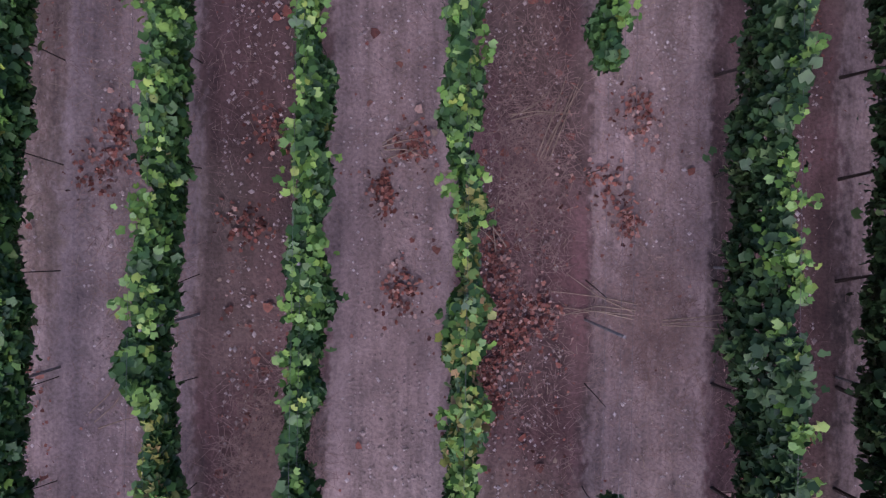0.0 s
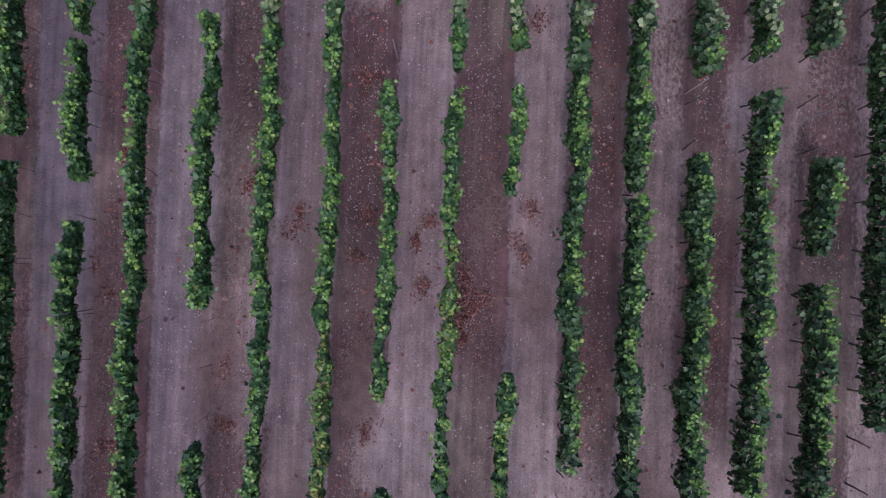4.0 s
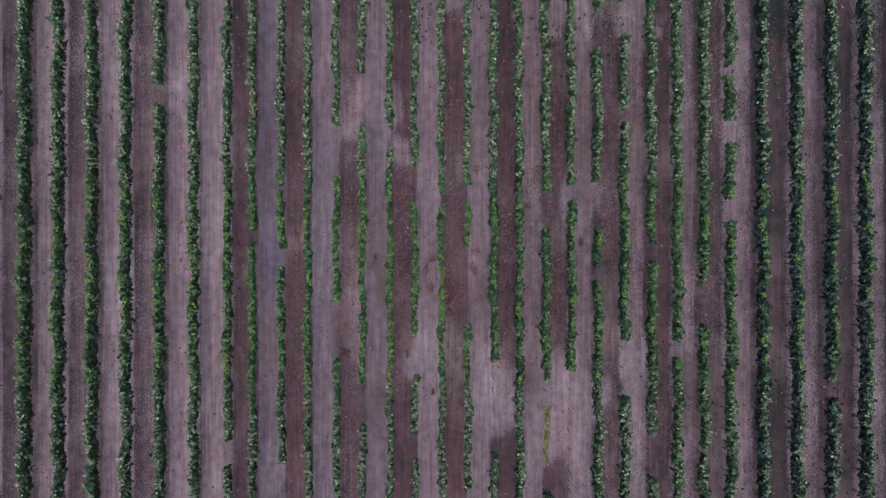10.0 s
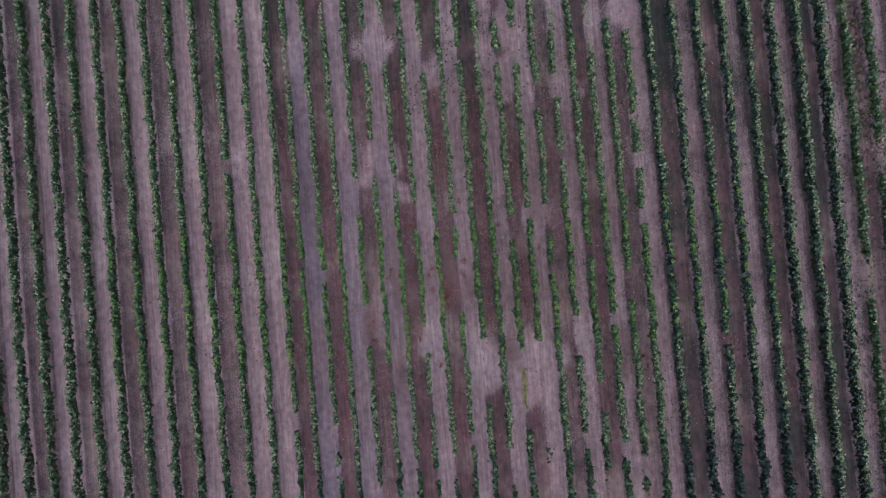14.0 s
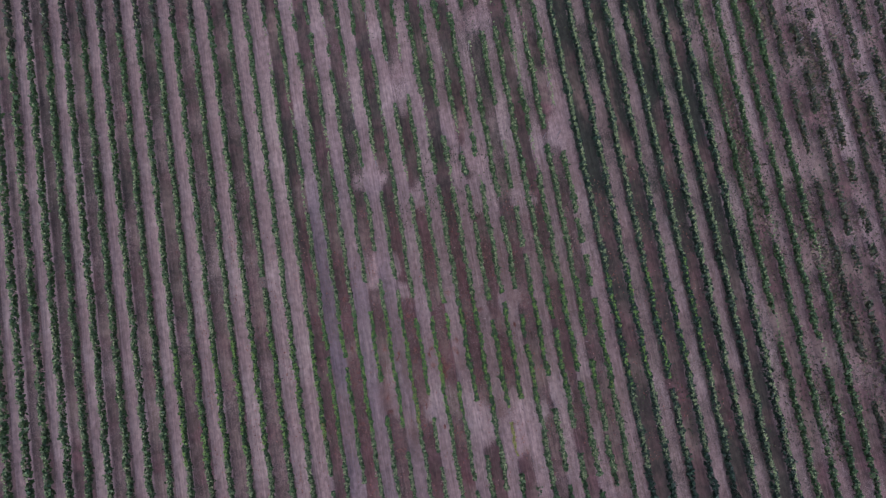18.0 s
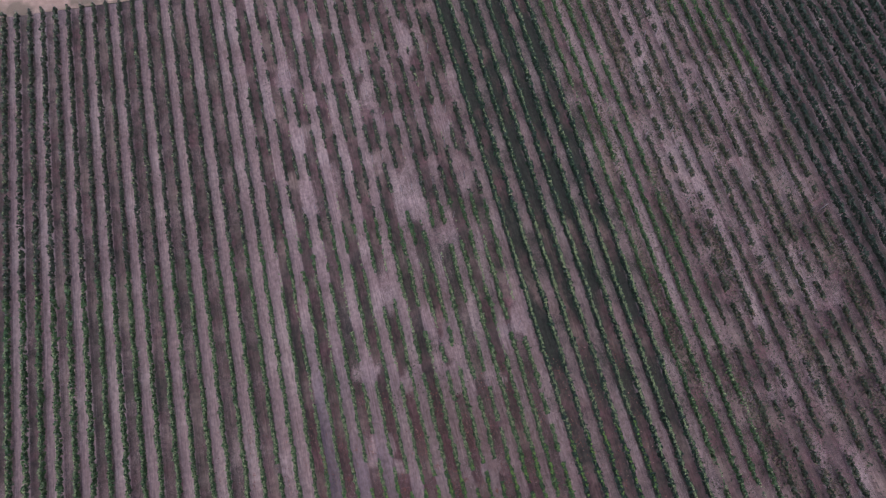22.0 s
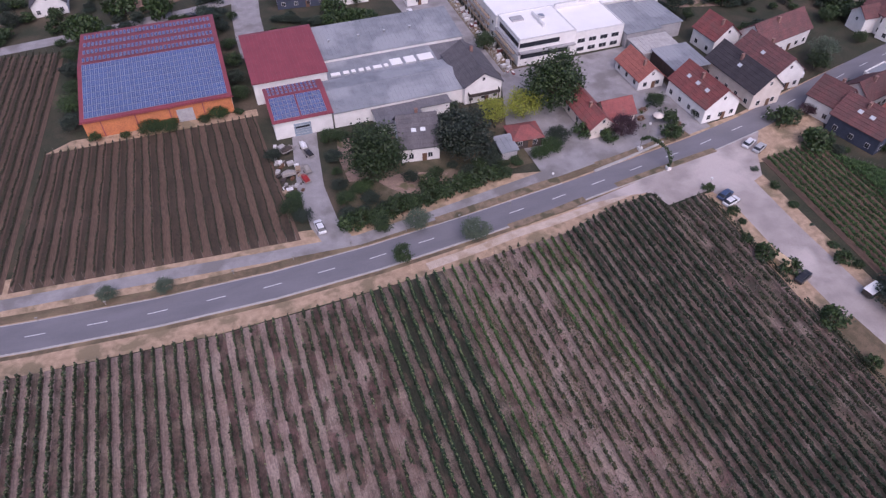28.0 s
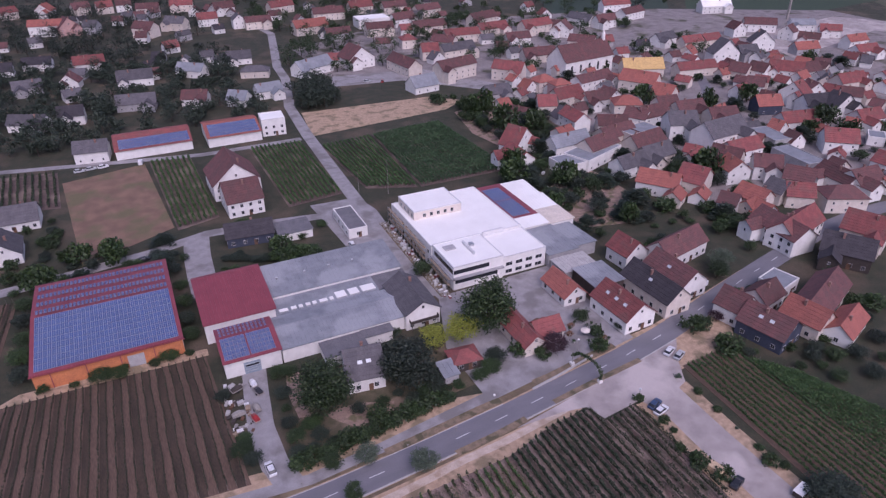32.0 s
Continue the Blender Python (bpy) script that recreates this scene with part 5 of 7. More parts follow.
part("window_band", boxed(1.0, 15.5, 0.36, 0.52, 2.2, 3.4), GLASS, fl, "dark recessed window band")
part("ledge", boxed(0.0, 17.4, -0.6, 0.5, 4.1, 4.5), GREYWALL, fl)
part("ledge", boxed(-0.5, 0.4, -0.6, 15.5, 4.1, 4.5), GREYWALL, fl)
part("roof_hatch", boxed(2.6, 6.2, 10.5, 13.0, 7.95, 8.4), GREYWALL, fl, "open roof hatch with a white rim")
part("roof_upstand", boxed(9.4, 10.0, 5.0, 13.0, 7.95, 8.9), FRAMEWHITE, fl)
part("roof_unit", boxed(10.8, 12.2, 9.8, 11.4, 7.95, 8.7), ALU, fl, "small metal roof unit")
part("roof_upstand", boxed(18.5, 26.0, 15.6, 16.4, 6.6, 8.3), FRAMEWHITE, main)
for i in range(4):
    shared("window", WINWIDE, big, pose(20 + i * 3.6, 1.16, 3.4))
    shared("window", WINWIDE, big, pose(20 + i * 3.6, 1.16, 0.8))
for i in range(5):
    shared("window", WIN, big, pose(6 + i * 2.6, 34.46, 8.1))
for i in range(4):
    shared("window", WIN, big, pose(2.16, 36 + i * 3.2, 8.1, 0, 0, -90))
for i in range(9):
    for z in (0.9, 4.2):
        shared("window", WIN, big, pose(-0.04, 18 + i * 3.5, z, 0, 0, -90))
rs = thing("red_solar_roof", pose(110.9, 172, 0), "low building with red roof edge and solar panels", "building")
part("wall", boxed(0, 10.5, 0, 27.5, 0, 6.3), WHITEWALL, rs)
part("roof", boxed(-0.2, 10.7, -0.2, 27.7, 6.3, 6.5), REDMETAL, rs)
PANELC = panel_mesh(1.3, 2.0)
for i in range(5):
    for j in range(11):
        shared("solar_panel", PANELC, rs, pose(2.2 + i * 1.4, 2.6 + j * 2.05 + (0.6 if j > 5 else 0), 6.54))
shed("white_roof_shed", 121.8, 132.0, 187.0, 199.5, 5.4, 6.0, ROOFWHITE, WHITEWALL, "shed with a white sheet roof")
shed("white_roof_shed", 121.8, 132.4, 176.5, 186.6, 5.2, 5.8, ROOFWHITE, WHITEWALL, "shed with a white sheet roof")
shed("white_roof_shed", 110.9, 121.5, 165.6, 171.6, 6.0, 6.4, ROOFWHITE, WHITEWALL, "shed with a white sheet roof")
shed("white_roof_shed", 121.8, 132.4, 166.2, 176.1, 5.0, 5.4, mat("cream_sheet", (0.68, 0.60, 0.52), (0.6, 0.53, 0.46), 0.3, 4, bump=0.1), WHITEWALL, "shed with a cream sheet roof")
shed("grey_roof_shed", 111.3, 122.2, 149.0, 165.2, 4.4, 5.0, GREYSHEET, GREYWALL, "low shed with a pale grey sheet roof")
shed("grey_roof_shed", 122.6, 130.0, 150.0, 165.6, 4.6, 4.0, GREYSHEET, GREYWALL, "low shed with a pale grey sheet roof")

# ---- single houses behind the halls ----
house(31.4, 235.6, 2, 13.0, 15.0, 6.0, "a", BROWNTILE, WHITEWALL, "large white house with brown roof and balconies", near=True)
house(31.5, 254.5, 2, 18.0, 19.0, 6.5, "g", BROWNTILE, WHITEWALL, "large white gabled house with a brown roof", near=True)
s1, s1r = hall("solar_house", -9.5, 22.6, 306.0, 326.0, 4.2, 318.0, 7.4, 5.2, WHITEWALL, REDTILE, "long white building with red roof and solar panels")
panel_field(s1, PANEL, [s1r(2.2 + i * 1.06, 1.6 + j * 2.4) for i in range(28) for j in range(3)])
house(-18.5, 313.0, -8, 13.5, 10.0, 5.0, "a", GREYTILE, WHITEWALL, near=False)
s2, s2r = hall("solar_house", 29.3, 53.5, 304.0, 326.0, 4.5, 316.0, 7.6, 5.2, WHITEWALL, ORANGETILE, "white building with orange roof and solar panels")
panel_field(s2, PANEL, [s2r(1.8 + i * 1.06, 1.6 + j * 2.4) for i in range(21) for j in range(4)])
house(60.5, 312.5, -4, 11.0, 11.0, 8.0, "f", ROOFWHITE, WHITEWALL, "white flat-roofed tower house", near=True)
house(63.0, 203.4, 0, 6.8, 18.0, 3.4, "f", DARKSHEET, WHITEWALL, "white garage block with a dark flat roof", near=True)
house(28.8, 209.0, -6, 15.5, 8.0, 3.8, "a", DARKTILE, BLUEWALL, "dark blue bungalow among trees", near=True)
shed("flat_annex", 37.5, 49.0, 202.0, 211.0, 3.0, 3.2, DARKSHEET, WHITEWALL, "flat annex under a brown roof")
house(-47.0, 256.0, -1, 20.0, 10.5, 3.6, "a", GREYTILE, WHITEWALL, "long white bungalow with a grey tiled roof", near=True)
house(-46.3, 232.0, 3, 10.0, 13.0, 3.6, "g", GREYTILE, WHITEWALL, "white house with a low grey tiled roof", near=True)

# ---- the church ----
church = thing("church", pose(254.5, 334.5, 0, 0, 0, 7), "white church nave with a brown tiled roof", "church")
cw = part("wall", gable_walls(17, 38, 10, 8), WHITEWALL, church)
cr = part("roof", gable_roof(17, 38, 10, 8), BROWNTILE, church)
cw.matrix_basis = cr.matrix_basis = pose(0, 0, 0, 0, 0, 90)
for i in range(5):
    shared("window", WINTALL, church, pose(-14 + i * 7, -8.55, 2.6))
part("bell_turret", tube(bmesh.new(), [(17.5, 0, 16), (17.5, 0, 20.5), (17.5, 0, 23.5)], [1.3, 1.2, 0.05], 8), WHITEWALL, church)

# ---- village houses ----
house(199.6, 110.8, -57, 14.7, 11.2, 5, "a", DARKTILE, DARKWALL)
house(190.9, 128.9, -92, 19.1, 10.4, 6, "a", BROWNTILE, WHITEWALL)
house(196.2, 128.0, 15, 22.0, 9.6, 6, "a", REDTILE, WHITEWALL)
house(216.3, 116.4, -66, 13.4, 12.8, 6, "a", REDTILE, CREAMWALL)
house(180.9, 178.1, -54, 15.5, 9.6, 5, "a", ORANGETILE, WHITEWALL)
house(203.4, 152.3, -78, 10.9, 9.6, 5, "a", ORANGETILE, CREAMWALL)
house(195.7, 174.6, -64, 10.3, 12.8, 5, "a", REDTILE, CREAMWALL)
house(216.4, 152.6, -80, 7.4, 8.8, 5, "a", GREYTILE, CREAMWALL)
house(220.6, 147.0, -37, 9.7, 8.8, 5, "a", REDTILE, CREAMWALL)
house(161.8, 211.6, 3, 12.2, 11.2, 4.5, "f", GREYSHEET, WHITEWALL)
house(144.6, 224.2, -92, 13.7, 8.8, 5.5, "a", REDTILE, WHITEWALL)
house(232.0, 138.0, -26, 15.1, 10.4, 6, "h", BROWNTILE, CREAMWALL)
house(182.1, 197.7, 8, 14.8, 8.8, 5, "a", GREYTILE, WHITEWALL)
house(215.3, 174.2, -13, 10.0, 9.6, 6, "g", ORANGETILE, WHITEWALL)
house(231.0, 155.7, -56, 10.7, 9.6, 6, "a", BROWNTILE, CREAMWALL)
house(177.0, 215.6, 20, 24.9, 12.8, 5, "f", GREYSHEET, WHITEWALL)
house(198.1, 201.1, 7, 15.8, 9.6, 5, "a", GREYTILE, CREAMWALL)
house(181.7, 218.8, 15, 18.0, 9.6, 6, "a", BROWNTILE, CREAMWALL)
house(153.1, 239.2, 27, 15.4, 9, 5, "g", REDTILE, WHITEWALL)
house(230.1, 170.7, -39, 10.6, 9.6, 6, "a", BROWNTILE, WHITEWALL)
house(173.2, 229.0, 4, 19.1, 8.8, 5, "a", GREYSHEET, WHITEWALL)
house(223.2, 185.1, -63, 12.1, 9.6, 5, "a", BROWNTILE, CREAMWALL)
house(247.4, 150.6, -95, 16.3, 9.6, 5, "a", BROWNTILE, WHITEWALL)
house(251.8, 144.6, -3, 13.3, 9.6, 6, "a", BROWNTILE, WHITEWALL)
house(204.1, 214.7, 10, 18.7, 9.6, 5, "a", BROWNTILE, CREAMWALL)
house(197.4, 226.9, 7, 18.5, 9.6, 6, "a", BROWNTILE, CREAMWALL)
house(234.3, 188.5, 1, 17.2, 9.6, 6, "a", REDTILE, WHITEWALL)
house(251.2, 172.8, -94, 20.1, 9.6, 5, "f", GREYSHEET, GREYWALL)
house(207.6, 223.6, 8, 18.3, 9.6, 7, "f", GREYSHEET, CREAMWALL)
house(235.1, 201.8, 4, 22.4, 12.8, 9, "a", GREYTILE, WHITEWALL)
house(206.2, 240.6, -26, 13.8, 9.6, 5, "a", BROWNTILE, CREAMWALL)
house(278.0, 152.6, -82, 7.0, 9.6, 5, "a", REDTILE, WHITEWALL)
house(230.1, 221.1, -20, 13.4, 11.2, 8, "a", GREYTILE, WHITEWALL)
house(193.5, 252.9, -92, 14.4, 8.8, 6, "a", REDTILE, WHITEWALL)
house(221.4, 240.7, -58, 10.8, 8.8, 6, "a", BROWNTILE, WHITEWALL)
house(260.9, 196.0, -97, 16.8, 9.6, 5, "f", GREYSHEET, GREYWALL)
house(281.3, 177.1, -38, 13.6, 11.2, 6, "a", REDTILE, WHITEWALL)
house(229.4, 240.4, 4, 16.4, 9.6, 6, "a", BROWNTILE, WHITEWALL)
house(192.5, 276.6, -21, 9.2, 10.4, 6, "a", REDTILE, CREAMWALL)
house(261.0, 226.1, -13, 14.5, 10, 5, "a", BROWNTILE, CREAMWALL)
house(230.3, 259.9, -26, 14.2, 11.2, 6, "h", ORANGETILE, CREAMWALL)
house(305.6, 175.9, -52, 7.0, 9.6, 4, "f", GREYSHEET, WHITEWALL)
house(255.2, 242.5, -6, 15.5, 8.8, 5, "a", BROWNTILE, CREAMWALL)
house(248.3, 251.3, -8, 11.3, 9.6, 5, "a", BROWNTILE, CREAMWALL)
house(209.7, 284.1, 8, 17.4, 9.6, 6, "a", REDTILE, CREAMWALL)
house(222.2, 275.0, -2, 14.0, 8.8, 5, "a", BROWNTILE, WHITEWALL)
house(179.8, 305.4, -5, 13.8, 9.6, 6, "a", GREYTILE, GREYWALL)
house(288.8, 205.8, -11, 18.2, 9.6, 5, "a", REDTILE, WHITEWALL)
house(233.2, 277.4, 4, 7.8, 10, 5, "g", BROWNTILE, WHITEWALL)
house(212.6, 294.7, -1, 9.7, 8, 9, "h", ORANGETILE, PINKWALL)
house(54.0, 362.1, -37, 10.4, 8.8, 4, "a", GREYSHEET, WHITEWALL)
house(257.9, 263.3, -65, 11.0, 11.2, 6, "a", ORANGETILE, CREAMWALL)
house(-26.7, 369.5, -5, 11.6, 8.8, 5, "a", DARKTILE, WHITEWALL)
house(-45.6, 367.3, -26, 17.8, 8.8, 4, "a", GREYTILE, WHITEWALL)
house(295.2, 229.4, -18, 12.8, 9.6, 5, "a", ORANGETILE, BLUEWALL)
house(152.5, 342.4, 8, 15.6, 11.2, 4, "a", GREYSHEET, WHITEWALL)
house(33.3, 374.1, -22, 13.3, 8.8, 4, "a", BROWNTILE, WHITEWALL)
house(321.6, 193.1, -6, 14.2, 9.6, 5, "a", REDTILE, WHITEWALL)
house(71.2, 369.8, 6, 13.7, 9, 4.5, "a", GREYSHEET, WHITEWALL)
house(4.0, 379.4, -9, 19.3, 9, 4, "a", GREYTILE, GREYWALL)
house(214.1, 312.8, 2, 11.5, 9.6, 6, "h", ORANGETILE, CREAMWALL)
house(317.1, 218.0, -13, 16.2, 9.6, 6, "a", DARKTILE, WHITEWALL)
house(260.6, 286.2, -59, 20.2, 12, 7, "a", ORANGETILE, CREAMWALL)
house(240.6, 303.3, 11, 25.7, 8.8, 6, "a", BROWNTILE, WHITEWALL)
house(324.9, 210.8, -3, 13.3, 9.6, 6, "g", DARKTILE, WHITEWALL)
house(318.9, 232.2, -73, 13.5, 9.6, 7, "g", REDTILE, WHITEWALL)
house(207.8, 340.2, -50, 18.3, 9.6, 7, "a", REDTILE, CREAMWALL)
house(180.5, 357.4, 13, 26.0, 9.6, 8, "a", BROWNTILE, CREAMWALL)
house(317.4, 256.5, -54, 9.3, 10, 5, "a", BROWNTILE, WHITEWALL)
house(333.7, 234.0, -15, 10.7, 8.8, 6, "g", BROWNTILE, WHITEWALL)
house(347.3, 220.6, -49, 10.0, 8.8, 5, "a", BROWNTILE, WHITEWALL)
house(158.0, 382.1, -81, 26.0, 9.6, 6, "a", BROWNTILE, CREAMWALL)
house(106.3, 404.8, 25, 24.8, 11.2, 5, "a", GREYSHEET, WHITEWALL)
house(73.3, 414.0, -18, 16.6, 8.8, 4, "h", GREYTILE, CREAMWALL)
house(284.5, 313.4, -21, 24.2, 12, 5, "a", YELLOWROOF, CREAMWALL)
house(6.5, 428.1, -5, 19.2, 10, 4.5, "a", GREYTILE, WHITEWALL)
house(136.3, 410.2, 11, 18.3, 16, 6, "g", BROWNTILE, WHITEWALL)
house(312.4, 298.3, -8, 26.0, 8.8, 5, "a", REDTILE, CREAMWALL)
house(38.8, 431.2, -39, 17.2, 8.8, 4.5, "a", GREYSHEET, WHITEWALL)
house(331.1, 280.8, -69, 10.8, 10, 5, "a", BROWNTILE, CREAMWALL)
house(339.7, 274.8, -73, 10.2, 10, 6, "a", BROWNTILE, WHITEWALL)
house(-28.1, 438.0, -14, 10.9, 9, 4, "g", BROWNTILE, WHITEWALL)
house(-49.9, 436.5, 4, 14.8, 8.8, 4, "a", GREYTILE, GREYWALL)
house(369.8, 239.0, -5, 18.3, 9.6, 5, "a", REDTILE, CREAMWALL)
house(245.8, 368.1, -7, 21.9, 9.6, 5, "a", BROWNTILE, CREAMWALL)
house(354.7, 268.9, -50, 18.7, 10.4, 6, "a", REDTILE, WHITEWALL)
house(185.3, 404.9, -11, 11.3, 10, 6, "a", REDTILE, CREAMWALL)
house(203.1, 401.0, 7, 24.6, 9.6, 6, "a", GREYTILE, CREAMWALL)
house(367.9, 264.8, -5, 13.6, 10, 5, "a", BROWNTILE, WHITEWALL)
house(70.2, 450.2, -5, 15.2, 10, 4, "a", GREYTILE, WHITEWALL)
house(52.2, 463.4, 5, 8.3, 8, 4, "a", GREYTILE, WHITEWALL)
house(205.3, 424.3, -51, 16.3, 9.6, 6, "a", BROWNTILE, CREAMWALL)
house(352.0, 315.4, -13, 18.4, 9.6, 6, "g", GREYTILE, WHITEWALL)
house(184.9, 440.5, -8, 10.5, 10, 6, "h", REDTILE, CREAMWALL)
house(-17.6, 479.9, 1, 17.8, 10, 4, "a", REDTILE, WHITEWALL)
house(292.3, 385.1, -49, 17.7, 8.8, 5, "a", BROWNTILE, CREAMWALL)
house(369.0, 312.2, -13, 13.0, 8.8, 6, "a", GREYTILE, GREYWALL)
house(-63.4, 482.4, -2, 7.0, 10, 4, "a", DARKTILE, WHITEWALL)
house(257.4, 414.0, -4, 17.8, 8.8, 5, "a", BROWNTILE, WHITEWALL)
house(225.5, 438.4, -6, 25.7, 9.6, 6, "a", REDTILE, CREAMWALL)
house(-47.0, 492.7, -8, 16.6, 8.8, 4, "a", DARKTILE, WHITEWALL)
house(33.5, 500.9, 15, 9.7, 9, 4, "a", REDTILE, WHITEWALL)
house(358.8, 351.6, -2, 16.1, 8.8, 5, "a", REDTILE, CREAMWALL)
house(347.8, 366.1, 9, 17.7, 8.8, 5, "a", GREYTILE, WHITEWALL)
house(148.2, 485.8, 3, 18.3, 8.8, 5, "a", BROWNTILE, GREYWALL)
house(397.1, 326.0, -27, 15.8, 8.8, 6, "g", GREYTILE, WHITEWALL)
house(375.3, 350.6, 1, 14.7, 8.8, 5, "a", REDTILE, CREAMWALL)
house(255.2, 447.0, 3, 23.5, 9.6, 6, "a", REDTILE, CREAMWALL)
house(415.5, 305.7, -11, 17.5, 8.8, 4, "a", ORANGETILE, GREYWALL)
house(300.4, 421.3, -51, 14.1, 10, 6, "g", BROWNTILE, WHITEWALL)
house(180.2, 485.2, -5, 20.4, 9.6, 6, "a", BROWNTILE, CREAMWALL)
house(215.6, 473.8, 1, 25.7, 9.6, 6, "a", BROWNTILE, CREAMWALL)
house(441.9, 281.8, -6, 17.2, 8.8, 5, "a", REDTILE, WHITEWALL)
house(289.0, 440.8, 8, 26.0, 9.6, 6, "a", REDTILE, CREAMWALL)
house(135.4, 514.8, 8, 26.0, 11.2, 6, "a", ORANGETILE, CREAMWALL)
house(439.5, 322.0, -57, 13.6, 8.8, 5, "a", BROWNTILE, WHITEWALL)
house(186.1, 517.7, -2, 25.4, 16, 7, "f", ROOFWHITE, WHITEWALL)
house(457.3, 300.8, -4, 16.8, 8.8, 6, "a", ORANGETILE, WHITEWALL)
house(208.6, 509.2, 15, 19.6, 9.6, 6, "a", BROWNTILE, WHITEWALL)
house(265.9, 482.4, 17, 25.3, 9.6, 6, "a", BROWNTILE, CREAMWALL)
house(414.7, 364.8, -7, 11.0, 10, 6, "g", BROWNTILE, WHITEWALL)
house(346.8, 432.0, 2, 17.6, 8.8, 6, "a", BROWNTILE, WHITEWALL)
house(439.7, 339.9, -72, 10.4, 8.8, 6, "g", BROWNTILE, WHITEWALL)
house(22.4, 558.6, -41, 16.0, 11.2, 7, "a", BROWNTILE, CREAMWALL)
house(103.8, 550.7, -1, 19.6, 8.8, 6, "a", BROWNTILE, CREAMWALL)
house(336.5, 448.2, -72, 21.4, 8.8, 5, "a", GREYTILE, WHITEWALL)
house(90.5, 559.5, -0, 9.5, 10, 7, "g", GREYTILE, WHITEWALL)
house(442.0, 368.1, -37, 22.7, 8.8, 6, "a", BROWNTILE, WHITEWALL)
house(45.7, 573.8, -41, 17.1, 9.6, 6, "a", GREYTILE, CREAMWALL)
house(474.5, 333.0, -42, 14.1, 8.8, 5, "a", REDTILE, WHITEWALL)
house(163.2, 558.6, -3, 26.0, 9.6, 6, "a", BROWNTILE, CREAMWALL)
house(69.7, 579.2, -1, 15.1, 9.6, 6, "a", REDTILE, WHITEWALL)
house(468.1, 352.6, -27, 17.4, 8.8, 6, "a", GREYSHEET, WHITEWALL)
house(241.0, 534.4, 12, 23.4, 9.6, 6, "a", BROWNTILE, CREAMWALL)
house(-13.8, 588.4, -27, 9.9, 10, 6, "a", GREYTILE, GREYWALL)
house(384.7, 447.7, 16, 26.0, 9.6, 6, "a", BROWNTILE, WHITEWALL)
house(-30.6, 592.8, 20, 16.3, 9.6, 6, "g", BROWNTILE, PINKWALL)
house(-44.6, 596.1, -12, 23.2, 9.6, 8, "a", ORANGETILE, WHITEWALL)
house(221.2, 559.1, 2, 21.0, 9.6, 6, "a", BROWNTILE, CREAMWALL)
house(195.4, 572.2, 3, 20.7, 9.6, 6, "a", REDTILE, CREAMWALL)
house(134.4, 605.5, 17, 22.2, 9.6, 6, "a", REDTILE, CREAMWALL)
house(395.3, 482.0, -7, 26.0, 9.6, 6, "a", REDTILE, WHITEWALL)
house(89.0, 620.6, 9, 17.1, 9.6, 6, "a", BROWNTILE, WHITEWALL)
house(466.1, 438.2, -17, 26.0, 11.2, 6, "a", ROOFWHITE, WHITEWALL)
house(30.8, 648.2, -11, 18.1, 9.6, 6, "a", BROWNTILE, CREAMWALL)
house(58.7, 651.4, -11, 18.7, 9.6, 6, "a", REDTILE, CREAMWALL)
house(-2.8, 671.7, 10, 12.8, 9.6, 6, "a", REDTILE, CREAMWALL)
house(12.9, 674.5, -2, 12.3, 9.6, 6, "a", BROWNTILE, WHITEWALL)
house(-21.6, 676.4, 20, 14.0, 9.6, 6, "a", BROWNTILE, CREAMWALL)
house(-48.3, 675.1, -27, 13.5, 10, 6, "g", ORANGETILE, WHITEWALL)
house(-77.2, 680.5, 29, 14.5, 9.6, 6, "a", REDTILE, CREAMWALL)

# ---- farther vineyards ----
def field(a, b, c, d, count, leaf, soil, label, high=1.6, half=0.3, per_m=22, size=0.42, clump=0.0, thin=0.0, lanes=None):
    """A vineyard between four corners; its rows run from the side a-b to the side d-c."""
    base = slab("field_soil", [a, b, c, d], soil, 0.015, "soil of a farther vineyard", "soil")
    a, b, c, d = (Vector(p) for p in (a, b, c, d))
    if lanes:
        # every second lane has grown over with dark weeds
        for i in range(0, count - 1, 2):
            quad = [a.lerp(b, (i + 0.55) / count), a.lerp(b, (i + 1.45) / count), d.lerp(c, (i + 1.45) / count), d.lerp(c, (i + 0.55) / count)]
            part("weedy_lane", prism(bmesh.new(), [(p.x, p.y) for p in quad], 0.0, 0.022), lanes, base)
    for i in range(count):
        s = (i + 0.5) / count
        p, q = a.lerp(b, s), d.lerp(c, s)
        ln = (q - p).length
        row = thing("vine_row", pose(p.x, p.y, 0, 0, 0, -math.degrees(math.atan2(q.x - p.x, q.y - p.y))), label, "vine row", "vine rows of the farther fields")
        cs = row_centres(0.0, 0.8, ln - 0.8, per_m, [], half, 0.7, high, thin, clump)
        cs[:, 0] += 0.1 * np.sin(cs[:, 1] * 0.4 + i)
        vs, fs = leaf_cloud(cs, size)
        mesh_from("foliage", vs, fs, leaf, row, kind="stuff")
        for y in (0.3, ln - 0.3):
            shared("post", post_mesh, row, pose(0, y, 0))


DRYLANE = mat("dry_lane_soil", (0.155, 0.1, 0.072), (0.12, 0.078, 0.056), 0.5, 6, bump=0.5, stretch=(1, 0.1, 1))
WEEDLANE = mat("weedy_lane_soil", (0.085, 0.058, 0.04), (0.055, 0.04, 0.028), 0.6, 6, bump=0.5, stretch=(1, 0.2, 1))
DRYVINE = mat("dry_vine_leaf", (0.05, 0.055, 0.025), (0.038, 0.042, 0.02), 0.8, 8, rough=0.6, bump=0.1,
              island=[(0.0, (0.022, 0.026, 0.014)), (0.6, (0.04, 0.043, 0.021)), (0.92, (0.07, 0.058, 0.032)), (1.0, (0.11, 0.07, 0.042))])
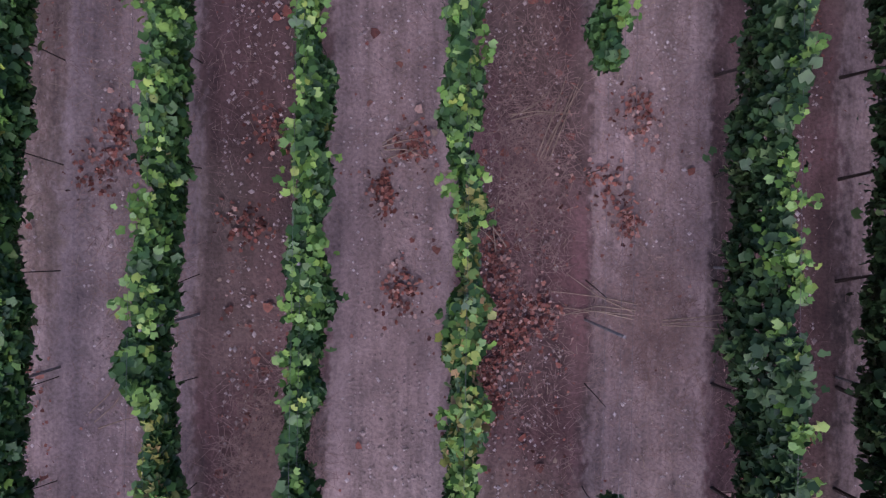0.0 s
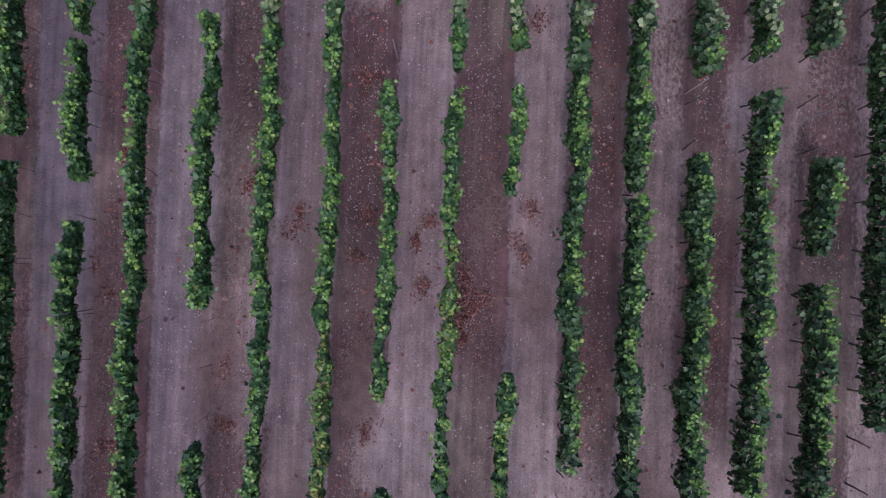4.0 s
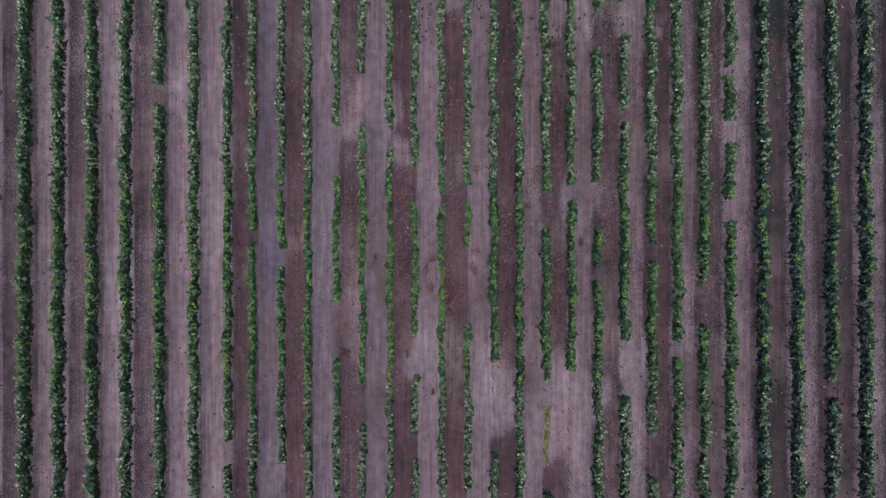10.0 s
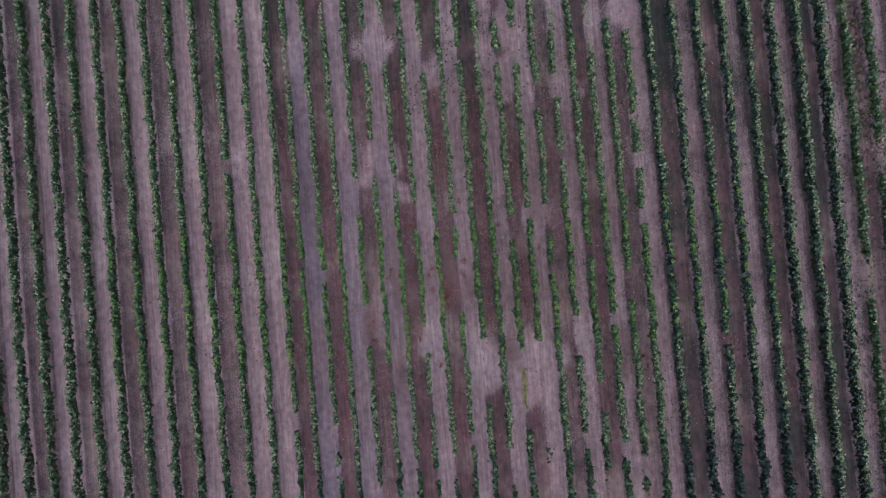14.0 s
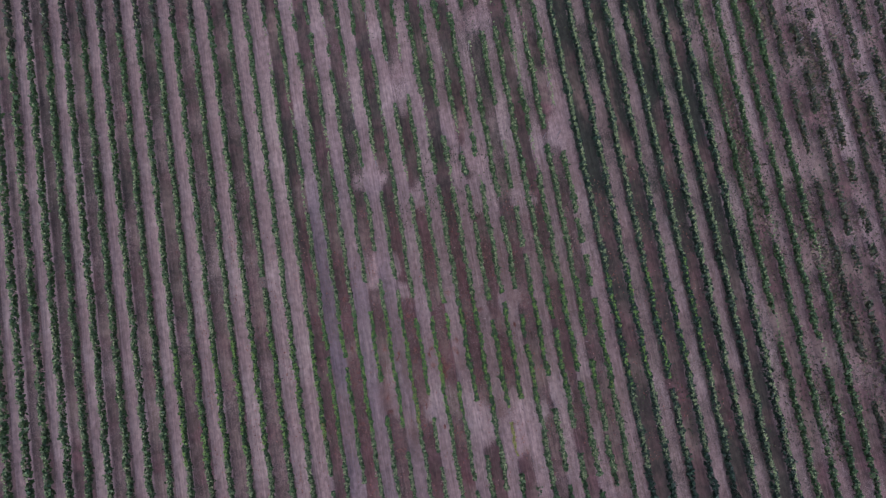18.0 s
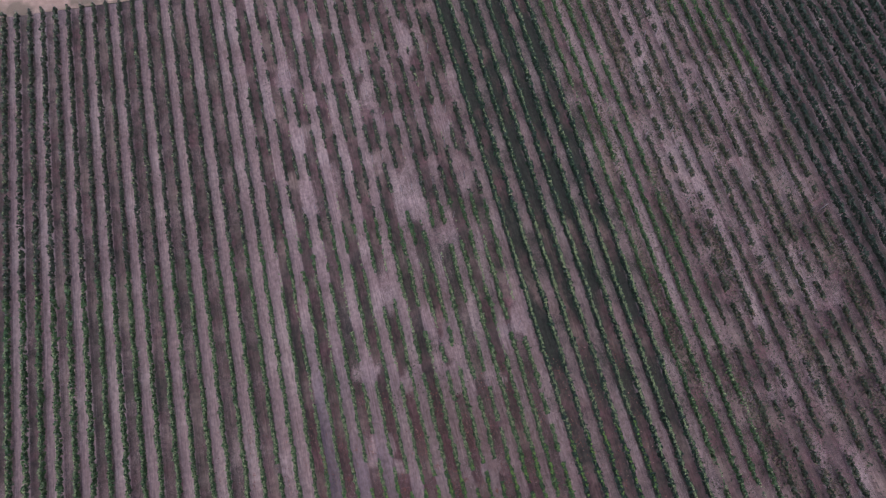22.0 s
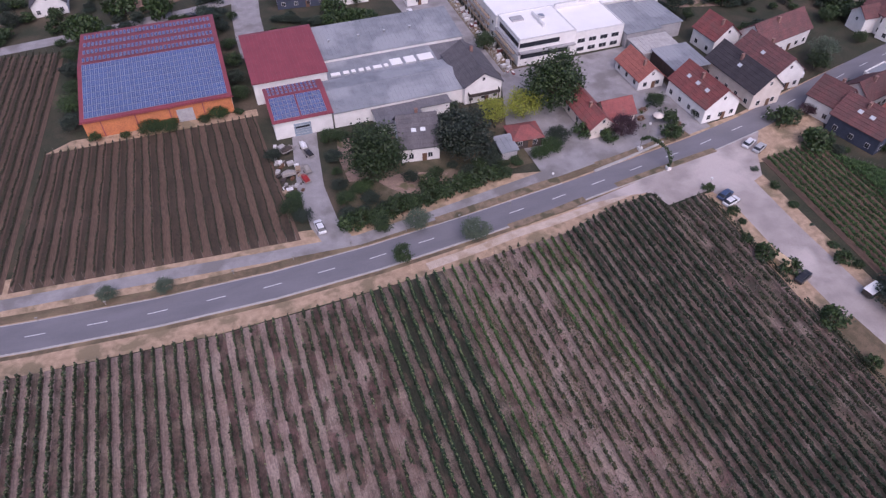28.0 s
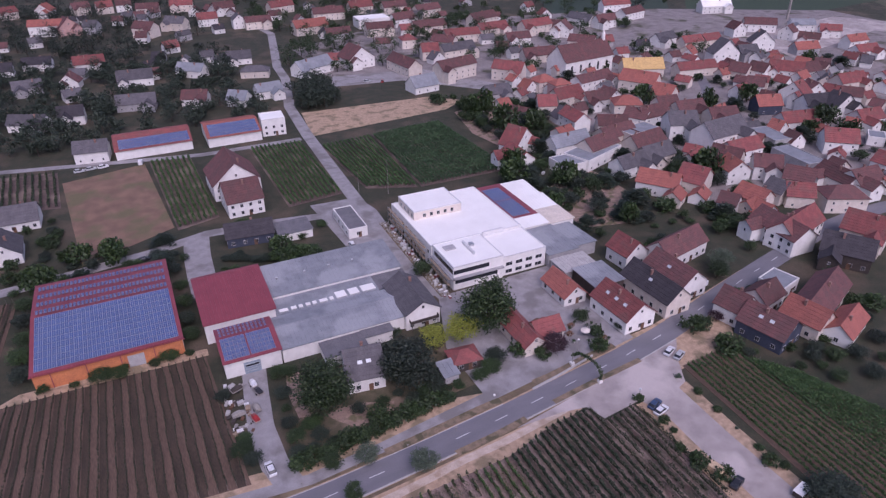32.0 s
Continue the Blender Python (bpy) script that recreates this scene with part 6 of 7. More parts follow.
field((-49, 107.0), (7.5, 102.6), (5.2, 150.4), (-44.6, 151.2), 30, DRYVINE, DRYLANE, "thin dry vine row on brown soil", half=0.14, per_m=40, high=1.4, thin=-1.6, size=0.2, lanes=WEEDLANE)
field((-97, 113.0), (-50, 107.2), (-41.6, 200.5), (-88, 208), 26, DRYVINE, DRYLANE, "thin dry vine row on brown soil", half=0.15, per_m=30, high=1.4, size=0.24, lanes=WEEDLANE)
field((-110, 282), (-31, 265), (-33, 303), (-112, 318), 30, VINEDULL, WEED, "dark green vine row in a far field", per_m=26, half=0.42)
field((7, 227), (22, 231.5), (20, 297), (3, 298), 8, VINEMID, WEED, "dark green vine row beside a stubble field", per_m=36, half=0.42)
field((47, 228), (69, 231), (68.5, 292), (45.5, 295), 12, VINEMID, WEED, "green vine row behind the houses", per_m=36, half=0.42)
field((79, 231), (98, 223.5), (100, 286), (75.5, 283), 12, VINEMID, WEED, "dark green vine row behind the white building", per_m=36, half=0.42)
field((99.5, 223), (140, 223), (137.5, 290), (101.8, 286.5), 26, mat("dense_green_leaf", (0.045, 0.095, 0.034), (0.034, 0.075, 0.028), 0.3, 4, rough=0.6, bump=0.1), WEED, "dense green vine row behind the white building", per_m=26, half=0.45)
field((112.6, 26), (131, 26), (132.5, 94), (115.6, 93), 10, VINEMID, DRYLANE, "green vine row beside the gravel track", per_m=60, size=0.24, half=0.26)
field((131, 26), (158, 26), (139, 79), (132.5, 88), 13, VINEMID, DRYLANE, "green vine row beside the gravel track", per_m=60, size=0.24, half=0.26)
slab("far_field", [(420, 420), (470, 390), (700, 420), (900, 640), (600, 620)], mat("far_green_field", (0.045, 0.07, 0.038), (0.035, 0.055, 0.032), 0.01, 0.8, bump=0.0), -0.04, "dark green field beyond the village")
slab("far_field", [(330, 470), (420, 440), (520, 560), (400, 640)], mat("far_dark_field", (0.04, 0.06, 0.04), (0.03, 0.05, 0.034), 0.01, 0.8, bump=0.0), -0.04, "dark green field beyond the roofs")

# ---- trees ----
def crown_points(n, r, z0, z1, clumps, seed, shape="round"):
    g = np.random.default_rng(seed)
    out = []
    for i in range(clumps):
        a, u = g.uniform(0, math.tau), g.uniform(-0.75, 1.0)
        rad = math.sqrt(max(0.0, 1 - u * u)) if shape == "round" else (1 - (u + 0.75) / 1.75) * 0.95 + 0.05
        f = g.uniform(0.5, 1.05)
        c = np.array([math.cos(a) * rad * r * f, math.sin(a) * rad * r * f, (z0 + z1) / 2 + u * (z1 - z0) / 2 * (f if shape == "round" else 1)])
        s = r * g.uniform(0.16, 0.27)
        out.append(c + np.clip(g.normal(0, 1, (n // clumps, 3)), -1.5, 1.5) * np.array([s, s, s * 0.75]))
    return np.concatenate(out)


def tree_template(name, leaf, seed, n, size, shape="round", h=8.0, r=3.2, clumps=46, z0=1.6, label="", category="tree"):
    t = thing(name, pose(0, 0, -500), label, category)
    rr = random.Random(seed)
    bm = bmesh.new()
    top = h * (0.62 if shape == "round" else 0.95)
    tube(bm, [(0, 0, -0.2), (0.05, 0.03, h * 0.22), (0.12, -0.05, h * 0.42), (0, 0, top)], [r * 0.085, r * 0.065, r * 0.045, 0.03], 7)
    for i in range(7 if shape == "round" else 0):
        a = i * 2.4 + rr.random()
        z = h * rr.uniform(0.24, 0.5)
        tube(bm, [(0.05, 0, z), (math.cos(a) * r * 0.4, math.sin(a) * r * 0.4, z + h * 0.14), (math.cos(a) * r * 0.75, math.sin(a) * r * 0.75, z + h * 0.24)], [r * 0.035, r * 0.022, 0.02], 5)
    part("trunk", bm, BARK, t)
    vs, fs = leaf_cloud(crown_points(n, r, z0, h, clumps, seed, shape), size, 0.3)
    mesh_from("crown", vs, fs, leaf, t)
    return t


T = {}
for k, leaf, word in (("green", LEAF, "green"), ("dark", LEAFDARK, "dark green"), ("yellow", LEAFYELLOW, "yellow-green"), ("plum", LEAFPLUM, "dark red-leaved"), ("grey", LEAFGREY, "grey-green")):
    T[k] = [tree_template("tree", leaf, 31 * q + len(T) * 7 + 3, 2300 if k in ("green", "dark") else 3400, 0.31 if k in ("green", "dark") else 0.24, label=f"{word} broad-crowned tree beside the houses", clumps=58 + 8 * q) for q in range(3 if k in ("green", "dark") else 1)]
T["big"] = [tree_template("tree", LEAF, 91, 7000, 0.22, label="large dark green garden tree", clumps=80, z0=0.7), tree_template("tree", LEAFDARK, 92, 7000, 0.22, label="large very dark evergreen tree", clumps=90, z0=0.7)]
T["cone"] = [tree_template("conifer", LEAFDARK, 77, 1500, 0.34, "cone", 9.0, 2.3, 80, 0.5, "dark narrow conifer among the houses", "conifer")]
T["bush"] = [tree_template("bush", LEAF, 60 + q, 800, 0.25, h=2.2, r=1.5, clumps=24, z0=0.1, label="dark green rounded garden bush", category="bush") for q in range(3)]
T["drybush"] = [tree_template("bush", LEAFGREY, 66, 1000, 0.2, h=2.0, r=1.4, clumps=24, z0=0.1, label="pale grey-green bush beside the path", category="bush")]
used = set()


def plant(kind, x, y, h, r=None, q=0):
    """Set one tree or bush of a kind at x, y with height h and crown radius r."""
    t = T[kind][q % len(T[kind])]
    base_h, base_r = {"cone": (9.0, 2.3), "bush": (2.2, 1.5), "drybush": (2.0, 1.4)}.get(kind, (8.0, 3.2))
    sx, sz = (r or h * base_r / base_h) / base_r, h / base_h
    m = pose(x, y, 0, 0, 0, (x * 37 + y * 61) % 360) @ Matrix.Diagonal((sx, sx, sz, 1))
    if t.name in used:
        return copy_thing(t, m)
    used.add(t.name)
    t.matrix_basis = m
    return t


# gardens behind the path
plant("big", 28.6, 119.0, 11.5, 6.1, 0)
plant("big", 49.6, 118.0, 12.0, 5.9, 1)
plant("big", 77.8, 128.6, 10.5, 3.3, 0)
plant("dark", 86.0, 134.5, 5.0, 2.8, 1)
plant("yellow", 61.0, 127.4, 7.0, 3.4)
plant("yellow", 69.4, 127.6, 8.2, 4.0)
plant("bush", 79.7, 115.4, 3.6, 2.3)
plant("bush", 85.2, 111.6, 2.8, 2.0, 1)
plant("plum", 89.0, 112.2, 5.0, 3.0)
plant("grey", 159.0, 124.0, 7.0, 3.6)
plant("green", 155.0, 121.0, 5.5, 2.8, 1)
plant("green", 25.8, 89.6, 4.2, 1.8)
plant("grey", 42.1, 90.8, 5.4, 2.4)
plant("grey", 31.8, 98.2, 4.8, 2.2)
plant("green", 24.4, 99.9, 4.8, 2.3, 1)
plant("grey", -30.4, 99.3, 2.8, 1.5)
plant("grey", -20.1, 97.7, 2.8, 1.5)
plant("green", 56.0, 160.5, 4.2, 2.2, 1)
plant("green", 72.5, 162.0, 5.0, 2.6, 2)
plant("green", 53.5, 136.8, 3.6, 2.0, 2)
plant("dark", 47.0, 128.5, 5.0, 2.6)
plant("green", 103.5, 120.5, 5.5, 2.6, 2)
plant("bush", 103.0, 113.0, 3.0, 1.9, 2)
plant("dark", 111.0, 112.5, 4.0, 1.9)
plant("bush", 100.0, 108.0, 2.2, 1.5)
plant("plum", 138.6, 104.4, 4.6, 2.2)
plant("bush", 132.5, 103.1, 2.0, 1.6)
plant("dark", 151.5, 82.5, 4.2, 2.6)
plant("green", 147.0, 77.0, 3.6, 2.4)
for i, (x, y, h) in enumerate(((-33.5, 252, 4.6), (-33, 244, 4.0), (-62, 246, 6.0), (-60, 232, 5.2), (-36, 236, 4.2), (-57, 221, 5.0), (-39, 217, 4.0), (-35, 226, 3.6), (-64, 258, 6.0), (-53, 243, 4.0))):
    plant("dark" if i % 2 else "green", x, y, h, h * 0.5, i)
plant("bush", 128.5, 103.6, 2.6, 1.9)
for i, (x, y, h, r) in enumerate(((-33, 153, 4.0, 2.6), (-20, 152.2, 4.2, 3.0), (-15.5, 152.0, 3.6, 2.8), (-26, 152.4, 2.4, 2.0), (-3.5, 153.2, 4.0, 2.6), (-7.0, 152.4, 2.6, 1.8), (1.6, 152.6, 3.2, 2.0))):
    plant("green", x, y, h, r, i)
for i, (x, y, h, r) in enumerate(((-38, 160, 6, 3.2), (-38.5, 168, 6.5, 3.4), (-38, 177, 5.5, 3.0), (-38.5, 186, 6, 3.4), (-39, 195, 5, 3), (3.2, 160, 5, 2.6), (3.0, 168, 5.5, 2.8), (3.6, 177, 5.2, 2.6), (3.4, 187, 4.5, 2.4), (2.6, 198, 5, 2.6), (20.5, 134, 4, 2.4), (23.5, 133.6, 3.6, 2.2), (9.2, 108.5, 3.4, 2.4), (7.4, 112.0, 3.6, 2.6), (8.8, 115.5, 2.8, 2.0), (6.5, 131.5, 3.6, 2.2))):
    plant("dark" if i % 3 == 0 else "green", x, y, h, r, i)
# hedge along the path, and shrubs of the garden
for i in range(15):
    f = i / 14
    plant("bush", 18.5 + 37 * f, 102.6 + 5.6 * f + 0.5 * math.sin(i * 2.1), 1.9 + 0.5 * math.sin(i * 1.7), 1.5, i)
    if i % 3 == 1:
        plant("dark" if i % 4 == 1 else "bush", 19.5 + 37 * f, 105.2 + 5.4 * f + 0.7 * math.sin(i * 1.1), 2.4 + 0.6 * math.sin(i * 2.9), 1.7, i)
for i, (x, y, h, r) in enumerate(((18.6, 106.5, 2.8, 2.2), (19.2, 111, 3.2, 2.3), (19.0, 116, 3.4, 2.2), (19.5, 121, 3.0, 2.0), (20, 126.5, 3.2, 2.2), (24, 114, 3, 2.4), (35, 113.5, 3, 2.2), (41, 113, 2.6, 2), (54.5, 113.5, 4.4, 3), (60, 110.5, 3.6, 2.6), (57, 116.5, 3.6, 2.4), (70.5, 113.0, 4.2, 3.0), (73.6, 116.0, 4.4, 3.2), (66.5, 111.6, 2.8, 2.4), (30, 106.6, 2.4, 2.0), (36, 124, 2.4, 1.6), (24.5, 109.5, 3.0, 2.2), (22.6, 113.5, 2.6, 1.9), (48.2, 110.8, 3.4, 2.4), (51.5, 112.6, 3.0, 2.2), (45.6, 114.6, 2.2, 1.5), (56.6, 110.6, 3.4, 2.3), (26.6, 106.0, 2.2, 1.7))):
    plant("green" if i % 2 else "dark", x, y, h, r, i)
# shrubs beside the gravel track
for i, (x, y, h) in enumerate(((96.8, 87.6, 1.1), (97.5, 79.3, 1.3), (97.3, 76.0, 0.9), (95.4, 66.0, 1.9), (97.8, 61.4, 2.0), (94.8, 71.2, 1.3), (96.2, 47.7, 2.2), (96.4, 38.0, 1.5))):
    plant("bush", x, y, h, h * 0.72, i)
for i in range(7):
    plant("bush" if i % 3 else "drybush", 111.4 + 0.4 * math.sin(i * 1.3), 90.0 - i * 6.5, 0.9 + 0.3 * math.sin(i * 2.7), 0.8, i)
plant("big", 112.4, 47.0, 3.6, 2.6, 1)
plant("bush", 109.8, 60.0, 1.6, 1.3, 1)
for i, (x, y, h, r) in enumerate(((142, 79, 5, 3.2), (148, 80.5, 5, 3.2), (153, 78, 6, 3.8), (159, 76, 6.5, 4), (147, 72, 5, 3.4), (156, 69, 6.5, 4.2), (164, 72, 6, 4), (170, 78, 6, 4), (160, 62, 5.5, 3.6), (176, 86, 5, 3.2), (182, 92, 5, 3), (168, 60, 6, 4), (178, 68, 6, 4))):
    plant("dark" if i % 2 else "green", x, y, h * 0.8, r * 0.72, i)
# shrubs behind the red-roofed hall
for i in range(22):
    x, y = 15.5 + (i * 7.3) % 32, 184.5 + (i * 4.1) % 15
    if (x * 3.7 + y) % 3 < 2.2:
        plant(("bush", "green", "dark", "bush")[i % 4], x, y, 2.2 + (i * 1.7) % 2.0, 1.8 + (i * 0.9) % 1.0, i)
# trees between the roofs: scattered, kept off the houses, lanes and fields
LANES = [(70, 150), (72, 230), (74, 300), (77, 347), (88, 400), (90, 430), (108, 526)]


def free(x, y, r):
    if any((x - a) ** 2 + (y - b) ** 2 < (c * 0.8 + r * 0.55) ** 2 for a, b, c in FOOT):
        return False
    if any(abs(x - a) < r + 4 and abs(y - b) < 36 and abs(x - a - (y - b) * 0.05) < r + 3.5 for a, b in LANES):
        return False
    boxes = ((-36, 2, 152, 198), (20, 46, 222, 268), (140, 172, 112, 152), (4, 72, 136, 183), (74, 134, 145, 201), (44, 142, 220, 296), (-34, 24, 222, 302), (-70, -30, 212, 266), (-115, -29, 262, 320), (-11, 68, 300, 330), (76, 160, 297, 334), (104, 190, 320, 385), (10, 20, 178, 220), (56, 74, 190, 232), (-48, 6, 100, 156), (-95, -42, 105, 212), (390, 700, 290, 480))
    return not any(x0 - r * 0.6 < x < x1 + r * 0.6 and y0 - r * 0.6 < y < y1 + r * 0.6 for x0, x1, y0, y1 in boxes)


tr = random.Random(5)
# small outbuildings and back houses between the old houses
made = 0
for _ in range(2600):
    x, y = tr.uniform(165, 430), tr.uniform(140, 345)
    if made < 95 and y > 128 + 0.25 * abs(x - 240) and free(x, y, 3.2):
        house(x, y, tr.choice((8, -60, 20, -75, 95)) + tr.uniform(-12, 12), tr.uniform(6.0, 9.5), tr.uniform(5.5, 7.5), tr.uniform(2.8, 4.6), tr.choice("aag"), tr.choice((REDTILE, BROWNTILE, REDTILE, ORANGETILE, GREYTILE, BROWNTILE)), tr.choice((WHITEWALL, WHITEWALL, CREAMWALL)), near=False)
        made += 1
for _ in range(2600):
    x, y = tr.uniform(-150, 330), tr.uniform(345, 640)
    if made < 165 and free(x, y, 3.4):
        house(x, y, tr.uniform(-30, 30), tr.uniform(7.0, 10.5), tr.uniform(6.5, 8.5), tr.uniform(3.0, 4.6), tr.choice("aag"), tr.choice((REDTILE, BROWNTILE, GREYTILE, DARKTILE, BROWNTILE)), tr.choice((WHITEWALL, WHITEWALL, GREYWALL)), near=False)
        made += 1
ZONES = (((160, 420, 230, 335), 60), ((132, 215, 128, 235), 56), ((205, 330, 135, 250), 36), ((-60, 60, 198, 228), 30), ((150, 200, 240, 312), 36))
for (x0, x1, y0, y1), n in ZONES:
    made = 0
    for _ in range(n * 6):
        x, y, h = tr.uniform(x0, x1), tr.uniform(y0, y1), tr.uniform(4.0, 9.0)
        r = h * tr.uniform(0.38, 0.52)
        if made < n and free(x, y, r):
            plant(tr.choice(("green", "green", "dark", "dark", "cone", "bush")), x, y, (h if h > 5 else h * 0.7) * (0.65 if x < 65 else 1.0), r * (0.75 if x < 65 else 1.0), tr.randrange(3))
            FOOT.append((x, y, r * 0.55))
            made += 1


# low shrubs and hedges of the gardens behind the old houses
gr = random.Random(23)
for (x0, x1, y0, y1), n in (((136, 205, 140, 236), 56), ((-66, -30, 205, 262), 26), ((128, 186, 84, 112), 16), ((150, 205, 238, 330), 46)):
    made = 0
    for _ in range(n * 8):
        x, y, h = gr.uniform(x0, x1), gr.uniform(y0, y1), gr.uniform(1.4, 3.2)
        if made < n and not any((x - a) ** 2 + (y - b) ** 2 < (c * 0.72 + 0.8) ** 2 for a, b, c in FOOT):
            plant(gr.choice(("bush", "bush", "bush", "green", "dark")), x, y, h, h * gr.uniform(0.6, 0.95), gr.randrange(3))
            made += 1


def far_trees(x0, x1, y0, y1, n, leaf, label, tall=(4.5, 10.0), each=340):
    """Tree cover of the farther village, too many to count: crowns of clumped leaves over thin trunks."""
    pts, trunks = [], bmesh.new()
    made = 0
    for q in range(n * 7):
        x, y, h = tr.uniform(x0, x1), tr.uniform(y0, y1), tr.uniform(*tall)
        r = h * tr.uniform(0.42, 0.58)
        if made < n and free(x, y, r * 0.45):
            FOOT.append((x, y, r * 0.45))
            c = crown_points(each, r, 0.8, h, 22, made * 3 + int(x0) + 500)
            pts.append(c + np.array([x, y, 0]))
            tube(trunks, [(x, y, -0.1), (x, y, h * 0.5)], [r * 0.07, r * 0.04], 4)
            made += 1
    vs, fs = leaf_cloud(np.concatenate(pts), 0.6, 0.4)
    t = tagged(mesh_from("village_trees", vs, fs, leaf), label, "trees", kind="stuff")
    tagged(part("trunks", trunks, BARK, t), kind="stuff")


far_trees(-150, 62, 326, 470, 300, LEAFDARK, "dark garden trees between the far houses")
far_trees(-190, 70, 470, 820, 260, LEAFDARK, "dark trees between the farthest houses", (6, 13))
far_trees(95, 260, 390, 700, 150, LEAF, "garden trees beyond the village square", (6, 12))
far_trees(82, 134, 334, 378, 42, LEAFDARK, "dense dark wood beside the village square", (7, 11))
far_trees(200, 460, 335, 560, 110, LEAF, "garden trees among the old village roofs", (4.5, 9))
far_trees(420, 640, 400, 640, 40, LEAFDARK, "trees at the far edge of the village", (6, 12))
for group in T.values():
    for t in group:
        if t.name not in used:
            for o in (*t.children, t):
                bpy.data.objects.remove(o)

# ---- cars ----
def paint(name, c, rough=0.3):
    return mat(name, c, tuple(v * 0.9 for v in c), 1.0, 6, rough=rough, bump=0.0)


CARWHITE, CARBLACK, CARBLUE, CARSILVER, CARRED = paint("white_car_paint", (0.72, 0.72, 0.74)), paint("black_car_paint", (0.03, 0.03, 0.035)), paint("blue_car_paint", (0.05, 0.08, 0.16)), paint("silver_car_paint", (0.45, 0.46, 0.48)), paint("red_car_paint", (0.32, 0.03, 0.03))
HEADLIGHT = paint("headlight_glass", (0.6, 0.62, 0.64), 0.15)


def body_loft(sections):
    """A closed body from cross sections: (x, half width low, half width high, z low, z high)."""
    bm = bmesh.new()
    rings = []
    for x, wl, wh, zl, zh in sections:
        zm = zl + (zh - zl) * 0.55
        rings.append([bm.verts.new(p) for p in ((x, -wl, zl), (x, wl, zl), (x, wl * 1.02, zm), (x, wh, zh), (x, -wh, zh), (x, -wl * 1.02, zm))])
    for a, b in zip(rings, rings[1:]):
        for i in range(6):
            bm.faces.new((a[i], a[(i + 1) % 6], b[(i + 1) % 6], b[i]))
    bm.faces.new(rings[0])
    bm.faces.new(rings[-1][::-1])
    bmesh.ops.recalc_face_normals(bm, faces=bm.faces)
    for f in bm.faces:
        f.smooth = False
    return bm


wheel_bm = bmesh.new()
tube(wheel_bm, [(0, -0.1, 0), (0, 0.1, 0)], [0.32, 0.32], 14)
bmesh.ops.recalc_face_normals(wheel_bm, faces=wheel_bm.faces)
ob = part("wheel", wheel_bm, TYRE)
WHEEL = ob.data
bpy.data.objects.remove(ob)


def car(x, y, rot, colour, label, van=False):
    c = thing("car", pose(x, y, 0, 0, 0, rot), label, "car", "parked cars")
    h = 1.95 if van else 0.95
    part("body", body_loft([(-2.15, 0.72, 0.66, 0.35, h * 0.9), (-2.0, 0.84, 0.8, 0.25, h), (-0.2, 0.88, 0.84, 0.22, h), (0.9, 0.88, 0.84, 0.22, h if not van else 1.85), (1.3, 0.87, 0.82, 0.22, 0.95), (1.95, 0.82, 0.74, 0.25, 0.82), (2.15, 0.7, 0.6, 0.35, 0.7)]), colour, c)
    if not van:
        part("cabin_glass", body_loft([(-1.9, 0.74, 0.68, 0.92, 0.98), (-1.45, 0.8, 0.62, 0.92, 1.4), (0.25, 0.8, 0.62, 0.92, 1.42), (1.05, 0.78, 0.7, 0.92, 0.97)]), GLASS, c, "dark tinted windows")
        part("roof", body_loft([(-1.4, 0.62, 0.56, 1.38, 1.47), (0.2, 0.62, 0.56, 1.38, 1.48)]), colour, c)
    else:
        part("windscreen", boxed(0.98, 1.12, -0.72, 0.72, 1.05, 1.7), GLASS, c)
    for px in (-1.35, 1.35):
        for py in (-0.8, 0.8):
            shared("wheel", WHEEL, c, pose(px, py, 0.32))
    for py in (-0.6, 0.6):
        part("headlight", boxed(2.02, 2.17, py - 0.14, py + 0.14, 0.58, 0.7), HEADLIGHT, c)
    return c


car(12.0, 104.6, 95, CARWHITE, "white estate car parked on the driveway")
car(116.2, 98.6, 25, CARWHITE, "white hatchback parked beside dry grass")
car(117.4, 96.2, 25, CARSILVER, "pale silver car parked beside dry grass")
car(99.3, 84.6, 20, CARBLUE, "dark blue car parked beside the vines")
car(99.2, 82.3, 15, CARWHITE, "white car parked beside the vines")
car(98.9, 58.8, 20, CARBLACK, "black car parked under shrubs")
car(147.8, 120.4, 100, CARWHITE, "white van parked at a house corner", True)
car(-5.5, 209.9, 12, CARBLACK, "black car parked behind the solar hall")
car(-24.5, 299.5, 5, CARSILVER, "silver car parked beside a far lane")
car(-15.3, 300.4, 10, CARWHITE, "white car parked beside a far lane")
car(-0.4, 297.8, 80, CARWHITE, "white van parked beside a far lane", True)
car(-20.0, 300.2, 8, CARSILVER, "silver car parked beside a far lane")
car(59.0, 189.5, 85, CARWHITE, "white car parked beside the garage block")
car(176, 349, 30, CARBLACK, "dark car on the village square")
car(130, 372, 10, CARSILVER, "silver car on the village square")
car(138, 368, 70, CARRED, "red car on the village square")

# ---- trailer, tent, machines ----
tent = thing("tent", pose(97.8, 63.2, 0, 0, 0, 12), "cream canvas tent beside the gravel track", "tent")
part("canvas", gable_walls(2.2, 3.2, 1.3, 0.9), mat("cream_canvas", (0.66, 0.50, 0.33), (0.58, 0.44, 0.29), 1, 8, bump=0.1), tent)
part("flap", boxed(-0.5, 0.5, -1.66, -1.6, 0, 1.5), mat("tan_canvas", (0.5, 0.37, 0.24), None, 2, 9, bump=0.1), tent)
tl = thing("trailer", pose(108.6, 51.2, 0, 0, 0, 12), "dark trailer with a white roof sheet", "trailer")
part("body", boxed(-1.8, 1.8, -0.95, 0.95, 0.5, 1.75), DARKWALL, tl)
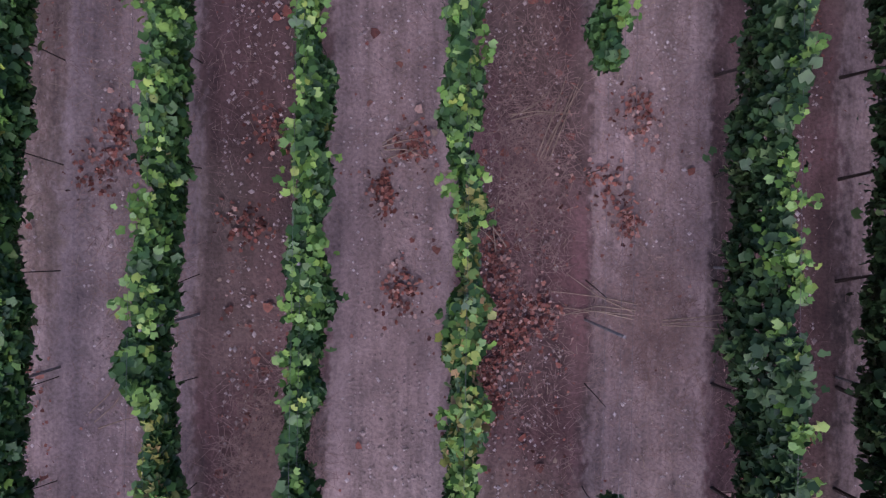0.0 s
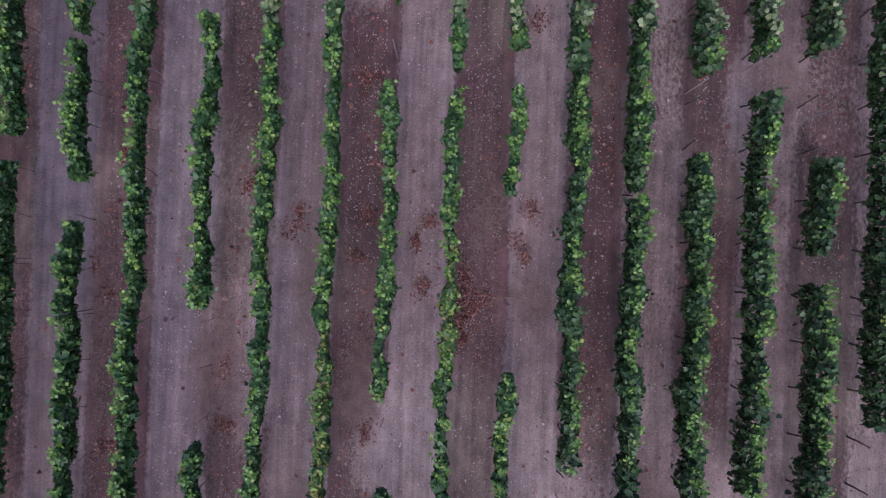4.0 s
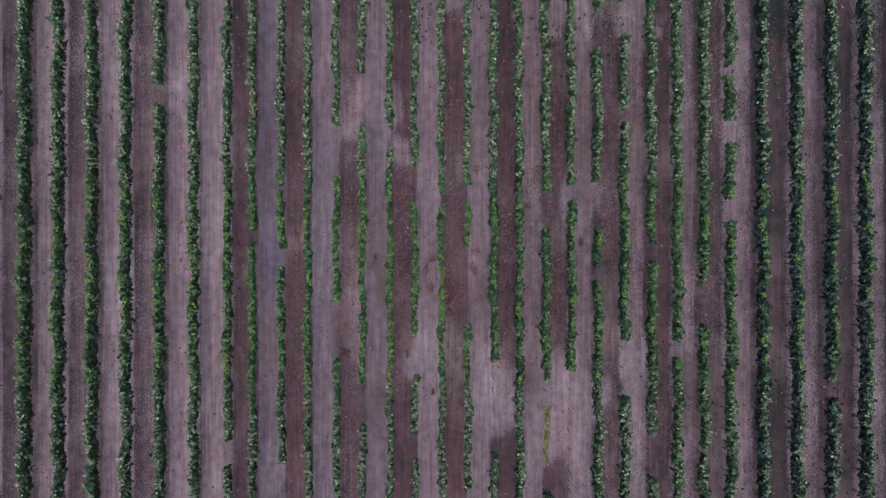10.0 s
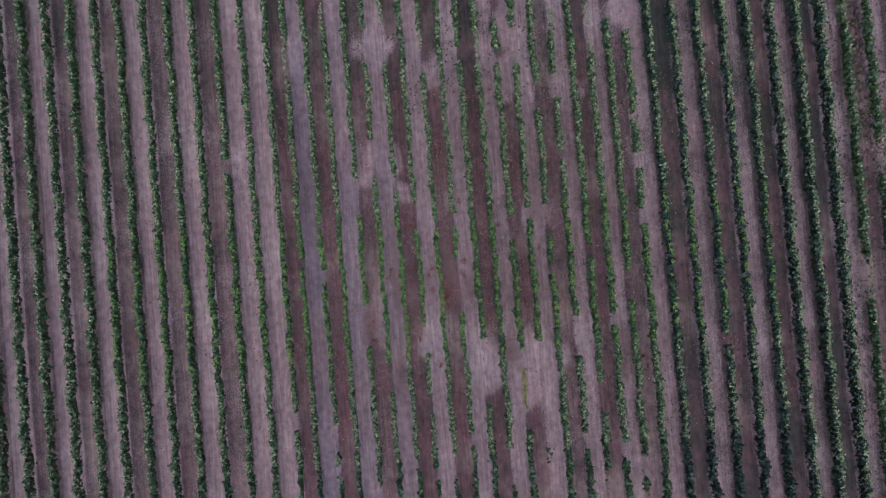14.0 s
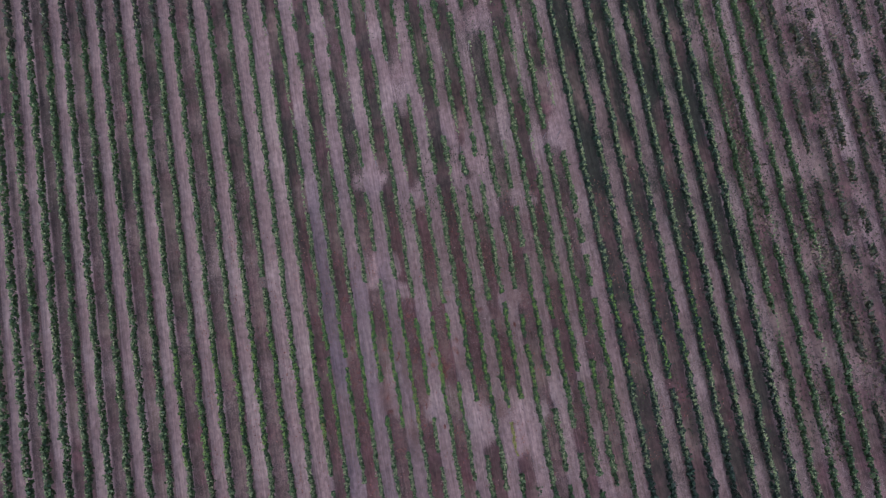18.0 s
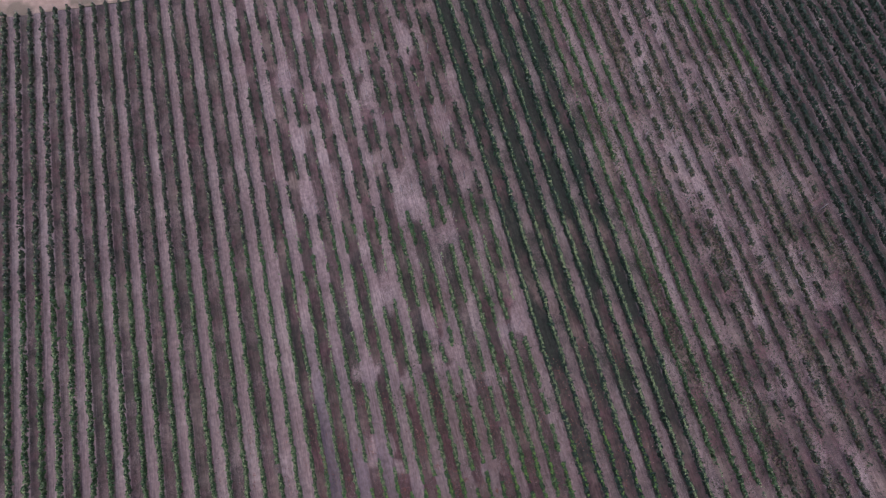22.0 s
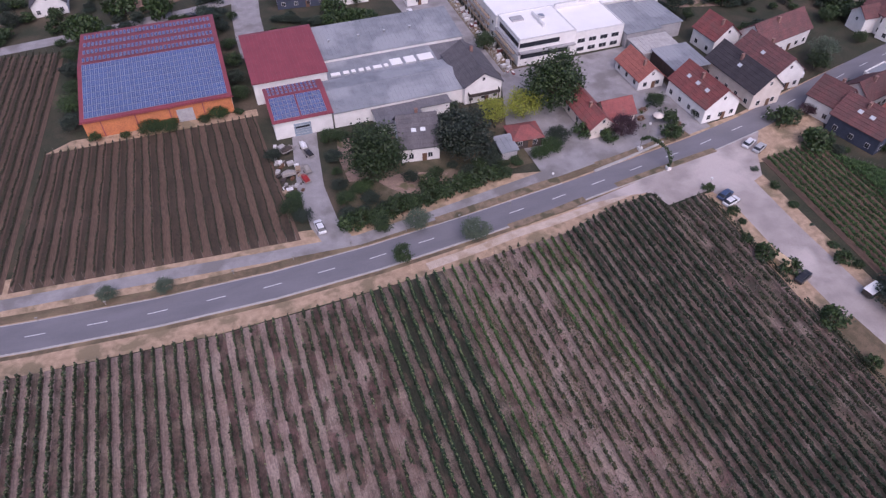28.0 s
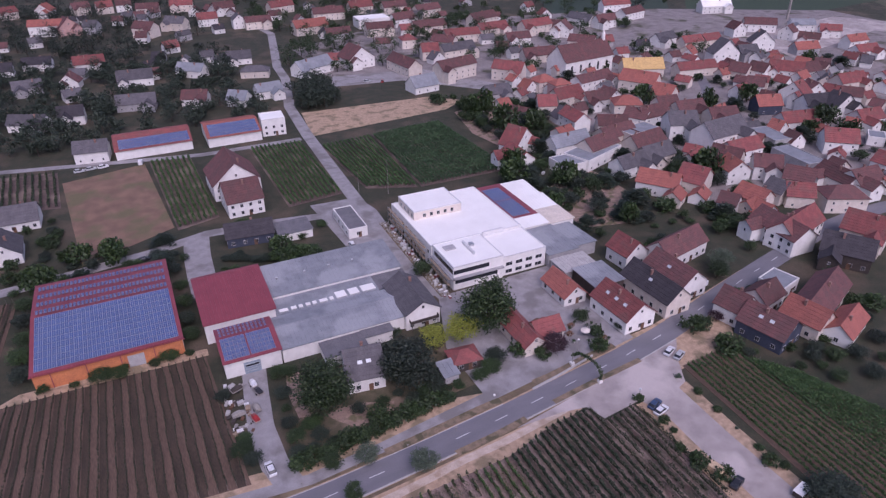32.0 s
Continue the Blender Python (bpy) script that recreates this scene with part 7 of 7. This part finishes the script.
part("roof", boxed(-1.9, 1.9, -1.05, 1.05, 1.76, 1.88), ROOFWHITE, tl, "white roof sheet")
for px in (-0.5, 0.5):
    for py in (-0.9, 0.9):
        shared("wheel", WHEEL, tl, pose(px, py, 0.32))
part("drawbar", boxed(1.8, 3.0, -0.06, 0.06, 0.55, 0.65), GALV, tl)


def cart(x, y, rot, colour, label):
    c = thing("farm_trailer", pose(x, y, 0, 0, 0, rot), label, "trailer", "machines in the yard")
    part("bed", boxed(-1.6, 1.6, -0.8, 0.8, 0.6, 0.8), GALV, c)
    part("load", body_loft([(-1.4, 0.6, 0.5, 0.8, 1.3), (0.0, 0.7, 0.4, 0.8, 1.7), (1.3, 0.5, 0.4, 0.8, 1.2)]), colour, c)
    for py in (-0.75, 0.75):
        shared("wheel", WHEEL, c, pose(-0.2, py, 0.32))
    part("drawbar", boxed(1.6, 2.7, -0.05, 0.05, 0.62, 0.72), GALV, c)


cart(14.2, 133.4, 100, CARWHITE, "farm trailer with a white load")
cart(14.8, 130.0, 110, CARBLACK, "dark sprayer trailer in the yard")
cart(12.2, 121.0, 105, CARRED, "red-framed farm machine in the yard")
cart(13.2, 124.5, 100, GALV, "grey farm machine in the yard")
cart(10.2, 133.0, 20, DARKWALL, "dark farm machine beside the hall")
cart(9.0, 124.0, 5, GALV, "rusty flat trailer beside the vines")
pile_random = random.Random(3)
for i in range(46):
    x, y = pile_random.uniform(6.6, 11.4), pile_random.uniform(117.5, 136)
    s = pile_random.uniform(0.25, 0.8)
    b = thing("crate", pose(x, y, 0, 0, 0, pile_random.uniform(0, 90)), "stacked crate or pallet among yard clutter", "crate", "clutter in the yard")
    m = pile_random.choice((GALV, STRAW, CONCRETE, FRAMEWHITE, DARKWALL, WOODDOOR))
    part("box", boxed(-s, s, -s * 0.7, s * 0.7, 0.02, s * 0.9), m, b)
    part("slat", boxed(-s * 1.02, s * 1.02, -s * 0.75, -s * 0.7, s * 0.3, s * 0.45), m, b)
for i in range(38):
    x, y = 75.4 + pile_random.uniform(-1.6, 1.2), 147 + 52 * i / 38
    s = pile_random.uniform(0.3, 0.9)
    b = thing("building_material", pose(x, y, 0, 0, 0, pile_random.uniform(0, 90)), "stack of building material beside the white wall", "stack", "stacks beside the building")
    m = pile_random.choice((FRAMEWHITE, CONCRETE, STRAW, ALU, REDTILE))
    part("pallet_load", boxed(-s, s, -s * 0.6, s * 0.6, 0, s), m, b)
    part("cover", boxed(-s * 0.9, s * 0.9, -s * 0.5, s * 0.5, s, s + 0.05), FRAMEWHITE, b)
for i in range(16):
    x, y = pile_random.uniform(141, 160), pile_random.uniform(188, 222)
    s = pile_random.uniform(0.4, 1.1)
    b = thing("bale", pose(x, y, 0, 0, 0, pile_random.uniform(0, 90)), "white wrapped bale on a dry plot", "bale", "bales on the dry plot")
    part("wrap", body_loft([(-s, s * 0.5, s * 0.4, 0.05, s * 0.8), (0, s * 0.7, s * 0.5, 0, s), (s, s * 0.5, s * 0.4, 0.05, s * 0.8)]), FRAMEWHITE, b)

# ---- scaffold and rubble along the white building ----
def scaffold(x, y0, y1, high):
    """A tube scaffold standing along a wall that faces -x."""
    sc = thing("scaffold", pose(x, 0, 0), "grey tube scaffold with boards along a white wall", "scaffold", "scaffolds at the building")
    n = max(2, round((y1 - y0) / 2.5))
    for i in range(n + 1):
        y = y0 + (y1 - y0) * i / n
        for dx in (0.0, 0.9):
            part("upright", tube(bmesh.new(), [(dx, y, 0), (dx, y, high + 1.0)], [0.04, 0.04], 5), ALU, sc)
    z = 2.0
    while z <= high + 0.1:
        part("board", boxed(0.02, 0.88, y0 - 0.2, y1 + 0.2, z, z + 0.06), STRAW, sc)
        part("guard_rail", tube(bmesh.new(), [(0, y0, z + 0.95), (0, y1, z + 0.95)], [0.03, 0.03], 4), ALU, sc)
        z += 2.0


scaffold(75.9, 168.0, 184.0, 6.0)
scaffold(75.9, 186.0, 199.0, 6.0)
scaffold(76.2, 150.5, 164.0, 4.0)
ribbon("rubble_strip", [(74.6, 148.5), (74.4, 170), (74.6, 201)], 3.2, DARKVERGE, 0.03, "brown rubble and bare earth along the building", "ground")
rc = np.stack([RNG.uniform(73.2, 76.0, 900), RNG.uniform(147, 201, 900), np.full(900, 0.05)], 1)
vs, fs = leaf_cloud(rc, 0.42, 0.5)
tagged(mesh_from("rubble", vs, fs, CONCRETE), "broken pale rubble along the building", "rubble", kind="stuff")
# paved terraces with tables, parasols and planters between the garden houses
yr = random.Random(17)


def garden_table(x, y, rot):
    g = thing("garden_table", pose(x, y, 0.02, 0, 0, rot), "wooden garden table with two benches", "table", "tables in the courtyard")
    part("tabletop", boxed(-0.9, 0.9, -0.4, 0.4, 0.7, 0.75), WOODDOOR, g)
    for sx in (-0.75, 0.75):
        part("leg", boxed(sx - 0.05, sx + 0.05, -0.35, 0.35, 0, 0.7), WOODDOOR, g)
    for sy in (-0.75, 0.75):
        part("bench", boxed(-0.9, 0.9, sy - 0.15, sy + 0.15, 0.38, 0.43), WOODDOOR, g)


def parasol(x, y, material, label):
    g = thing("parasol", pose(x, y, 0.02), label, "parasol", "parasols in the courtyard")
    part("pole", tube(bmesh.new(), [(0, 0, 0), (0, 0, 2.4)], [0.03, 0.03], 6), GALV, g)
    cb = bmesh.new()
    ring = [cb.verts.new((1.4 * math.cos(k * math.tau / 8), 1.4 * math.sin(k * math.tau / 8), 2.0)) for k in range(8)]
    low = [cb.verts.new((1.4 * math.cos(k * math.tau / 8), 1.4 * math.sin(k * math.tau / 8), 1.85)) for k in range(8)]
    top = cb.verts.new((0, 0, 2.5))
    for k in range(8):
        cb.faces.new((ring[k], ring[(k + 1) % 8], top))
        cb.faces.new((low[k], low[(k + 1) % 8], ring[(k + 1) % 8], ring[k]))
    part("canopy", cb, material, g)


def planter(x, y):
    g = thing("planter", pose(x, y, 0.02), "stone planter with a small green shrub", "planter", "planters in the courtyard")
    part("tub", tube(bmesh.new(), [(0, 0, 0), (0, 0, 0.25), (0, 0, 0.5)], [0.25, 0.33, 0.36], 8), CONCRETE, g)
    vs, fs = leaf_cloud(RNG.normal(0, 0.22, (60, 3)) + np.array([0, 0, 0.8]), 0.2)
    mesh_from("shrub", vs, fs, LEAF, g)


for x, y, a in ((97, 116.5, 20), (99.5, 119.5, 25), (101.5, 116.0, 15), (94.0, 121.0, 70), (96.5, 124.0, 20), (92.0, 125.5, 15), (104.5, 111.0, 30)):
    garden_table(x, y, a)
for i, (x, y) in enumerate(((95.2, 118.8), (100.4, 114.2), (93.0, 123.2))):
    parasol(x, y, (WHITEWALL, CREAMWALL, REDTILE)[i], "closed-top courtyard parasol over the paving" if i else "white courtyard parasol over the paving")
for i in range(16):
    planter(yr.uniform(84, 106), yr.uniform(108.5, 113.5) + (0 if i % 2 else 8))

# ---- leafy gateway over the road, lamps, poles, crane ----
gate = thing("gateway_arch", pose(0, 0, 0), "vine-wound gateway arch spanning the road", "arch")
gp = [(92.6, 97.0, 0.0), (92.6, 97.0, 3.0), (92.2, 98.6, 4.6), (91.4, 101.4, 5.2), (90.6, 104.2, 4.6), (90.2, 105.6, 3.0), (90.2, 105.6, 0.0)]
part("frame", tube(bmesh.new(), gp, [0.12] * 7, 6), GALV, gate)
base = np.array(gp)
seg = RNG.integers(0, 5, 700)
f = RNG.random((700, 1))
vs, fs = leaf_cloud(base[seg + 0] * (1 - f) + base[seg + 1] * f + RNG.normal(0, 0.22, (700, 3)) + np.array([0, 0, 0.1]), 0.3)
mesh_from("foliage", vs, fs, LEAF, gate)
part("plinth", boxed(92.1, 93.1, 96.5, 97.5, 0, 0.9), WHITEWALL, gate, "white plinth")
part("plinth", boxed(89.7, 90.7, 105.1, 106.1, 0, 0.9), WHITEWALL, gate, "white plinth")
hedge_wall = thing("low_wall", pose(0, 0, 0), "low stone wall beside the road", "wall")
part("wall", strip([(76, 101.9), (84, 103.3), (92, 105.0), (97, 106.1)], 0.35, 0.6), CONCRETE, hedge_wall)


def island(points, width, label):
    ribbon("planted_strip", points, width, STRIPSOIL, 0.16, label, "verge")


island([(36, 98.6), (52, 100.4), (61, 101.6), (67, 102.1)], 2.0, "raised planted strip between road and path")
island([(77.6, 104.0), (82, 104.3), (88, 105.2), (95, 106.4), (101, 107.0)], 2.0, "planted strip before the low wall")
island([(78.3, 96.0), (85, 96.9), (92, 97.8), (99.4, 98.7), (107.3, 99.6)], 1.5, "narrow planted strip beside the junction")
island([(50, 91.6), (60, 92.6), (69.4, 94.1)], 1.7, "narrow planted strip beside the road")


def lamp(x, y, h=4.2):
    l = thing("street_lamp", pose(x, y, 0), "slim street lamp with a white globe", "street lamp", "street lamps")
    part("pole", tube(bmesh.new(), [(0, 0, 0), (0, 0, h)], [0.06, 0.04], 8), GALV, l)
    gb_ = bmesh.new()
    bmesh.ops.create_uvsphere(gb_, u_segments=12, v_segments=8, radius=0.32)
    part("globe", gb_, FRAMEWHITE, l, "white globe").matrix_basis = pose(0, 0, h + 0.28)


lamp(94.2, 109.0)
lamp(66.0, 103.4, 0.8)
lamp(98.0, 88.6, 2.2)


def mast(x, y, h, label):
    m = thing("pole", pose(x, y, 0), label, "pole", "poles")
    part("shaft", tube(bmesh.new(), [(0, 0, 0), (0, 0, h)], [0.1, 0.05], 6), GALV, m)
    part("cap", boxed(-0.25, 0.25, -0.12, 0.12, h, h + 0.15), GALV, m)


mast(85.0, 222.5, 14, "tall thin pole beside the vineyard")
mast(140.0, 214.0, 11, "tall thin lamp pole beside the lane")
mast(74.5, 227.0, 9, "thin pole beside the lane")
for i in range(9):
    mast(-46 + i * 12.0 + 3, 97.6 + 0.018 * (i - 4) ** 2, 0.9, "short roadside marker post")
crane = thing("crane", pose(497, 389, 0), "slender construction crane among new houses", "crane")
part("mast", boxed(-0.7, 0.7, -0.7, 0.7, 0, 38), GALV, crane)
part("jib", boxed(-14, 40, -0.5, 0.5, 38, 39.2), GALV, crane)
part("counterweight", boxed(-14, -11, -1, 1, 36, 38), CONCRETE, crane)
for x, y in ((51.2, 113.6), (53.0, 112.4)):
    s = thing("garden_statue", pose(x, y, 0), "pale stone garden figure on a plinth", "statue", "garden figures")
    part("figure", tube(bmesh.new(), [(0, 0, 0), (0, 0, 0.5), (0, 0, 0.55), (0, 0, 1.3), (0, 0, 1.7)], [0.3, 0.28, 0.18, 0.2, 0.06], 8), WHITEWALL, s)

# ---- what lies on the near soil ----
def scatter(name, n, x0, x1, y0, y1, size, material, label, category, lanes=None, flat=0.25, z=0.05):
    x, y = RNG.uniform(x0, x1, n), RNG.uniform(y0, y1, n)
    dens = np.sin(x * 0.9 + 1.3) * np.sin(y * 0.7) + np.sin(x * 2.3 + y * 1.1) * 0.6 + RNG.normal(0, 0.5, n)
    keep = dens > 0.1
    if lanes is not None:
        k = np.searchsorted(ROWX, x) - 1 - ROW0
        keep &= (np.mod(k, 2) == lanes) | (RNG.random(n) < 0.16)
    c = np.stack([x[keep], y[keep], np.full(keep.sum(), z)], 1)
    vs, fs = leaf_cloud(c, size, 2.2, True)
    ob = mesh_from(name, vs, fs, material)
    return tagged(ob, label, category, kind="stuff")


scatter("fallen_leaves", 34000, -11, 15, -6, 13, 0.034, LITTER, "dry red and brown fallen vine leaves", "leaves", 0)
scatter("fallen_leaves", 14000, -24, 28, -11, 18, 0.09, LITTER, "dry brown fallen vine leaves farther off", "leaves", 0)
scatter("pale_leaves", 420, -11, 15, -6, 13, 0.06, STRAW, "bleached fallen leaves on the soil", "leaves")


def pebbles(n, x0, x1, y0, y1, size):
    c = np.stack([RNG.uniform(x0, x1, n), RNG.uniform(y0, y1, n), np.full(n, 0.02)], 1)
    s = (size * RNG.uniform(0.4, 1.5, n) ** 1.5)[:, None]
    corners = np.array([(1, 0, 0), (0, 1, 0), (-1, 0, 0), (0, -1, 0), (0, 0, 0.8), (0, 0, -0.8)])
    vs = (c[:, None, :] + s[:, None, :] * corners[None] * RNG.uniform(0.6, 1.2, (n, 6, 1))).reshape(-1, 3)
    tri = np.array([(0, 1, 4), (1, 2, 4), (2, 3, 4), (3, 0, 4)])
    fs = (np.arange(n)[:, None, None] * 6 + tri[None]).reshape(-1, 3)
    tagged(mesh_from("pebbles", vs, fs, STONE), "small pale stones and clods on the soil", "stones", kind="stuff")


pebbles(34000, -9, 10, -5, 9, 0.014)
pebbles(3600, -8, 8, -4, 7, 0.021)
pebbles(420, -9, 11, -4, 11, 0.03)


def stalks(n, x0, x1, y0, y1, length, material, label, rad=0.006):
    """Thin dry stalks lying on the soil, as narrow blades."""
    x, y = RNG.uniform(x0, x1, n), RNG.uniform(y0, y1, n)
    keep = (np.sin(x * 1.1) + np.sin(y * 0.55 + x * 0.3) + RNG.normal(0, 0.4, n)) > 0.4
    x, y = x[keep], y[keep]
    n = len(x)
    a, ln = RNG.uniform(0, math.tau, n), length * RNG.uniform(0.4, 1.6, n)
    d = np.stack([np.cos(a), np.sin(a), RNG.uniform(-0.02, 0.2, n)], 1) * ln[:, None]
    s = np.stack([-np.sin(a), np.cos(a), np.zeros(n)], 1) * rad
    p = np.stack([x, y, np.full(n, 0.05)], 1)
    vs = np.stack([p - s, p + s, p + d + s * 0.4, p + d - s * 0.4], 1).reshape(-1, 3)
    tagged(mesh_from("dry_stalks", vs, np.arange(n * 4).reshape(n, 4), material), label, "stalks", kind="stuff")


stalks(120000, -12, 16, -7, 14, 0.11, DULLSTRAW, "short dull dry grass matted on the soil", 0.0035)
stalks(22000, -12, 16, -7, 14, 0.13, STRAW, "short pale dry grass stalks on the soil", 0.003)


def straw_patch(x, y, sx, sy, n):
    """A patch of trampled dry grass."""
    p = np.stack([RNG.normal(x, sx, n), RNG.normal(y, sy, n), np.full(n, 0.055)], 1)
    a, ln = RNG.uniform(0, math.tau, n), 0.16 * RNG.uniform(0.4, 1.6, n)
    d = np.stack([np.cos(a), np.sin(a), RNG.uniform(-0.02, 0.25, n)], 1) * ln[:, None]
    w = np.stack([-np.sin(a), np.cos(a), np.zeros(n)], 1) * 0.0035
    vs = np.stack([p - w, p + w, p + d + w * 0.4, p + d - w * 0.4], 1).reshape(-1, 3)
    tagged(mesh_from("straw_patch", vs, np.arange(n * 4).reshape(n, 4), DULLSTRAW), "patch of trampled pale dry grass", "grass", kind="stuff")


for x, y, sx, sy, n in ((-2.1, -0.7, 0.25, 0.6, 4200), (-2.5, -1.5, 0.3, 0.3, 1500), (-5.7, -0.6, 0.3, 0.9, 5200), (-3.4, 1.5, 0.2, 1.0, 1200), (0.7, 3.0, 0.25, 0.8, 1600), (-8.6, 0.5, 0.25, 1.4, 2400), (2.0, 1.2, 0.3, 0.4, 900), (5.0, -3.8, 0.5, 0.8, 3000), (-3.6, -4.6, 0.4, 0.8, 2400), (8.2, 6.4, 0.6, 0.8, 2600)):
    straw_patch(x, y, sx, sy, n)


def brush(x, y, a, n, length):
    """A bundle of cut vine shoots lying on the soil."""
    b = thing("vine_pruning", pose(x, y, 0.05, 0, 0, a), "pale dry vine pruning lying on the soil", "branch", "prunings on the soil")
    rr = random.Random(int(x * 100 + y * 10))
    for q in range(n):
        s, e = rr.uniform(-0.15, 0.15), rr.uniform(-0.35, 0.35)
        part("shoot", tube(bmesh.new(), [(0, s, 0.01), (length * 0.5, s + e * 0.3, 0.05), (length * rr.uniform(0.8, 1.1), s + e, 0.02)], [0.008, 0.006, 0.003], 4), STRAW, b)


for x, y, a, n, length in ((0.8, 2.99, 70, 4, 0.9), (0.45, 3.49, 20, 3, 0.6), (1.9, 1.29, 165, 5, 0.9), (-3.9, 1.19, 50, 5, 0.9), (-4.0, -0.01, 30, 3, 0.6), (0.45, 1.99, 120, 3, 0.5), (-0.9, 2.99, 15, 4, 0.5), (2.2, 1.09, 5, 3, 0.8), (-5.6, 5.2, 60, 3, 0.8), (3.4, 6.2, 40, 3, 0.7), (5.0, 0.6, 80, 4, 0.8), (-2.0, -1.4, 30, 3, 0.7)):
    brush(x, y, a, n, length)
pile_xy = [(-0.9, 2.59), (-0.6, 3.09), (1.5, 2.69), (1.8, 2.29), (0.4, 1.59), (-2.4, 2.19), (-3.8, 3.19), (0.3, 0.29), (-2.1, 3.19), (0.1, 0.89), (1.9, 3.49), (0.8, 1.29), (-5.5, -0.6), (-5.6, -0.9), (0.15, 1.3), (0.25, 0.6), (0.45, 1.1), (0.1, 0.1), (0.3, 1.9), (-5.4, -2.1), (-2.3, 6.6), (-8.8, 1.7), (-5.1, 3.8), (-5.6, -2.1), (-8.2, 4.4), (-8.5, 1.0), (-4.0, 2.79), (7.8, 4.0), (-0.7, 1.49), (4.7, 6.0), (-2.0, -2.2), (0.5, 0.89), (1.9, 8.2), (-0.6, -4.4), (-8.2, 9.3), (-8.3, -2.8)]
lc = np.concatenate([np.array([[x, y, 0.06]]) + RNG.normal(0, 1, (110, 3)) * np.array([0.07 + 0.05 * (q % 3), 0.16 - 0.04 * (q % 2), 0.015]) for q, (x, y) in enumerate(pile_xy)])
vs, fs = leaf_cloud(lc, 0.05, 0.5, "vine")
tagged(mesh_from("leaf_piles", vs, fs, LITTER), "drifts of rust-red dry leaves on the soil", "leaves", kind="stuff")
# weeds growing under and between the rows
wx = RNG.uniform(-12, 60, 110000)
wy = RNG.uniform(-12, 84, 110000)
wk = (np.sin(wx * 0.9) * np.sin(wy * 0.31 + wx) + RNG.normal(0, 0.4, 110000) + np.where(wx > 31, 1.35, 0.0) - np.where((np.abs(wx) < 11) & (wy < 9), 1.0, 0.0)) > 0.95
vs, fs = leaf_cloud(np.stack([wx[wk], wy[wk], np.full(wk.sum(), 0.06)], 1), 0.12, 0.8)
tagged(mesh_from("weeds", vs, fs, VINESPARSE), "low green weeds along the rows", "weeds", kind="stuff")
# the worn block has grown over with low green and brown weeds between its bushes
hx, hy = RNG.uniform(32.6, 60, 90000), RNG.uniform(-14, 84, 90000)
hk = (np.sin(hx * 1.3 + 2.0 * np.sin(hy * 0.07)) + 0.8 * np.sin(hy * 0.21 + hx * 0.5) + RNG.normal(0, 0.6, 90000)) > 1.15
vs, fs = leaf_cloud(np.stack([hx[hk], hy[hk], RNG.uniform(0.05, 0.3, hk.sum())], 1), 0.17, 0.6)
tagged(mesh_from("weeds", vs, fs, HERB), "green and brown weeds between thin vine rows", "weeds", kind="stuff")
